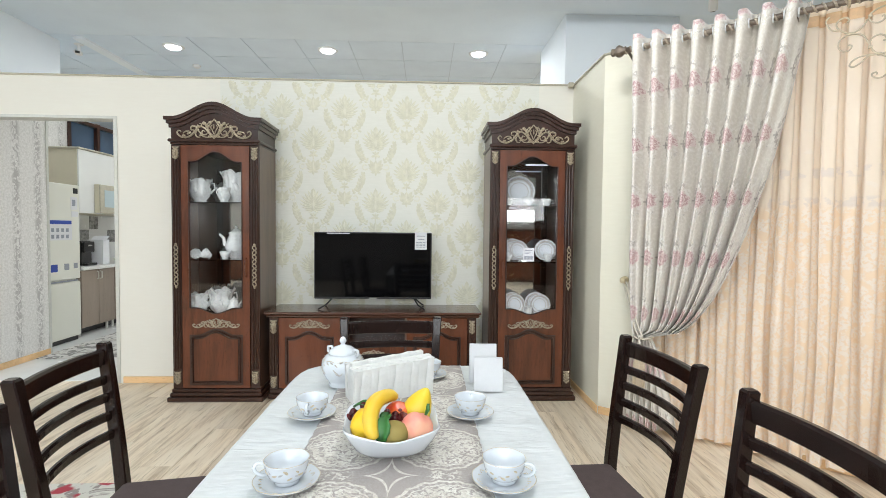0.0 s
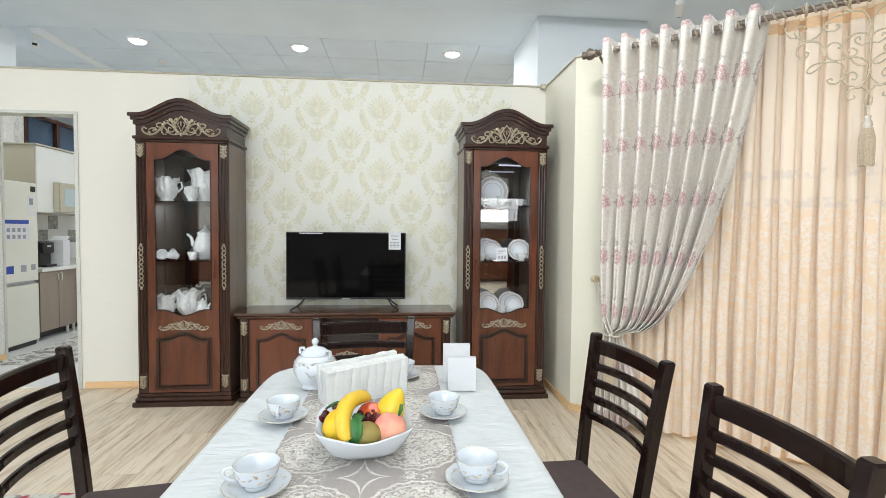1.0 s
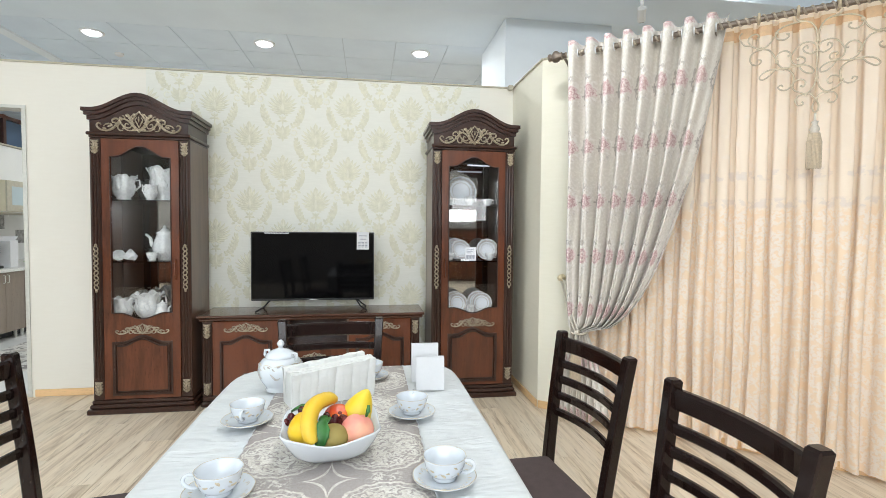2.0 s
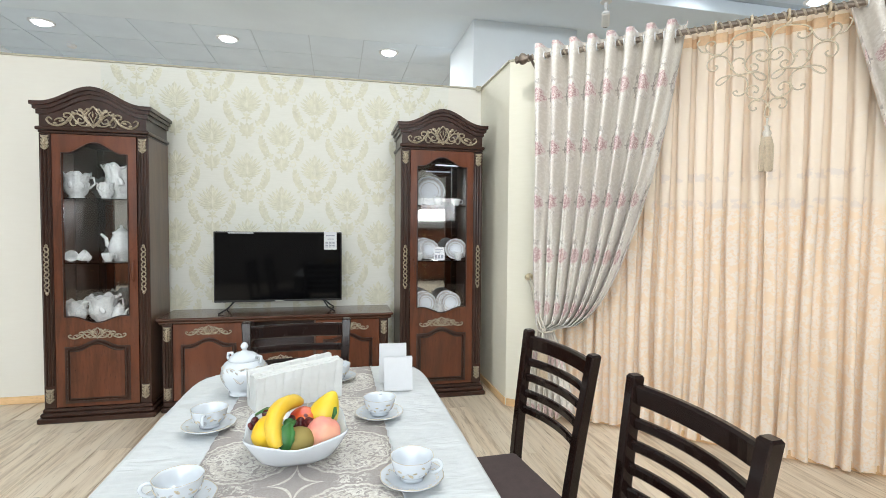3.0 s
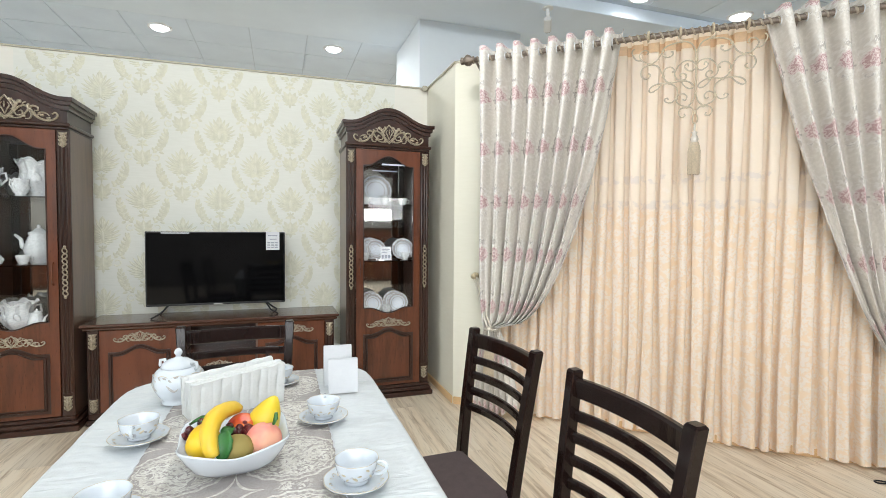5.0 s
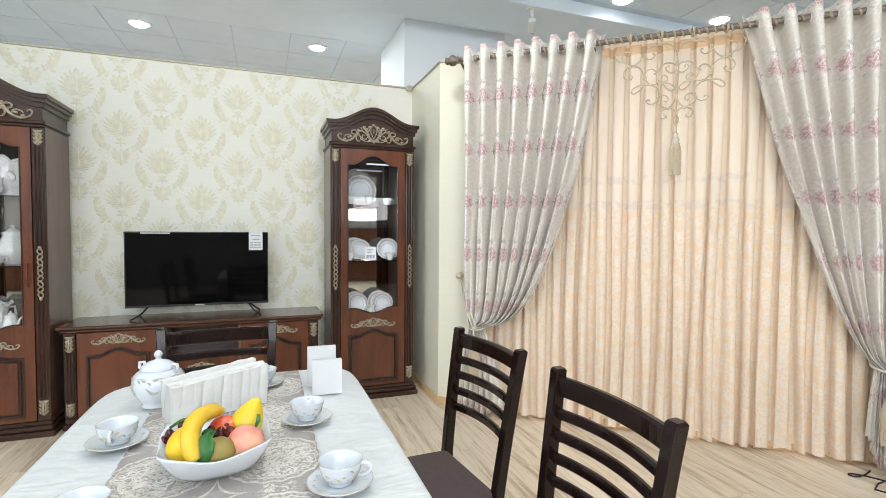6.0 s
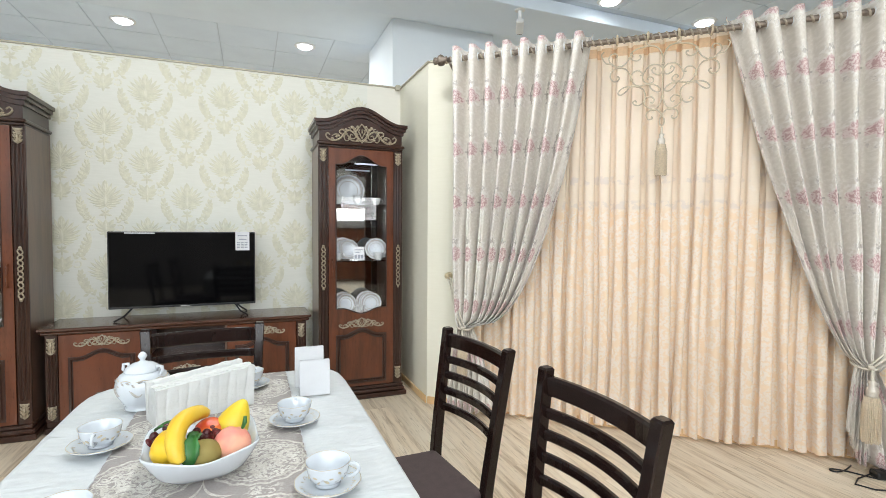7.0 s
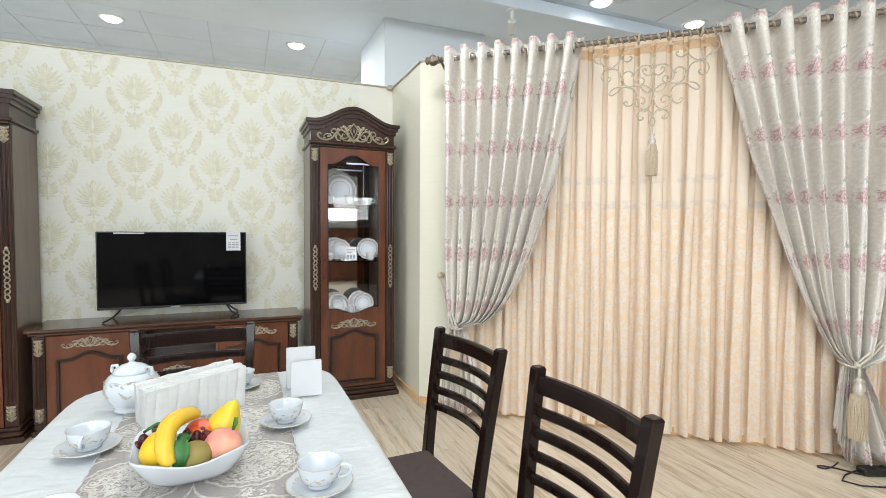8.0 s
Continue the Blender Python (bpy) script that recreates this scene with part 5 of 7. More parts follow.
def napkin_paper():
    m, N, L, P = nodes_of("embossed_napkin")
    a = noise_at(N, L, 130, (1, 1, 1), 3)
    b = noise_at(N, L, 22, (0.4, 1, 1), 3)
    tc = N.new("ShaderNodeTexCoord")
    sep = N.new("ShaderNodeSeparateXYZ")
    L.new(tc.outputs["Object"], sep.inputs[0])
    crease = math_node(N, L, "ABSOLUTE", math_node(N, L, "SUBTRACT", math_node(N, L, "FRACT", math_node(N, L, "DIVIDE", sep.outputs[0], 0.052)), 0.5))
    fold = ramp(N, L, crease, 0.0, 0.12)
    L.new(mixed(N, L, ramp(N, L, b, 0.3, 0.7), (0.70, 0.705, 0.69), (0.76, 0.77, 0.76)), P.inputs["Base Color"])
    P.inputs["Roughness"].default_value = 0.85
    bump(N, L, P, math_node(N, L, "ADD", math_node(N, L, "ADD", a, math_node(N, L, "MULTIPLY", b, 1.5)), math_node(N, L, "MULTIPLY", fold, 0.7)), 0.6, 0.003)
    return m


M_NAP = napkin_paper()
napkins()


def card(x, y, w, h, turn, label):
    c = thing("tent_card", pose(x, y, TOPZ - 0.001, 0, 0, turn), label, "card", "cards on the table")
    part("front_leaf", boxed(-w / 2, w / 2, -0.0012, 0.0012, 0.001, h, 0, pose(0, -0.02, 0, -6)), M_PAPER, c)
    part("rear_leaf", boxed(-w / 2, w / 2, -0.0012, 0.0012, 0.001, h, 0, pose(0, 0.018, 0, 6)), M_PAPER, c)


card(0.211, 1.76, 0.094, 0.134, -2, "blank white folded card standing on the tablecloth")
card(0.218, 1.668, 0.094, 0.110, -3, "smaller blank white folded card standing on the tablecloth")

# ---- fruit bowl ----
BX, BY = -0.074, 1.232


def fruit_bowl():
    c = thing("fruit_bowl", pose(BX, BY, TOPZ, 0, 0, 5), "rounded square white porcelain bowl filled with fruit", "bowl")
    sq = lambda a, k: (abs(math.cos(a)) ** 4.2 + abs(math.sin(a)) ** 4.2) ** (-1 / 4.2)
    bm = bmesh.new()
    prof = [(0.030, 0.0), (0.045, 0.0015), (0.067, 0.009), (0.089, 0.025), (0.105, 0.045), (0.1165, 0.061), (0.1175, 0.064), (0.1145, 0.0645), (0.101, 0.046), (0.085, 0.028), (0.062, 0.013), (0.02, 0.008)]
    rings = []
    n = 48
    for r, z in prof:
        ring = []
        for i in range(n):
            a = 2 * math.pi * i / n
            corner = (abs(math.sin(2 * a))) ** 2
            ring.append(bm.verts.new((r * sq(a, 0) * 0.97 * math.cos(a), r * sq(a, 0) * 0.97 * math.sin(a), z + 0.016 * corner * (z / 0.063) ** 2)))
        rings.append(ring)
    for a, b in zip(rings, rings[1:]):
        for i in range(n):
            bm.faces.new((a[i], a[(i + 1) % n], b[(i + 1) % n], b[i]))
    bm.faces.new(rings[0])
    bm.faces.new(rings[-1])
    part("dish", bm, M_PORCELAIN, c, "", True)


fruit_bowl()


def fruit_skin(name, a, b, rough=0.35, scale=10.0, lo=0.4, hi=0.62):
    m, N, L, P = nodes_of(name)
    big = noise_at(N, L, scale, (1, 1, 1), 3)
    small = noise_at(N, L, 300, (1, 1, 1), 2)
    L.new(mixed(N, L, ramp(N, L, big, lo, hi), a, b), P.inputs["Base Color"])
    P.inputs["Roughness"].default_value = rough
    P.inputs["Subsurface Weight"].default_value = 0.0
    bump(N, L, P, small, 0.12, 0.0008)
    return m


M_BANANA = fruit_skin("banana_skin", (0.80, 0.50, 0.03), (0.84, 0.58, 0.07), 0.35)
M_PEAR = fruit_skin("pear_skin", (0.80, 0.55, 0.02), (0.78, 0.62, 0.06), 0.35)
M_LEMON = fruit_skin("lemon_skin", (0.82, 0.50, 0.01), (0.84, 0.56, 0.03), 0.4)
M_PEACH_SKIN = fruit_skin("peach_skin", (0.82, 0.26, 0.22), (0.84, 0.42, 0.28), 0.55, 14)
M_APPLE = fruit_skin("apple_skin", (0.55, 0.04, 0.02), (0.80, 0.20, 0.04), 0.25, 14)
M_KIWI = fruit_skin("kiwi_skin", (0.23, 0.17, 0.04), (0.31, 0.24, 0.07), 0.7, 12)
M_GRAPE = fruit_skin("grape_skin", (0.06, 0.008, 0.012), (0.14, 0.02, 0.02), 0.25, 30)
M_LEAF = fruit_skin("leaf_green", (0.015, 0.10, 0.015), (0.03, 0.16, 0.03), 0.4, 20)
M_STALK = plain("fruit_stalk", (0.10, 0.07, 0.03), 0.7)


def fruit(name, label, x, y, z):
    return thing(name, pose(BX + x, BY + y, TOPZ + z - 0.016), label, name)


def fruits():
    pear_fn = lambda v: Vector((v.x * (1 - 0.38 * max(0, v.z) ** 1.2), v.y * (1 - 0.38 * max(0, v.z) ** 1.2), v.z * (1.35 if v.z > 0 else 0.9)))
    lemon = fruit("pear", "yellow pear lying at the bowl's front corner", -0.058, -0.040, 0.092)
    part("flesh", blob(bmesh.new(), (0, 0, 0), (0.036, 0.036, 0.036), pose(0, 0, 0, -60, -30, 0), 20, pear_fn), M_LEMON, lemon, "", True)
    part("stalk", tube(bmesh.new(), [(0.018, -0.032, -0.012), (0.02, -0.040, -0.019), (0.02, -0.043, -0.026)], 0.0016), M_STALK, lemon)
    p = fruit("pear", "ripe yellow pear leaning on the bowl's rim", 0.060, 0.040, 0.096)
    part("flesh", blob(bmesh.new(), (0, 0, 0), (0.037, 0.037, 0.045), pose(0, 0, 0, -6, 26, 0), 20, pear_fn), M_PEAR, p, "", True)
    b = fruit("banana", "bright yellow banana arched over the other fruit", -0.03, -0.01, 0.078)
    pts = [(-0.002, -0.078, 0.000), (-0.010, -0.074, 0.014), (-0.016, -0.058, 0.040), (-0.011, -0.032, 0.060), (0.004, 0.0, 0.068), (0.024, 0.034, 0.062), (0.036, 0.052, 0.052)]
    fine = []
    for i in range(len(pts) - 1):
        for k in range(4):
            t = k / 4
            fine.append(Vector(pts[i]).lerp(Vector(pts[i + 1]), t))
    fine.append(Vector(pts[-1]))
    for _ in range(2):
        fine = [fine[0]] + [(fine[i - 1] + fine[i] * 2 + fine[i + 1]) / 4 for i in range(1, len(fine) - 1)] + [fine[-1]]
    part("peel", tube(bmesh.new(), fine, lambda t: 0.0072 + 0.0125 * math.sin(math.pi * min(1, 0.05 + 0.92 * t)) ** 0.6, 7), M_BANANA, b, "", True)
    pk = fruit("peach", "rosy pink peach with a green stalk", 0.062, -0.036, 0.083)
    cleft = lambda v: v * (1 - 0.07 * math.exp(-(v.x / 0.16) ** 2) * (0.4 + max(0, v.z)))
    part("flesh", blob(bmesh.new(), (0, 0, 0), (0.039, 0.038, 0.036), pose(0, 0, 0, 0, 20, 30), 22, cleft), M_PEACH_SKIN, pk, "", True)
    part("stalk", tube(bmesh.new(), [(0.02, -0.004, 0.032), (0.025, -0.006, 0.045), (0.026, -0.004, 0.058)], lambda t: 0.003 + 0.002 * math.sin(3 * t)), M_LEAF, pk, "green stalk")
    k = fruit("kiwi", "olive brown kiwi at the bowl's front", 0.008, -0.060, 0.080)
    part("flesh", blob(bmesh.new(), (0, 0, 0), (0.036, 0.029, 0.029), None, 20), M_KIWI, k, "", True)
    a = fruit("apple", "red and orange apple between the other fruit", 0.014, 0.03, 0.088)
    dimple = lambda v: Vector((v.x, v.y, v.z * 0.92 - 0.16 * math.exp(-(v.x ** 2 + v.y ** 2) / 0.08) * (1 if v.z > 0 else -0.6)))
    part("flesh", blob(bmesh.new(), (0, 0, 0), (0.036, 0.036, 0.034), pose(0, 0, 0, 20, 10), 20, dimple), M_APPLE, a, "", True)
    rng = random.Random(8)

    def bunch(x, y, z, n, label):
        g = fruit("grapes", label, x, y, z)
        for i in range(n):
            q = Vector((rng.gauss(0, 0.014), rng.gauss(0, 0.012), rng.gauss(0, 0.008)))
            part("grape", blob(bmesh.new(), q, (0.0092, 0.0092, 0.0098), None, 10), M_GRAPE, g, "", True)

    bunch(-0.076, 0.028, 0.088, 18, "bunch of dark red grapes at the bowl's rim")
    bunch(0.022, -0.012, 0.094, 20, "bunch of dark red grapes in the middle of the bowl")

    def leaf(x, y, z, length, turn, label):
        g = fruit("leaf", label, x, y, z)
        g.matrix_basis = g.matrix_basis @ turn
        bm = bmesh.new()
        rows = []
        for i in range(9):
            t = i / 8
            w = 0.3 * length * math.sin(math.pi * (0.06 + 0.9 * t)) ** 0.8 * (1 + 0.1 * (i % 2))
            zc = 0.012 * math.sin(t * 3)
            rows.append([bm.verts.new((s * w, length * t, zc + 0.006 * abs(s))) for s in (-1, -0.5, 0, 0.5, 1)])
        for p0, p1 in zip(rows, rows[1:]):
            for i in range(4):
                bm.faces.new((p0[i], p0[i + 1], p1[i + 1], p1[i]))
        ex = bmesh.ops.extrude_face_region(bm, geom=bm.faces[:])
        bmesh.ops.translate(bm, verts=[v for v in ex["geom"] if isinstance(v, bmesh.types.BMVert)], vec=(0, 0, 0.001))
        part("blade", bm, M_LEAF, g, "", True)

    leaf(-0.016, -0.082, 0.064, 0.062, pose(0, 0, 0, 62, 0, -10), "green leaf between the banana and the kiwi")
    leaf(-0.02, -0.05, 0.090, 0.042, pose(0, 0, 0, 20, 10, -20), "green leaf under the grapes")
    leaf(-0.045, 0.02, 0.105, 0.055, pose(0, 0, 0, -5, 0, 70), "green leaf at the bowl's back corner")


fruits()

# ---- curtains on the diagonal wall: local x runs along it, -y into the room ----
ROD_Z, ROD_OFF = 2.450, 0.168


def sheet(name, us, zs, place, uv, material, parent=None, label=""):
    """A cloth surface: place(u, z) gives the point, uv(u, z) its weave coordinates."""
    bm = bmesh.new()
    layer = bm.loops.layers.uv.new("UVMap")
    grid = [[bm.verts.new(place(u, z)) for u in us] for z in zs]
    for j in range(len(zs) - 1):
        for i in range(len(us) - 1):
            f = bm.faces.new((grid[j][i], grid[j][i + 1], grid[j + 1][i + 1], grid[j + 1][i]))
            for loop, (a, b) in zip(f.loops, ((i, j), (i + 1, j), (i + 1, j + 1), (i, j + 1))):
                loop[layer].uv = uv(us[a], zs[b])
    return part(name, bm, material, parent, label, True)


def ease(lo, hi, v):
    t = max(0.0, min(1.0, (v - lo) / (hi - lo)))
    return t * t * (3 - 2 * t)


# one pleat: flat panels with narrow deep gaps at the heading, rounder ridges further down
PLEAT = 0.0925
PLEAT_HIGH = [(0.0, 0.93), (0.08, 1.0), (0.34, 1.03), (0.57, 1.0), (0.645, 0.90), (0.66, 0.45), (0.68, 0.08), (0.81, 0.0), (0.93, 0.08), (0.955, 0.45), (0.97, 0.82)]
PLEAT_LOW = [(0.0, 0.80), (0.11, 0.97), (0.26, 1.05), (0.43, 0.99), (0.535, 0.80), (0.55, 0.45), (0.59, 0.12), (0.72, 0.04), (0.86, 0.05), (0.925, 0.25), (0.945, 0.55)]


def sheer():
    c = thing("sheer_curtain", DIAG_POSE, "pleated peach sheer curtain with pale woven sprigs, drawn closed", "curtain")
    steps = 22
    first, count = -7, 31
    start = 1.019

    def curve(table):
        wrap = [(x - 1, o) for x, o in table[-1:]] + table + [(x + 1, o) for x, o in table[:2]]
        fine = glide([(x, o, 0) for x, o in wrap], 2)
        return fine[2:2 + 2 * len(table)]

    high, low_ = curve(PLEAT_HIGH), curve(PLEAT_LOW)

    def place(i, z):
        k, j = first + i // steps, i % steps
        drop = (2.44 - z) / 2.42
        r1 = noise.noise(Vector((k * 3.7, 1.3, 0)))
        r2 = noise.noise(Vector((k * 5.1, 7.3, z * 0.8)))
        near = noise.noise(Vector(((k + j / steps) * 0.9, z * 0.7, 2)))
        m = ease(0.15, 0.85, drop + 0.35 * r1)
        q = high[j].lerp(low_[j], m)
        amp = (0.037 + 0.029 * drop) * (1 + 0.7 * r1 * drop + 0.4 * r2 * drop)
        x = start + (k + q.x + 0.40 * near * drop) * PLEAT
        soft = 0.006 * drop * math.sin(2 * math.pi * (2 * j / steps + r1 * 3) + z * 2.0)
        zz = z if z > 0.08 else z + 0.012 * noise.noise(Vector((i * 0.13, 0, 5))) + 0.010 * (q.y - 0.5)
        return (x, -(0.014 + amp * q.y + soft), zz)

    ids = list(range(count * steps + 1))
    zs = span(2.488, 0.022, 30)
    sheet("cloth", ids, zs, place, lambda i, z: (start + (first + i / steps) * PLEAT * 2.0, z), M_PEACH, c)
    sheet("heading_tape", ids, [2.452, 2.425, 2.395], lambda i, z: (place(i, z)[0], place(i, z)[1] - 0.003, z), lambda i, z: (i * 0.004, z), M_HEADER, c, "darker peach gathered heading tape")


def drape(flip, knot_z, label):
    """One swept-back drape hung by eyelets; flip mirrors it about the window's middle."""
    c = thing("drape_curtain", DIAG_POSE, label, "curtain", "swept-back drapes")
    folds, top = 8, 2.515
    mid = 1.553

    def at(s, z):
        a = s / folds
        utop = 0.245 + (0.985 if flip else 0.905) * a
        uk = 0.492 + 0.08 * a if flip else 0.305 + 0.075 * a
        k = math.floor(s + 0.25)
        if z >= knot_z:
            w = (z - knot_z) / (top - knot_z)
            pw = 0.20 + 0.52 * a if flip else 0.16 + 0.24 * a
            u = uk + (utop - uk) * max(w, 1e-4) ** pw
            amp = 0.046 + 0.019 * min(1.0, w * 2.4) ** 0.6
            zz = z
        else:
            w = (knot_z - z) / knot_z
            u = uk + (a - 0.35) * (0.05 if flip else 0.27) * w ** 0.6 - (0.20 * ease(0.45, 0, a) * w if flip else 0)
            amp = 0.020 + 0.020 * w ** 0.6
            hem = 0.025 + (0.17 * ease(0.5, 0.95, a) if flip else 0.05 * ease(0.6, 1, a))
            zz = knot_z - w * (knot_z - hem)
        n = noise.noise(Vector((k * 1.9, z * 1.3, 4 if flip else 9)))
        n2 = noise.noise(Vector((k * 4.3, 0.5, 1 if flip else 6)))
        below = ease(1.85, 1.05, z) if z >= knot_z else 1.0
        ph = s + (0.07 + 0.08 * below) * n * min(1.0, (top - z) * 2)
        wave = math.sin(2 * math.pi * ph)
        broad = 1.3 * wave / (abs(wave) + 0.3)
        # lower down the cloth bunches into ridges parted by sharp creases
        ridge = 2.2 * abs(math.sin(math.pi * (ph + 0.25))) ** 0.75 - 1.15
        small = 0.45 * abs(math.sin(math.pi * (2 * ph + 0.3 + 0.4 * n2))) - 0.2
        shape = broad * (1 - below) + (ridge * (1 + 0.5 * n2) + small) * below
        hem_band = ease(0.66, 0.80, a) if z < knot_z else ease(0.84, 0.94, a) * below
        off = ROD_OFF + amp * shape * (1 - 0.75 * hem_band) + 0.012 * hem_band + 0.004 * n
        u += 0.010 * math.cos(2 * math.pi * ph) * min(1.0, (top - z)) * (1 - 0.7 * below)
        return (2 * mid - u if flip else u, -off, zz)

    ss = span(0, folds, folds * 20)
    zs = span(top, knot_z, 46) + span(knot_z, 0.02, 14)[1:]
    part_ = sheet("cloth", ss, zs, at, lambda s, z: (s, at(s, z)[2] / 0.35), M_ROSE, c)
    part_.modifiers.new("thickness", "SOLIDIFY").thickness = 0.0015
    for k in range(folds * 2):
        s = k * 0.5
        x, _, _ = at(s, ROD_Z)
        ring = [(x + 0.004 * (1 if k % 2 else -1), -ROD_OFF + 0.023 * math.cos(a), ROD_Z + 0.023 * math.sin(a)) for a in span(0, 2 * math.pi, 18)[:-1]]
        part("eyelet", tube(bmesh.new(), ring, 0.0042, 6, closed=True), M_WHITE, c, "white eyelet ring")
    return c


sheer()
drape(False, 0.635, "stone-grey drape woven with pink roses, swept back to the wall")
drape(True, 0.585, "stone-grey drape woven with pink roses, gathered by a tasselled cord")


def rod():
    c = thing("curtain_rod", DIAG_POSE, "antique bronze curtain rod wound with pale cord", "curtain rod")
    part("pole", tube(bmesh.new(), [(u, -ROD_OFF, ROD_Z) for u in span(0.19, 3.25, 30)], 0.0165, 12), M_ROD, c, "", True)
    bm = tube(bmesh.new(), [(u, -ROD_OFF + 0.0165 * math.cos(u * 150), ROD_Z + 0.0165 * math.sin(u * 150)) for u in span(0.19, 3.25, 900)], 0.0065, 5)
    part("cord_winding", bm, M_WIND, c, "pale twisted cord winding", True)
    bm = bmesh.new()
    turn = Matrix.Rotation(radians(-90), 4, "Y")
    prof = [(0.014, 0.0), (0.026, 0.006), (0.020, 0.016), (0.030, 0.030), (0.036, 0.046), (0.030, 0.062), (0.019, 0.072), (0.024, 0.082), (0.022, 0.094), (0.006, 0.102)]
    lathe(bm, prof, 20, (0.20, -ROD_OFF, ROD_Z), lambda a, k: 1 + 0.12 * math.cos(7 * a + 5 * k), turn)
    part("finial", bm, M_ROD, c, "carved bronze finial", True)
    for u in (0.215, 1.08, 2.03, 2.9):
        bm = tube(bmesh.new(), [(u, 0.0, ROD_Z - 0.05), (u, -0.06, ROD_Z - 0.045), (u, -0.12, ROD_Z - 0.03), (u, -ROD_OFF, ROD_Z - 0.018)], 0.009, 8)
        part("bracket", bm, M_ROD, c)


rod()


def ornament():
    """Scrolled ironwork pelmet that hangs from the rod, ending in a tassel."""
    cx, y, k = 1.545, -0.215, 0.00104
    top = 2.478
    c = thing("scroll_pelmet", DIAG_POSE, "cream wrought scrollwork pelmet with tassel hanging from the rod", "curtain ornament")

    def bent(points):
        part("scroll", tube(bmesh.new(), glide([(cx + px * k, y, top - pz * k * 1.05) for px, pz in points]), 0.0042, 6), M_IRON, c, "", True)
        part("scroll", tube(bmesh.new(), glide([(cx - px * k, y, top - pz * k * 1.05) for px, pz in points]), 0.0042, 6), M_IRON, c, "", True)

    # arms that rise to the rod, and the scrolls beside them
    bent([(0, 190), (-6, 140), (-22, 108), (-48, 92), (-85, 90), (-135, 98), (-168, 118), (-168, 148), (-140, 162), (-118, 150), (-118, 136), (-128, 136)])
    bent([(-48, 92), (-78, 82), (-90, 66), (-80, 52)])
    bent([(-168, 125), (-195, 168), (-235, 188), (-275, 165), (-290, 140), (-280, 118), (-255, 112), (-243, 126), (-252, 134)])
    bent([(-275, 165), (-305, 158), (-322, 136), (-330, 112), (-318, 96)])
    # outer scrolls
    bent([(-235, 188), (-270, 205), (-280, 235), (-266, 260), (-242, 262), (-230, 246), (-242, 236)])
    bent([(-235, 188), (-195, 202), (-174, 235), (-164, 262), (-150, 285), (-130, 300)])
    bent([(-164, 262), (-165, 236), (-150, 219), (-130, 215), (-113, 225), (-108, 240), (-120, 242)])
    # heart-shaped middle
    bent([(0, 235), (-25, 246), (-50, 233), (-57, 216), (-43, 207), (-38, 220)])
    bent([(0, 215), (-20, 196), (-50, 190), (-76, 201), (-96, 226), (-106, 252), (-95, 280), (-68, 293)])
    bent([(-68, 293), (-50, 281), (-50, 263), (-67, 253), (-80, 263), (-72, 270)])
    # side and centre loops
    bent([(-130, 300), (-185, 296), (-222, 309), (-236, 330), (-220, 339), (-190, 321), (-168, 300), (-130, 300)])
    bent([(-130, 300), (-68, 293), (-35, 301), (-13, 320), (-15, 335), (-35, 335), (-56, 320), (-70, 300)])
    # lower tier
    bent([(-130, 300), (-101, 320), (-90, 350), (-97, 385), (-85, 410), (-55, 426), (-40, 432)])
    bent([(-97, 385), (-120, 402), (-145, 398), (-155, 383), (-141, 377), (-136, 386)])
    bent([(-97, 385), (-85, 366), (-60, 360), (-43, 377), (-50, 395), (-64, 390)])
    bent([(3, 462), (-20, 436), (-40, 432), (-70, 438), (-82, 460), (-70, 482), (-50, 478), (-54, 466)])
    bent([(0, 365), (-14, 405), (-40, 432)])
    bent([(0, 462), (-12, 488), (-9, 514), (0, 519)])
    stem = [(cx, y, top - k * 1.05 * z) for z in span(186, 365, 8)]
    part("stem", tube(bmesh.new(), stem, 0.0045, 6), M_IRON, c, "", True)
    for px, pz in ((0, 190), (0, 235), (0, 365), (-235, 188), (-164, 262), (-130, 300), (-68, 293), (-97, 385), (-40, 432), (0, 462), (-168, 125)):
        for s in (-1, 1):
            if px == 0 and s > 0:
                continue
            x, z = cx + s * px * k, top - pz * k * 1.05
            part("collar", boxed(x - 0.0085, x + 0.0085, y - 0.007, y + 0.007, z - 0.007, z + 0.007, 0.003), M_IRON, c)
    for px in (-245, -80, 80, 245):
        x = cx + px * k
        ring = [(x, -ROD_OFF - 0.012 + 0.036 * math.cos(a), ROD_Z - 0.004 + 0.024 * math.sin(a)) for a in span(0, 2 * math.pi, 18)[:-1]]
        part("hanging_loop", tube(bmesh.new(), ring, 0.007, 6, closed=True), M_IRON, c, "pale loop round the rod", True)
    tassel(c, cx, y, 1.905, 0.285)


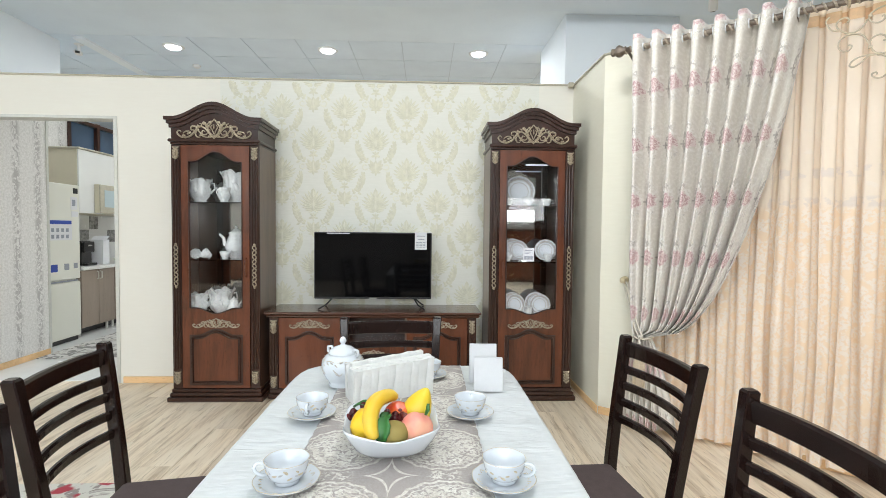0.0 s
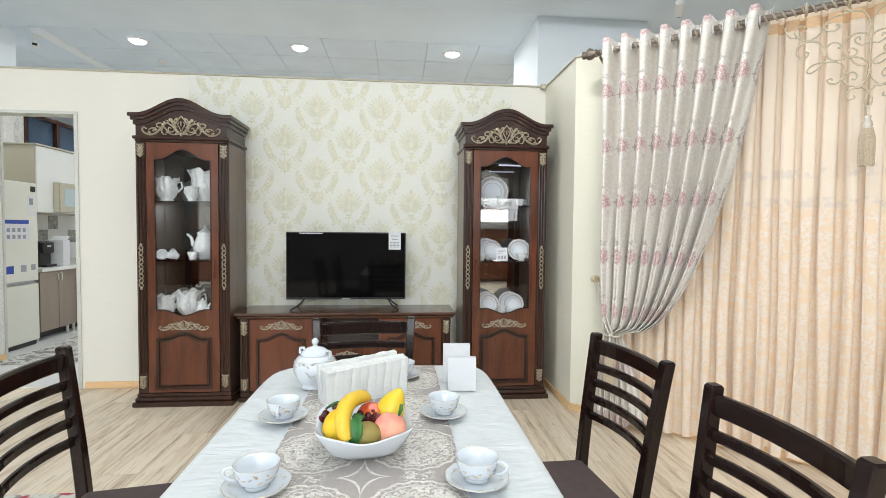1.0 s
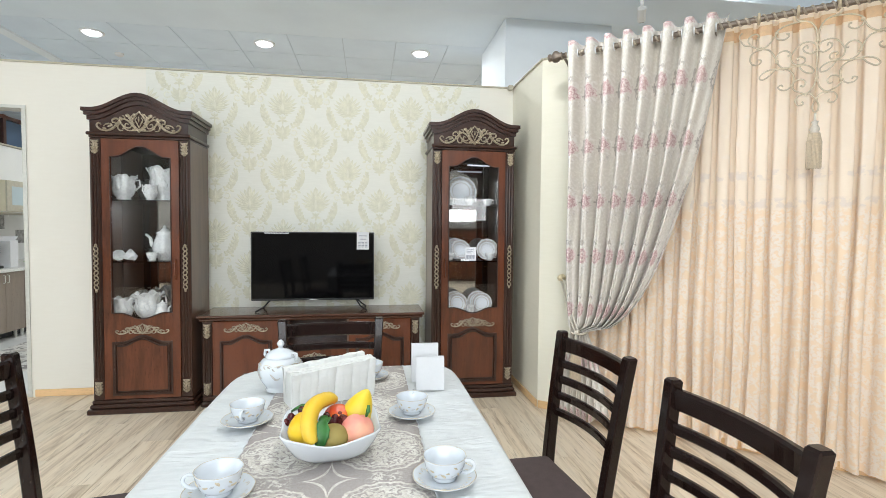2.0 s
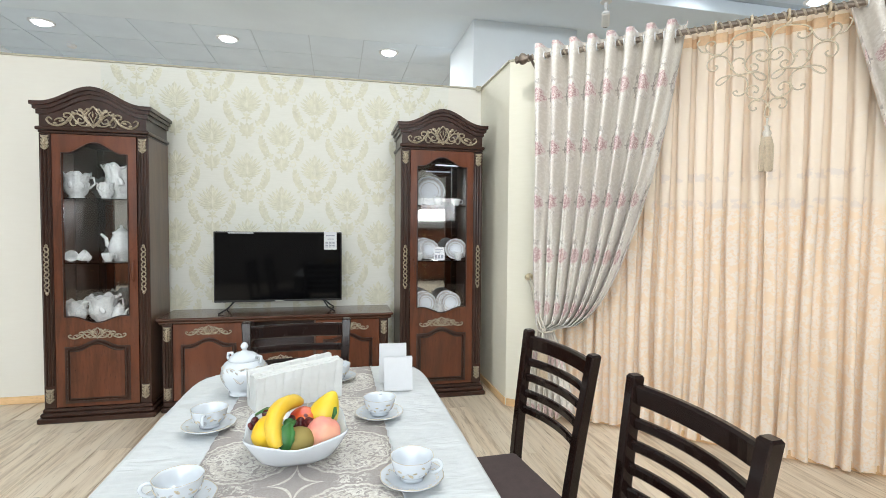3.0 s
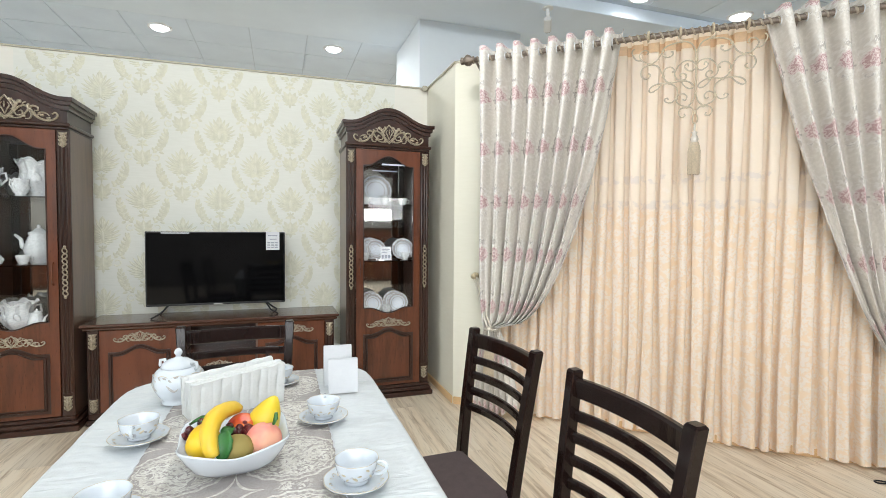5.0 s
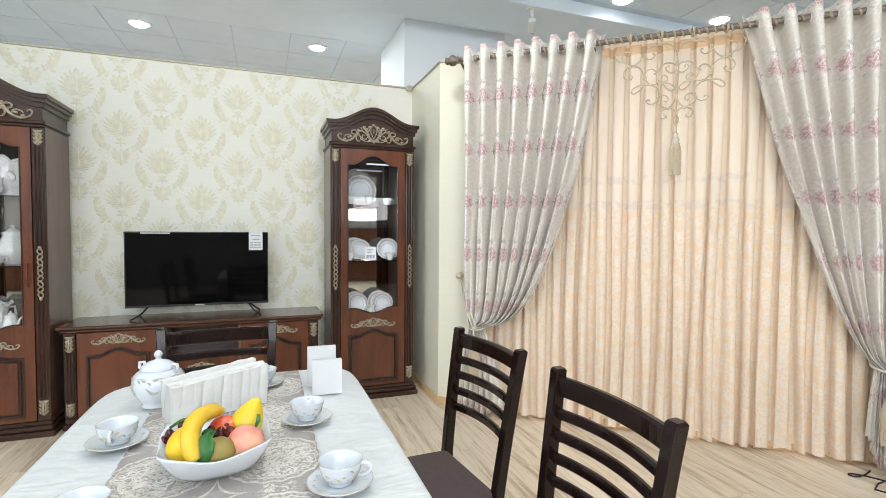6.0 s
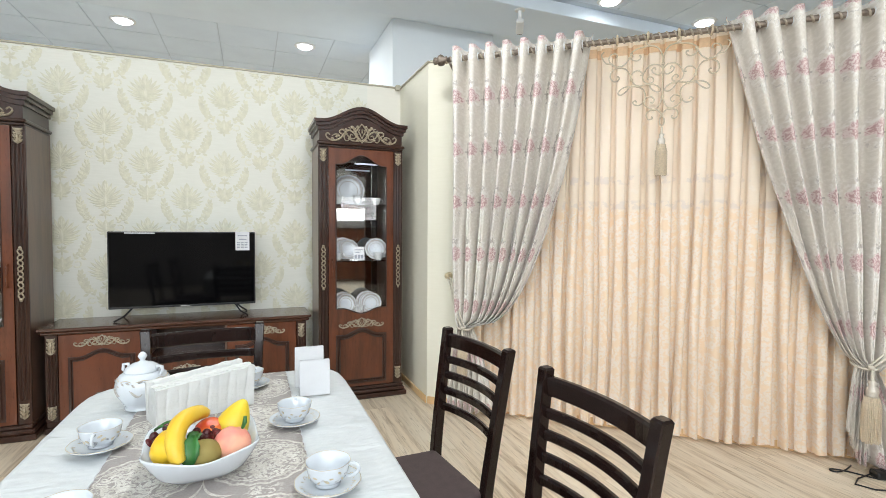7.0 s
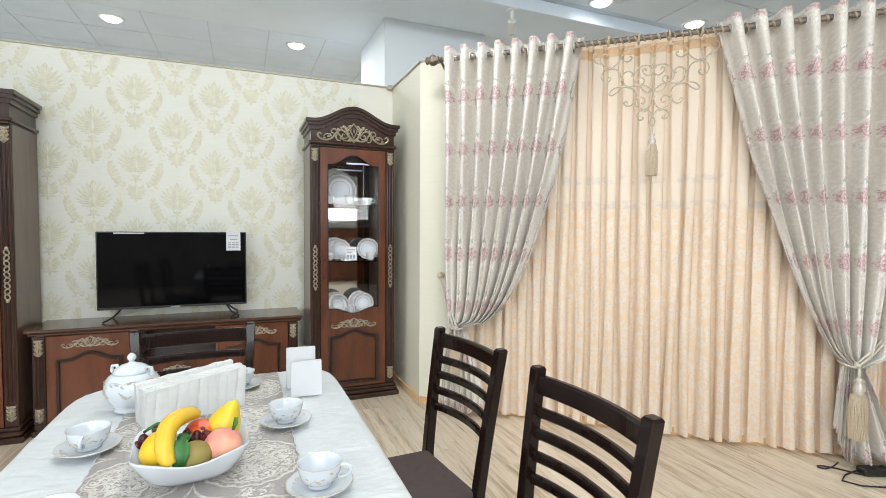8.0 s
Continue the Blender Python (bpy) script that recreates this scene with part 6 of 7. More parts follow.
def tassel(parent, x, y, z, length):
    """A cord tassel that hangs from (x, y, z)."""
    s = length / 0.30
    tie = part("tassel", tube(bmesh.new(), [(x, y, z), (x, y, z - 0.05 * s), (x, y, z - 0.09 * s)], 0.006 * s, 8), M_ROPE, parent, "cream cord tassel", True)
    head = lathe(bmesh.new(), [(0.006 * s, 0.0), (0.017 * s, -0.008 * s), (0.012 * s, -0.022 * s), (0.020 * s, -0.036 * s), (0.024 * s, -0.05 * s), (0.019 * s, -0.062 * s), (0.026 * s, -0.07 * s)], 18, (x, y, z - 0.04 * s))
    part("tassel_head", head, M_CAP, tie, "", True)
    bm = bmesh.new()
    n = 34
    rng = random.Random(int(x * 100))
    for i in range(n):
        a = 2 * math.pi * i / n
        r0, r1 = 0.022 * s, (0.030 + rng.uniform(-0.002, 0.003)) * s
        tube(bm, [(x + r0 * math.cos(a), y + r0 * math.sin(a), z - 0.108 * s), (x + r1 * math.cos(a), y + r1 * math.sin(a), z - 0.16 * s),
                  (x + r1 * math.cos(a), y + r1 * math.sin(a), z - (0.295 + rng.uniform(0, 0.008)) * s)], 0.0032 * s, 4)
    part("fringe", bm, M_TASSEL, tie, "hanging beige yarn fringe")


ornament()


def tieback(u_hook, z_hook, u_knot, z_knot, long_tassel, label):
    c = thing("curtain_tieback", DIAG_POSE, label, "tieback", "curtain tiebacks")
    bm = lathe(bmesh.new(), [(0.024, 0.0), (0.026, 0.006), (0.014, 0.012), (0.011, 0.03), (0.020, 0.042), (0.022, 0.05), (0.008, 0.06)], 18, (u_hook, 0, z_hook), None, Matrix.Rotation(radians(90), 4, "X"))
    part("hook", bm, M_HOOK, c, "pale gilt wall hook", True)
    for d in (-0.012, 0.012):
        pts = []
        for t in span(0, 1, 14):
            e = t * t * (3 - 2 * t)
            pts.append((u_hook + (u_knot - u_hook) * t + d, -(0.045 + (0.235 - 0.045) * e), z_hook + (z_knot - z_hook) * (t ** 1.3) - 0.03 * math.sin(math.pi * t)))
        part("cord", tube(bmesh.new(), pts, 0.006, 7), M_ROPE, c, "", True)
    ring = [(u_knot + 0.056 * math.cos(a), -ROD_OFF - 0.005 + 0.068 * math.sin(a), z_knot + 0.012 * math.sin(a)) for a in span(0, 2 * math.pi, 26)[:-1]]
    part("loop", tube(bmesh.new(), ring, 0.0065, 7, closed=True), M_ROPE, c, "", True)
    blob_bm = blob(bmesh.new(), (u_knot, -0.245, z_knot), (0.016, 0.013, 0.014), None, 12)
    part("knot", blob_bm, M_ROPE, c, "", True)
    if long_tassel:
        tassel(c, u_knot, -0.262, z_knot - 0.01, long_tassel)


tieback(0.172, 0.962, 0.35, 0.635, 0.31, "cream cord tieback with tassel looped from a gilt wall hook")
tieback(2.95, 0.93, 2.575, 0.585, 0.375, "cream cord tieback with a long heavy tassel")

# ---- china in the cabinets ----
BOTTOM, MIDDLE, UPPER = 0.619, 1.054, 1.484


def china(name, x, y, z, label, category, turn=0.0, group="china in the cabinets"):
    return thing(name, pose(x, CAB_Y + y, z, 0, 0, turn), label, category, group)


def tureen(x, y, z, s=1.0, turn=0.0):
    c = china("tureen", x, y, z, "ornate white porcelain tureen with scalloped rim", "tureen", turn)
    fl = lambda a, k: 1 + 0.06 * math.cos(6 * a + 2.2 * k) * min(1, 0.35 + k) + 0.035 * math.sin(15 * a - 4 * k) * k
    prof = [(0.04, 0), (0.044, 0.004), (0.036, 0.014), (0.055, 0.035), (0.066, 0.07), (0.060, 0.10), (0.066, 0.125), (0.074, 0.142), (0.070, 0.142), (0.056, 0.105), (0.03, 0.06)]
    bm = lathe(bmesh.new(), [(r * s, q * s) for r, q in prof], 60, wobble=fl)
    crown = lambda a: 0.008 * math.cos(5 * a + 0.6) + 0.005 * math.cos(11 * a)
    for v in bm.verts:
        a, k = math.atan2(v.co.y, v.co.x), v.co.z / (0.142 * s)
        v.co.z += s * crown(a) * max(0.0, k) ** 4
        swell = 1 + 0.05 * math.cos(9 * a + 7 * k) * math.sin(math.pi * min(1.0, k))
        v.co.x *= swell
        v.co.y *= swell
    for k in range(7):
        a = 2 * math.pi * k / 7
        blob(bm, (0.064 * s * math.cos(a), 0.064 * s * math.sin(a), 0.075 * s), (0.004 * s, 0.013 * s, 0.020 * s), pose(0, 0, 0, 25, 0, math.degrees(a)), 8)
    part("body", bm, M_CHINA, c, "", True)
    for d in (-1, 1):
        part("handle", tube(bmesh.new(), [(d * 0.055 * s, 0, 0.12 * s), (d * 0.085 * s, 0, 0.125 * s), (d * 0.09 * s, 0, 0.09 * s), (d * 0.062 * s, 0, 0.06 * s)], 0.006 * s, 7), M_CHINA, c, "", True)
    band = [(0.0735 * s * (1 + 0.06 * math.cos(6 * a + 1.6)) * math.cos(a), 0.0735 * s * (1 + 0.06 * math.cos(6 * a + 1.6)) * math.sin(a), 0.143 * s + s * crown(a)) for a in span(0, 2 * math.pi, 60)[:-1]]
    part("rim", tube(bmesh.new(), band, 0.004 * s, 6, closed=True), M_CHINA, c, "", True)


def jug(x, y, z, s=1.0, turn=0.0):
    c = china("coffee_pot", x, y, z, "tall white porcelain coffee pot with spout", "coffee pot", turn)
    fl = lambda a, k: 1 + 0.03 * math.cos(8 * a) * math.sin(math.pi * k)
    prof = [(0.036, 0), (0.040, 0.004), (0.032, 0.015), (0.050, 0.04), (0.055, 0.075), (0.044, 0.12), (0.034, 0.15), (0.038, 0.165), (0.030, 0.172), (0.018, 0.186), (0.007, 0.19), (0.010, 0.2), (0.003, 0.208)]
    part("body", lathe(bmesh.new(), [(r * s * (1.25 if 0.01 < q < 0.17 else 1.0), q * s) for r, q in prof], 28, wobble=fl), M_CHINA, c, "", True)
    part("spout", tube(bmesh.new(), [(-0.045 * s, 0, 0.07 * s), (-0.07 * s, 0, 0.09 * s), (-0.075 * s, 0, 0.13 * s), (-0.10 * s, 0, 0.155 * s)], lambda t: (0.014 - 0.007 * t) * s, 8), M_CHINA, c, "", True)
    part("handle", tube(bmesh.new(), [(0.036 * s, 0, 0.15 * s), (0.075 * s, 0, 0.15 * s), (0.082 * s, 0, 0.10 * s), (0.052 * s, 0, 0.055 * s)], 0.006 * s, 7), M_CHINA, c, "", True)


def small_cup(x, y, z, turn=0.0, tilt=0.0):
    c = china("china_cup", x, y, z, "small white porcelain cup on a glass shelf", "cup", turn)
    tm = pose(0, 0, 0.03 if tilt else 0, tilt)
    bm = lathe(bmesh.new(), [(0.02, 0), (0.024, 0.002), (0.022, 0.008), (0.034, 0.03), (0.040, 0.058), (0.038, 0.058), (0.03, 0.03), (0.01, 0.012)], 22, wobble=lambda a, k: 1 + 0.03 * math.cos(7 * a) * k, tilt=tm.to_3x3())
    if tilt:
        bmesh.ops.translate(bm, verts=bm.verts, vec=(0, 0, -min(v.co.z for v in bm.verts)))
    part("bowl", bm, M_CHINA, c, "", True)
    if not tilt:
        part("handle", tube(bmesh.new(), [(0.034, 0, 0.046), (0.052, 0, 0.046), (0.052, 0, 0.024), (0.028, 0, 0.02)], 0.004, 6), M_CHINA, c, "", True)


def plate(x, y, z, r, lean=72.0, turn=0.0):
    c = china("plate", x, y, z + 0.001, "white porcelain plate with a grey garland, propped upright", "plate", turn)
    prof = [(0.01, 0), (0.55 * r, 0.0), (0.60 * r, 0.006), (0.98 * r, 0.02), (r, 0.023), (0.98 * r, 0.025), (0.60 * r, 0.011), (0.55 * r, 0.006), (0.01, 0.006)]
    m = pose(0, 0, 0, lean).to_3x3()
    bm = lathe(bmesh.new(), prof, 40, wobble=lambda a, k: 1 + 0.012 * math.cos(12 * a), tilt=m)
    low = -min(v.co.z for v in bm.verts)
    bmesh.ops.translate(bm, verts=bm.verts, vec=(0, 0, low))
    part("dish", bm, M_PORCELAIN, c, "", True)
    slope = lambda rad: 0.0118 + (rad - 0.60 * r) / (0.38 * r) * 0.014
    strip = [(0.72 * r, slope(0.72 * r)), (0.80 * r, slope(0.80 * r) + 0.0004), (0.90 * r, slope(0.90 * r)), (0.90 * r, slope(0.90 * r) - 0.001), (0.72 * r, slope(0.72 * r) - 0.001)]
    bm = lathe(bmesh.new(), strip, 40, wobble=lambda a, k: 1 + 0.02 * math.sin(16 * a), tilt=m, caps=False)
    bmesh.ops.translate(bm, verts=bm.verts, vec=(0, 0, low))
    part("patterned_band", bm, M_BAND, c, "grey patterned band", True)
    for rad, zz, th in ((0.80 * r, 0.0190, 0.0042), (0.985 * r, 0.0255, 0.0022), (0.58 * r, 0.009, 0.0028)):
        ring = []
        for a in span(0, 2 * math.pi, 90)[:-1]:
            q = rad * (1 + (0.03 * math.sin(16 * a) if rad == 0.80 * r else 0.012 * math.cos(12 * a)))
            ring.append(m @ Vector((q * math.cos(a), q * math.sin(a), zz)) + Vector((0, 0, low)))
        part("garland", tube(bmesh.new(), ring, th, 5, closed=True), M_GARLAND, c, "thin grey garland")


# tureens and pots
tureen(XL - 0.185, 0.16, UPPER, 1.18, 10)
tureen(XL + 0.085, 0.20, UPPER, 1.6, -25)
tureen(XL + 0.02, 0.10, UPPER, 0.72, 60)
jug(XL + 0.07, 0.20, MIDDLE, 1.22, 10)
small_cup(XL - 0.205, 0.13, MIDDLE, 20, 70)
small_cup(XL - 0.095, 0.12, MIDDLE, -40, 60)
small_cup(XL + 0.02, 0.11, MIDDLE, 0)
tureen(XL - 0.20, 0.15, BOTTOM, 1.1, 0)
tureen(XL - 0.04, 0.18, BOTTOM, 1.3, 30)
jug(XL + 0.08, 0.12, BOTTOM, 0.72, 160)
# plates, sugar bowls and cups
plate(XR - 0.055, 0.23, UPPER, 0.125, 76)
small_cup(XR - 0.155, 0.13, UPPER)
tureen(XR + 0.0, 0.15, UPPER, 0.5)
small_cup(XR + 0.15, 0.16, UPPER)
plate(XR - 0.105, 0.22, MIDDLE, 0.09, 74, 15)
plate(XR - 0.065, 0.20, MIDDLE, 0.085, 70, 15)
small_cup(XR - 0.16, 0.11, MIDDLE)
plate(XR + 0.16, 0.20, MIDDLE, 0.088, 72, -12)
small_cup(XR + 0.16, 0.11, MIDDLE)
plate(XR - 0.10, 0.25, BOTTOM, 0.09, 74, 14)
plate(XR - 0.08, 0.22, BOTTOM, 0.085, 72, 14)
plate(XR + 0.10, 0.25, BOTTOM, 0.09, 74, -14)
plate(XR + 0.125, 0.22, BOTTOM, 0.085, 72, -14)
tureen(XR + 0.01, 0.12, BOTTOM, 0.52, 20)
small_cup(XR - 0.17, 0.10, BOTTOM, 0, 60)
c = china("price_card", XR - 0.005, 0.06, MIDDLE, "white paper price card propped on a shelf", "price card", group="price cards")
part("sheet", boxed(-0.043, 0.043, -0.001, 0.001, 0.0, 0.105, 0, pose(0, 0, 0.0005, -8)), M_PAPER, c)
bm = bmesh.new()
for k in range(3):
    box(bm, -0.03, 0.03 - 0.012 * k, -0.0022, -0.0012, 0.082 - 0.012 * k, 0.087 - 0.012 * k, 0, pose(0, 0, 0.0005, -8))
for i in range(3):
    box(bm, -0.034 + 0.024 * i, -0.016 + 0.024 * i, -0.0022, -0.0012, 0.014, 0.042, 0, pose(0, 0, 0.0005, -8))
part("print", bm, M_INK, c)
# glowing strip under one cabinet's head stands in for a lamp's reflection
c = china("cabinet_lamp", XR + 0.09, 0.16, 1.80, "thin bluish glowing strip standing in for a lamp reflection in the cabinet head", "lamp", group="cabinet lamps")
part("tube", boxed(-0.11, 0.11, -0.008, 0.008, 0.002, 0.012, 0.003), emitter("reflection_glow", (0.75, 0.78, 1.0), 1.6), c)

# ---- furniture against the wall behind, seen in the cabinet mirrors ----
def sideboard(x0, x1, h, label, drawers):
    w = x1 - x0
    t = thing("sideboard", pose((x0 + x1) / 2, -4.24, 0), label, "sideboard")
    part("body", boxed(-w / 2, w / 2, -0.24, 0.20, 0.05, h - 0.03, 0.004), M_DARK, t)
    part("top", boxed(-w / 2 - 0.02, w / 2 + 0.02, -0.25, 0.24, h - 0.029, h, 0.006), M_TOP, t)
    part("plinth", boxed(-w / 2 + 0.02, w / 2 - 0.02, -0.23, 0.17, 0, 0.049), M_DARK, t)
    n = max(2, round(w / 0.55))
    for i in range(n):
        a, b = -w / 2 + w * i / n + 0.01, -w / 2 + w * (i + 1) / n - 0.01
        for j in range(drawers):
            z0, z1 = 0.07 + (h - 0.12) * j / drawers, 0.06 + (h - 0.12) * (j + 1) / drawers
            d = part("drawer" if drawers > 1 else "door", boxed(a, b, 0.201, 0.22, z0, z1, 0.005), M_CHERRY, t)
            part("handle", tube(bmesh.new(), [((a + b) / 2 - 0.05, 0.22, (z0 + z1) / 2), ((a + b) / 2 - 0.045, 0.245, (z0 + z1) / 2), ((a + b) / 2 + 0.045, 0.245, (z0 + z1) / 2), ((a + b) / 2 + 0.05, 0.22, (z0 + z1) / 2)], 0.006), M_BRASS, d, "brass bar handle")


sideboard(1.3, 3.7, 1.35, "long dark cherry chest of drawers with brass handles", 5)
sideboard(-6.4, -4.1, 0.80, "low dark cherry sideboard with closed doors", 1)

# ---- kitchen beyond the doorway ----


def damask_light():
    m, N, L, P = nodes_of("grey_striped_wallpaper")
    tc = N.new("ShaderNodeTexCoord")
    sep = N.new("ShaderNodeSeparateXYZ")
    L.new(tc.outputs["Object"], sep.inputs[0])
    f = math_node(N, L, "ABSOLUTE", math_node(N, L, "SUBTRACT", math_node(N, L, "FRACT", math_node(N, L, "ADD", math_node(N, L, "DIVIDE", math_node(N, L, "ADD", sep.outputs[0], sep.outputs[1]), 0.25), 0.80)), 0.5))
    n = noise_at(N, L, 26, (1, 1, 0.8), 5, distortion=1.4)
    band = math_node(N, L, "MULTIPLY", ramp(N, L, f, 0.24, 0.08), ramp(N, L, n, 0.44, 0.56))
    n2 = noise_at(N, L, 50, (1, 1, 1), 3)
    base = mixed(N, L, ramp(N, L, n2, 0.35, 0.65), (0.64, 0.625, 0.60), (0.78, 0.765, 0.745))
    L.new(mixed(N, L, math_node(N, L, "MULTIPLY", band, 0.85), base, (0.40, 0.385, 0.37)), P.inputs["Base Color"])
    P.inputs["Roughness"].default_value = 0.6
    bump(N, L, P, math_node(N, L, "ADD", n2, n), 0.6, 0.004)
    return m


M_STRIPE = damask_light()
structure("kitchen_wall_west", boxed(-3.90, -3.78, 4.26, 5.06, 0, DOOR_H + 0.25), M_STRIPE, "grey floral striped wallpaper on a kitchen wall", "wall")
structure("kitchen_trim", boxed(-3.80, -3.77, 5.061, 5.085, 0, DOOR_H + 0.25), M_STEEL, "thin grey metal edging of a kitchen wall", "trim")
structure("kitchen_baseboard", boxed(-3.779, -3.765, 4.27, 5.06, 0.002, 0.06, 0.003), M_BASEB, "light wooden baseboard on the kitchen wall", "baseboard")
bm = boxed(-5.09, -4.97, 5.07, 9.0, 0, 2.34)
box(bm, -5.09, -4.97, 5.07, 7.02, 2.34, 2.80)
structure("kitchen_wall_back", bm, M_STRIPE, "pale papered kitchen wall behind the cupboards", "wall")
structure("kitchen_wall_end", boxed(-4.97, -1.9, 8.6, 8.72, 0, 2.28), M_STRIPE, "grey papered kitchen end wall", "wall")


def fridge():
    c = thing("refrigerator", pose(-4.25, 5.46, 0.002), "tall cream refrigerator with advertising stickers, door closed", "refrigerator")
    part("body", boxed(-0.33, 0.26, -0.30, 0.30, 0.03, 1.76, 0.012), M_FRIDGE, c)
    up = part("upper_door", boxed(0.262, 0.305, -0.298, 0.298, 0.70, 1.758, 0.012, seg=2), M_FRIDGE, c)
    part("lower_door", boxed(0.262, 0.305, -0.298, 0.298, 0.05, 0.672, 0.012, seg=2), M_FRIDGE, c)
    part("grip", boxed(0.30, 0.309, -0.25, 0.25, 0.678, 0.694, 0.002), M_INK, c, "dark recessed grip")
    part("base_grille", boxed(0.20, 0.28, -0.28, 0.28, 0.0, 0.045, 0.004), M_BLACK, c)

    def stick(y0, y1, z0, z1, mat, label):
        return part("sticker", boxed(0.3055, 0.3072, y0, y1, z0, z1), mat, up, label)

    s = stick(-0.24, 0.17, 1.14, 1.36, M_PAPER, "white advertising sticker with a blue header")
    bm = bmesh.new()
    for i in range(5):
        for j in range(2):
            box(bm, 0.3074, 0.3084, -0.20 + 0.07 * i, -0.16 + 0.07 * i, 1.16 + 0.07 * j, 1.20 + 0.07 * j)
    part("print", bm, M_INK, s)
    part("header", boxed(0.3074, 0.3084, -0.235, 0.165, 1.315, 1.355), M_BLUE, s, "blue header band")
    stick(-0.26, -0.05, 0.80, 0.88, M_BLUE, "dark blue sticker")
    stick(0.05, 0.12, 0.81, 0.88, M_INK, "grey sticker")
    stick(0.19, 0.25, 0.82, 0.88, M_INK, "grey sticker")
    stick(0.20, 0.27, 1.66, 1.72, M_BLACK, "small black sticker")
    s = stick(0.16, 0.26, 1.48, 1.62, M_PAPER, "white sticker with print")
    part("print", boxed(0.3074, 0.3084, 0.18, 0.23, 1.52, 1.59), M_INK, s)
    stick(0.17, 0.27, 1.40, 1.46, M_PAPER, "white sticker")


fridge()
bag = thing("paper_bag", pose(-4.12, 5.30, 1.762), "crumpled white bag lying on the refrigerator", "bag")
rng = random.Random(5)
bm = blob(bmesh.new(), (0, 0, 0.07), (0.10, 0.12, 0.085), None, 12, lambda v: v * (0.8 + 0.35 * noise.noise(v * 2.5)))
low = min(v.co.z for v in bm.verts)
bmesh.ops.translate(bm, verts=bm.verts, vec=(0, 0, -low))
part("sack", bm, M_PAPER, bag)


def base_unit(y):
    t = thing("base_cabinet", pose(-4.25, y, 0.002), "taupe laminate kitchen base cabinet with closed doors", "cabinet", "kitchen base cabinets")
    part("carcass", boxed(-0.345, 0.255, -0.30, 0.30, 0.10, 0.78, 0.002), M_TAUPE, t)
    for s in (-1, 1):
        d = part("door", boxed(0.257, 0.276, s * 0.002, s * 0.297, 0.105, 0.775, 0.003), M_TAUPE, t)
        part("handle", tube(bmesh.new(), [(0.276, s * 0.03, 0.66), (0.295, s * 0.03, 0.665), (0.295, s * 0.03, 0.745), (0.276, s * 0.03, 0.75)], 0.005), M_STEEL, d, "steel bar handle")
    for s in (-1, 1):
        part("leg", lathe(bmesh.new(), [(0.02, 0), (0.016, 0.01), (0.016, 0.1)], 12, (0.2, s * 0.25, 0)), M_STEEL, t)
    part("toe_kick", boxed(0.12, 0.135, -0.30, 0.30, 0.012, 0.098), M_BLACK, t)


for y in (6.11, 6.72, 7.33, 7.94):
    base_unit(y)
tagged(part("worktop", boxed(-4.95, -3.94, 5.802, 8.58, 0.783, 0.82, 0.004), M_STONE), "pale speckled stone kitchen worktop", "worktop")


def wall_unit(y0, y1, z0, z1, front, label):
    t = thing("wall_cabinet", pose(-4.61, y0, z0), label, "cabinet", "kitchen wall cabinets")
    h, w = z1 - z0, y1 - y0
    part("carcass", boxed(-0.355, 0.335, 0.0, w, 0, h, 0.002), M_CREAM, t)
    part("door", boxed(0.337, 0.355, 0.002, w - 0.002, 0.003, h - 0.003, 0.003), front, t, "flat white door")
    part("top_moulding", boxed(-0.355, 0.37, -0.01, w, h + 0.001, h + 0.022, 0.004), M_TRIM, t)


M_FROST = plain("frosted_pane", (0.45, 0.55, 0.58), 0.3, 0, 0.05, 6, 0.0)
M_GLOSSWHITE = plain("white_laminate", (0.80, 0.81, 0.79), 0.3, 0, 0.02, 5, 0.02)
wall_unit(6.20, 7.00, 1.46, 2.25, M_GLOSSWHITE, "white fronted kitchen wall cabinet with a cream side")
wall_unit(7.002, 7.9, 1.46, 2.25, M_GLOSSWHITE, "white fronted kitchen wall cabinet beside another")
t = thing("glazed_cabinet", pose(-4.252, 6.47, 1.47), "small beige kitchen cabinet with a frosted glass door", "cabinet")
part("carcass", boxed(0.0, 0.06, 0.0, 0.52, 0, 0.37, 0.003), M_CREAM, t)
d = part("door", boxed(0.061, 0.078, 0.002, 0.518, 0.002, 0.368, 0.003), M_TRIM, t)
part("pane", boxed(0.0785, 0.081, 0.08, 0.44, 0.08, 0.30), M_FROST, d, "pale blue frosted pane")
part("handle", tube(bmesh.new(), [(0.078, 0.2, 0.035), (0.095, 0.205, 0.035), (0.095, 0.315, 0.035), (0.078, 0.32, 0.035)], 0.005), M_STEEL, d, "steel bar handle")
splash = structure("backsplash", boxed(-4.968, -4.955, 5.802, 8.58, 0.822, 1.458), M_KTILE, "white tiled backsplash with grey picture tiles", "backsplash")
me = None
for i in range(13):
    for j in range(3):
        if (i + 2 * j) % 3:
            continue
        y, z = 5.9 + 0.2 * i, 0.86 + 0.2 * j
        ob = part("tile", boxed(-4.9545, -4.949, y - 0.094, y + 0.094, z, z + 0.188, 0.002), plain("picture_tile", (0.30, 0.30, 0.29), 0.3, 0, 0.8, 18, 0.0) if me is None else me, splash)
        me = ob.data.materials[0]

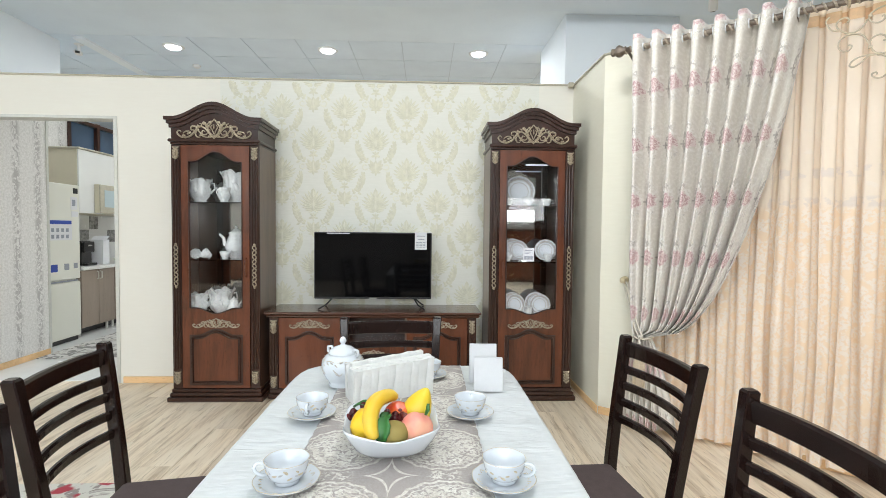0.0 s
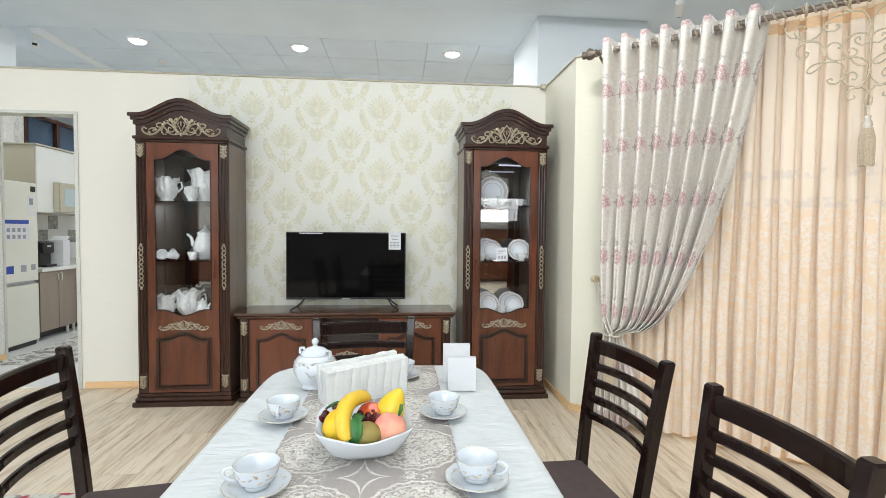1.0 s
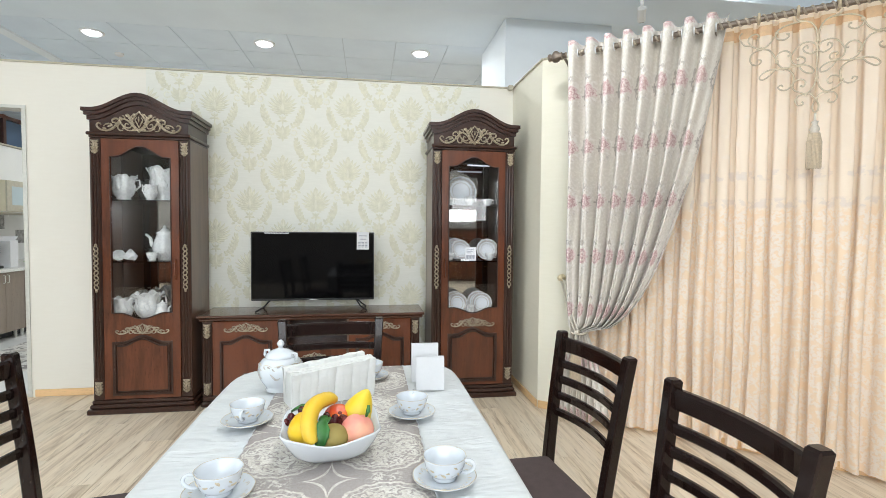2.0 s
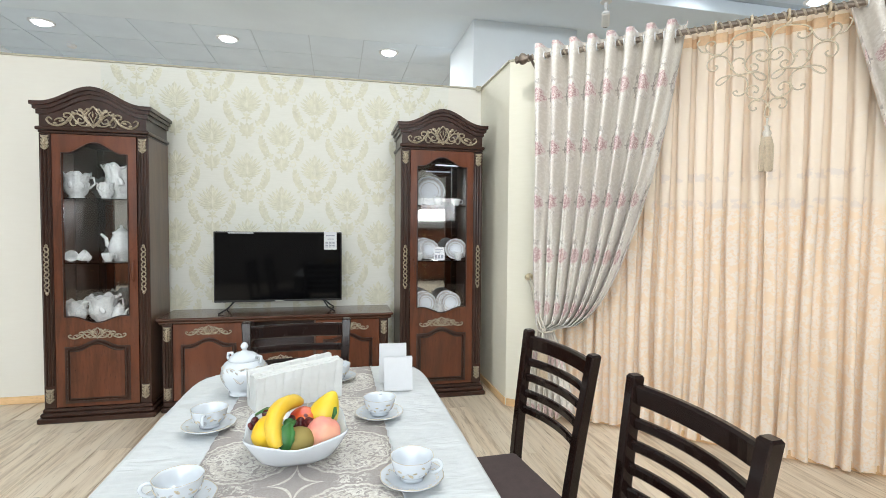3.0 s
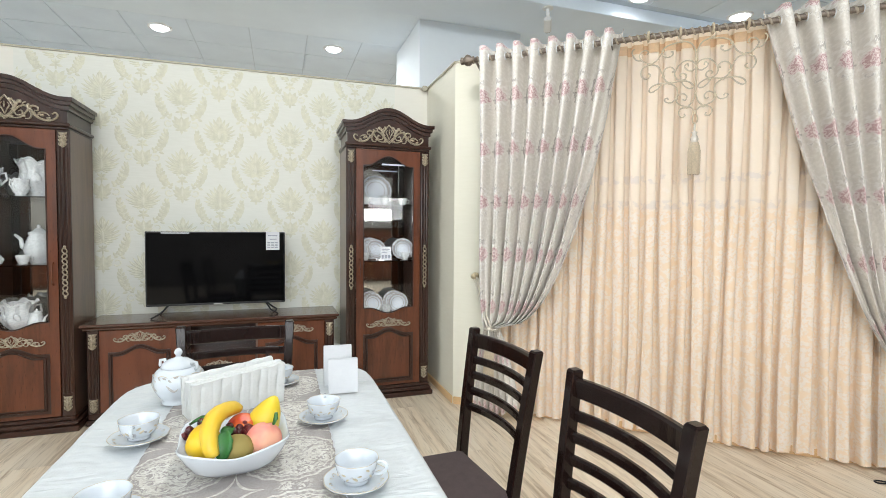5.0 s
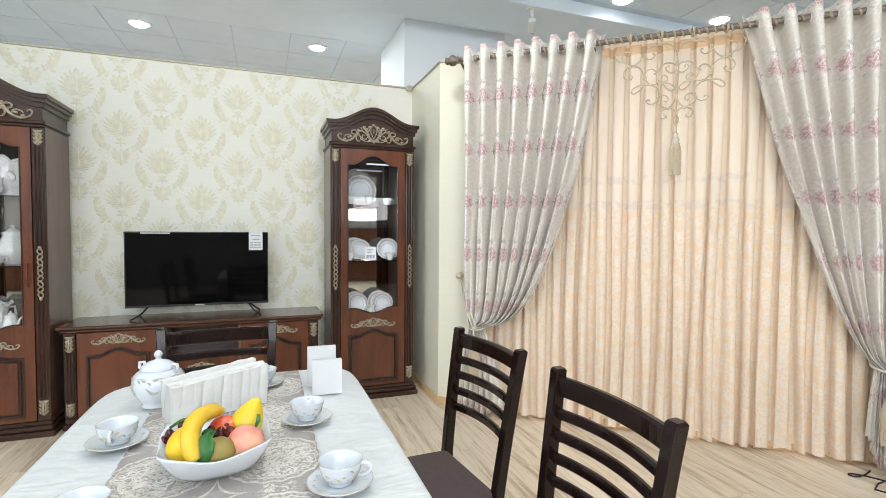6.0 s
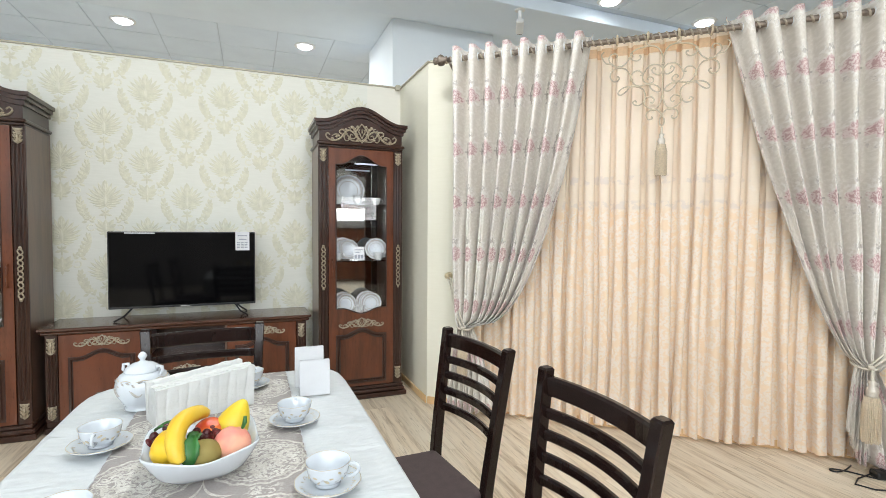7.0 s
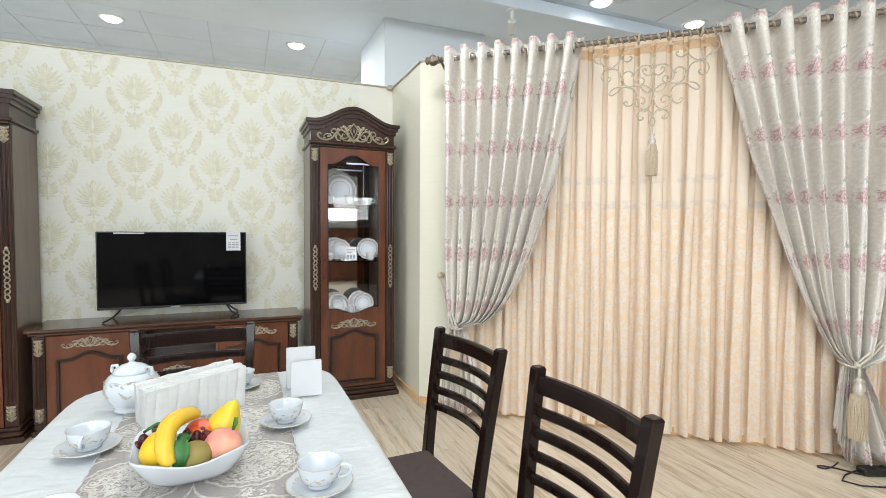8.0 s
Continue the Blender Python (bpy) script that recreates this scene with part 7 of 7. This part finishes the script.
t = thing("coffee_machine", pose(-4.22, 6.12, 0.821), "black coffee machine on the kitchen worktop", "coffee machine")
part("body", boxed(-0.15, 0.10, -0.10, 0.10, 0.0, 0.30, 0.02, seg=2), M_BLACK, t)
part("front", boxed(0.101, 0.14, -0.09, 0.09, 0.16, 0.29, 0.01), M_BLACK, t)
part("tray", boxed(0.101, 0.17, -0.09, 0.09, 0.002, 0.03, 0.006), M_BLACK, t)
part("switch", boxed(0.1405, 0.144, -0.03, 0.03, 0.235, 0.25), M_STEEL, t, "steel switch plate")
t = thing("carton", pose(-4.15, 6.38, 0.821, 0, 0, 8), "white cardboard carton on the kitchen worktop", "carton")
part("box", boxed(-0.09, 0.09, -0.08, 0.08, 0, 0.31, 0.003), M_PAPER, t)
part("flap", boxed(-0.09, 0.09, -0.08, 0.08, 0, 0.004, 0, pose(0, 0.02, 0.315, 28)), M_PAPER, t)
t = thing("fruit_tray", pose(-4.1, 6.85, 0.821), "shallow green dish with dark fruit on the worktop", "dish")
part("dish", lathe(bmesh.new(), [(0.06, 0), (0.10, 0.01), (0.14, 0.04), (0.13, 0.04), (0.05, 0.012)], 20), plain("green_glaze", (0.35, 0.5, 0.2), 0.3), t)
part("fruit", blob(blob(bmesh.new(), (0, 0.03, 0.06), (0.05, 0.05, 0.045)), (0.02, -0.05, 0.06), (0.045, 0.05, 0.045)), M_GRAPE, t, "dark fruit", True)

# clerestory over the kitchen wall
w = structure("window_2", boxed(-5.04, -5.01, 7.02, 8.9, 2.34, 2.84), M_SKYGLASS, "dark high window strip over the kitchen wall", "window")
for y in (7.02, 7.62, 8.25, 8.85):
    part("window_frame", boxed(-5.05, -4.95, y, y + 0.06, 2.342, 2.84, 0.004), M_DARK, w)
for z in (2.345, 2.78):
    part("window_frame", boxed(-5.05, -4.955, 7.081, 8.849, z, z + 0.05, 0.004), M_DARK, w)


# ---- rugs ----
def rug_pattern(name, ground, dark, accent, scale):
    m, N, L, P = nodes_of(name)
    n = noise_at(N, L, scale, (1, 1, 1), 3, distortion=1.5)
    n2 = noise_at(N, L, scale * 0.7, (1, 1, 1), 2)
    fine = noise_at(N, L, 300, (1, 1, 1), 2)
    a = mixed(N, L, ramp(N, L, n, 0.52, 0.58), ground, dark)
    b = mixed(N, L, ramp(N, L, n2, 0.60, 0.64), a, accent)
    L.new(b, P.inputs["Base Color"])
    P.inputs["Roughness"].default_value = 0.95
    bump(N, L, P, fine, 0.6, 0.004)
    return m


ob = part("rug", boxed(-2.05, -1.05, 1.0, 2.50, 0.002, 0.012, 0.004), rug_pattern("rose_rug", (0.66, 0.64, 0.58), (0.30, 0.26, 0.24), (0.42, 0.05, 0.07), 9))
tagged(ob, "cream rug with red roses on the laminate", "rug")
ob = part("rug", boxed(-3.75, -2.75, 4.85, 7.6, 0.003, 0.013, 0.004), rug_pattern("grey_rug", (0.60, 0.59, 0.56), (0.24, 0.23, 0.22), (0.45, 0.42, 0.38), 8))
tagged(ob, "grey and cream patterned rug on the kitchen floor", "rug")

# ---- power strip and cable by the curtain ----
t = thing("power_strip", pose(3.16, 1.50, 0, 0, 0, -25), "black power strip with a trailing cable on the floor", "power strip")
part("case", boxed(-0.11, 0.11, -0.032, 0.032, 0.0, 0.042, 0.012, seg=2), M_BLACK, t)
for k in (-0.05, 0.02):
    part("socket", lathe(bmesh.new(), [(0.022, 0.0425), (0.022, 0.045), (0.017, 0.045), (0.015, 0.043)], 16, (k, 0, 0)), M_BLACK, t)
pts = []
for q in span(0, 1, 30):
    pts.append((-0.10 - 0.17 * math.sin(q * 3.1) - 0.02 * q, -0.02 + 0.16 * q + 0.05 * math.sin(q * 6), 0.005))
part("cable", tube(bmesh.new(), [(-0.108, 0, 0.02)] + pts, 0.004, 6), M_BLACK, t, "", True)
part("cable", tube(bmesh.new(), [(-0.108, 0.01, 0.02), (-0.2, -0.02, 0.005), (-0.26, -0.08, 0.005), (-0.2, -0.13, 0.005), (-0.05, -0.14, 0.005), (0.3, -0.12, 0.005)], 0.004, 6), M_BLACK, t, "", True)

# ---- floor planks ----
PW, PL = 0.192, 1.285
me = bpy.data.meshes.new("plank")
bm = bmesh.new()
x0, x1, y0, y1 = -PW / 2 + 0.0007, PW / 2 - 0.0007, -PL / 2 + 0.0007, PL / 2 - 0.0007
box(bm, x0, x1, y0, y1, -0.0058, 0.0, 0.0012)
bm.to_mesh(me)
bm.free()
me.materials.append(M_FLOOR)
for i in range(-18, 20):
    for j in range(0, 4):
        x, y = (i + 0.5) * PW, 0.15 + (j + ((i * 0.382) % 1.0)) * PL - 0.6
        if y + PL / 2 > WALL_Y + 0.05 + PL * 0.6 or (x < -1.0 and y < 0.0):
            continue
        if x > SIDE_X + 0.3 and y > CORNER_Y:
            continue
        plank = new("plank", me)
        plank.parent = floor
        plank.location = (x, y, 0)
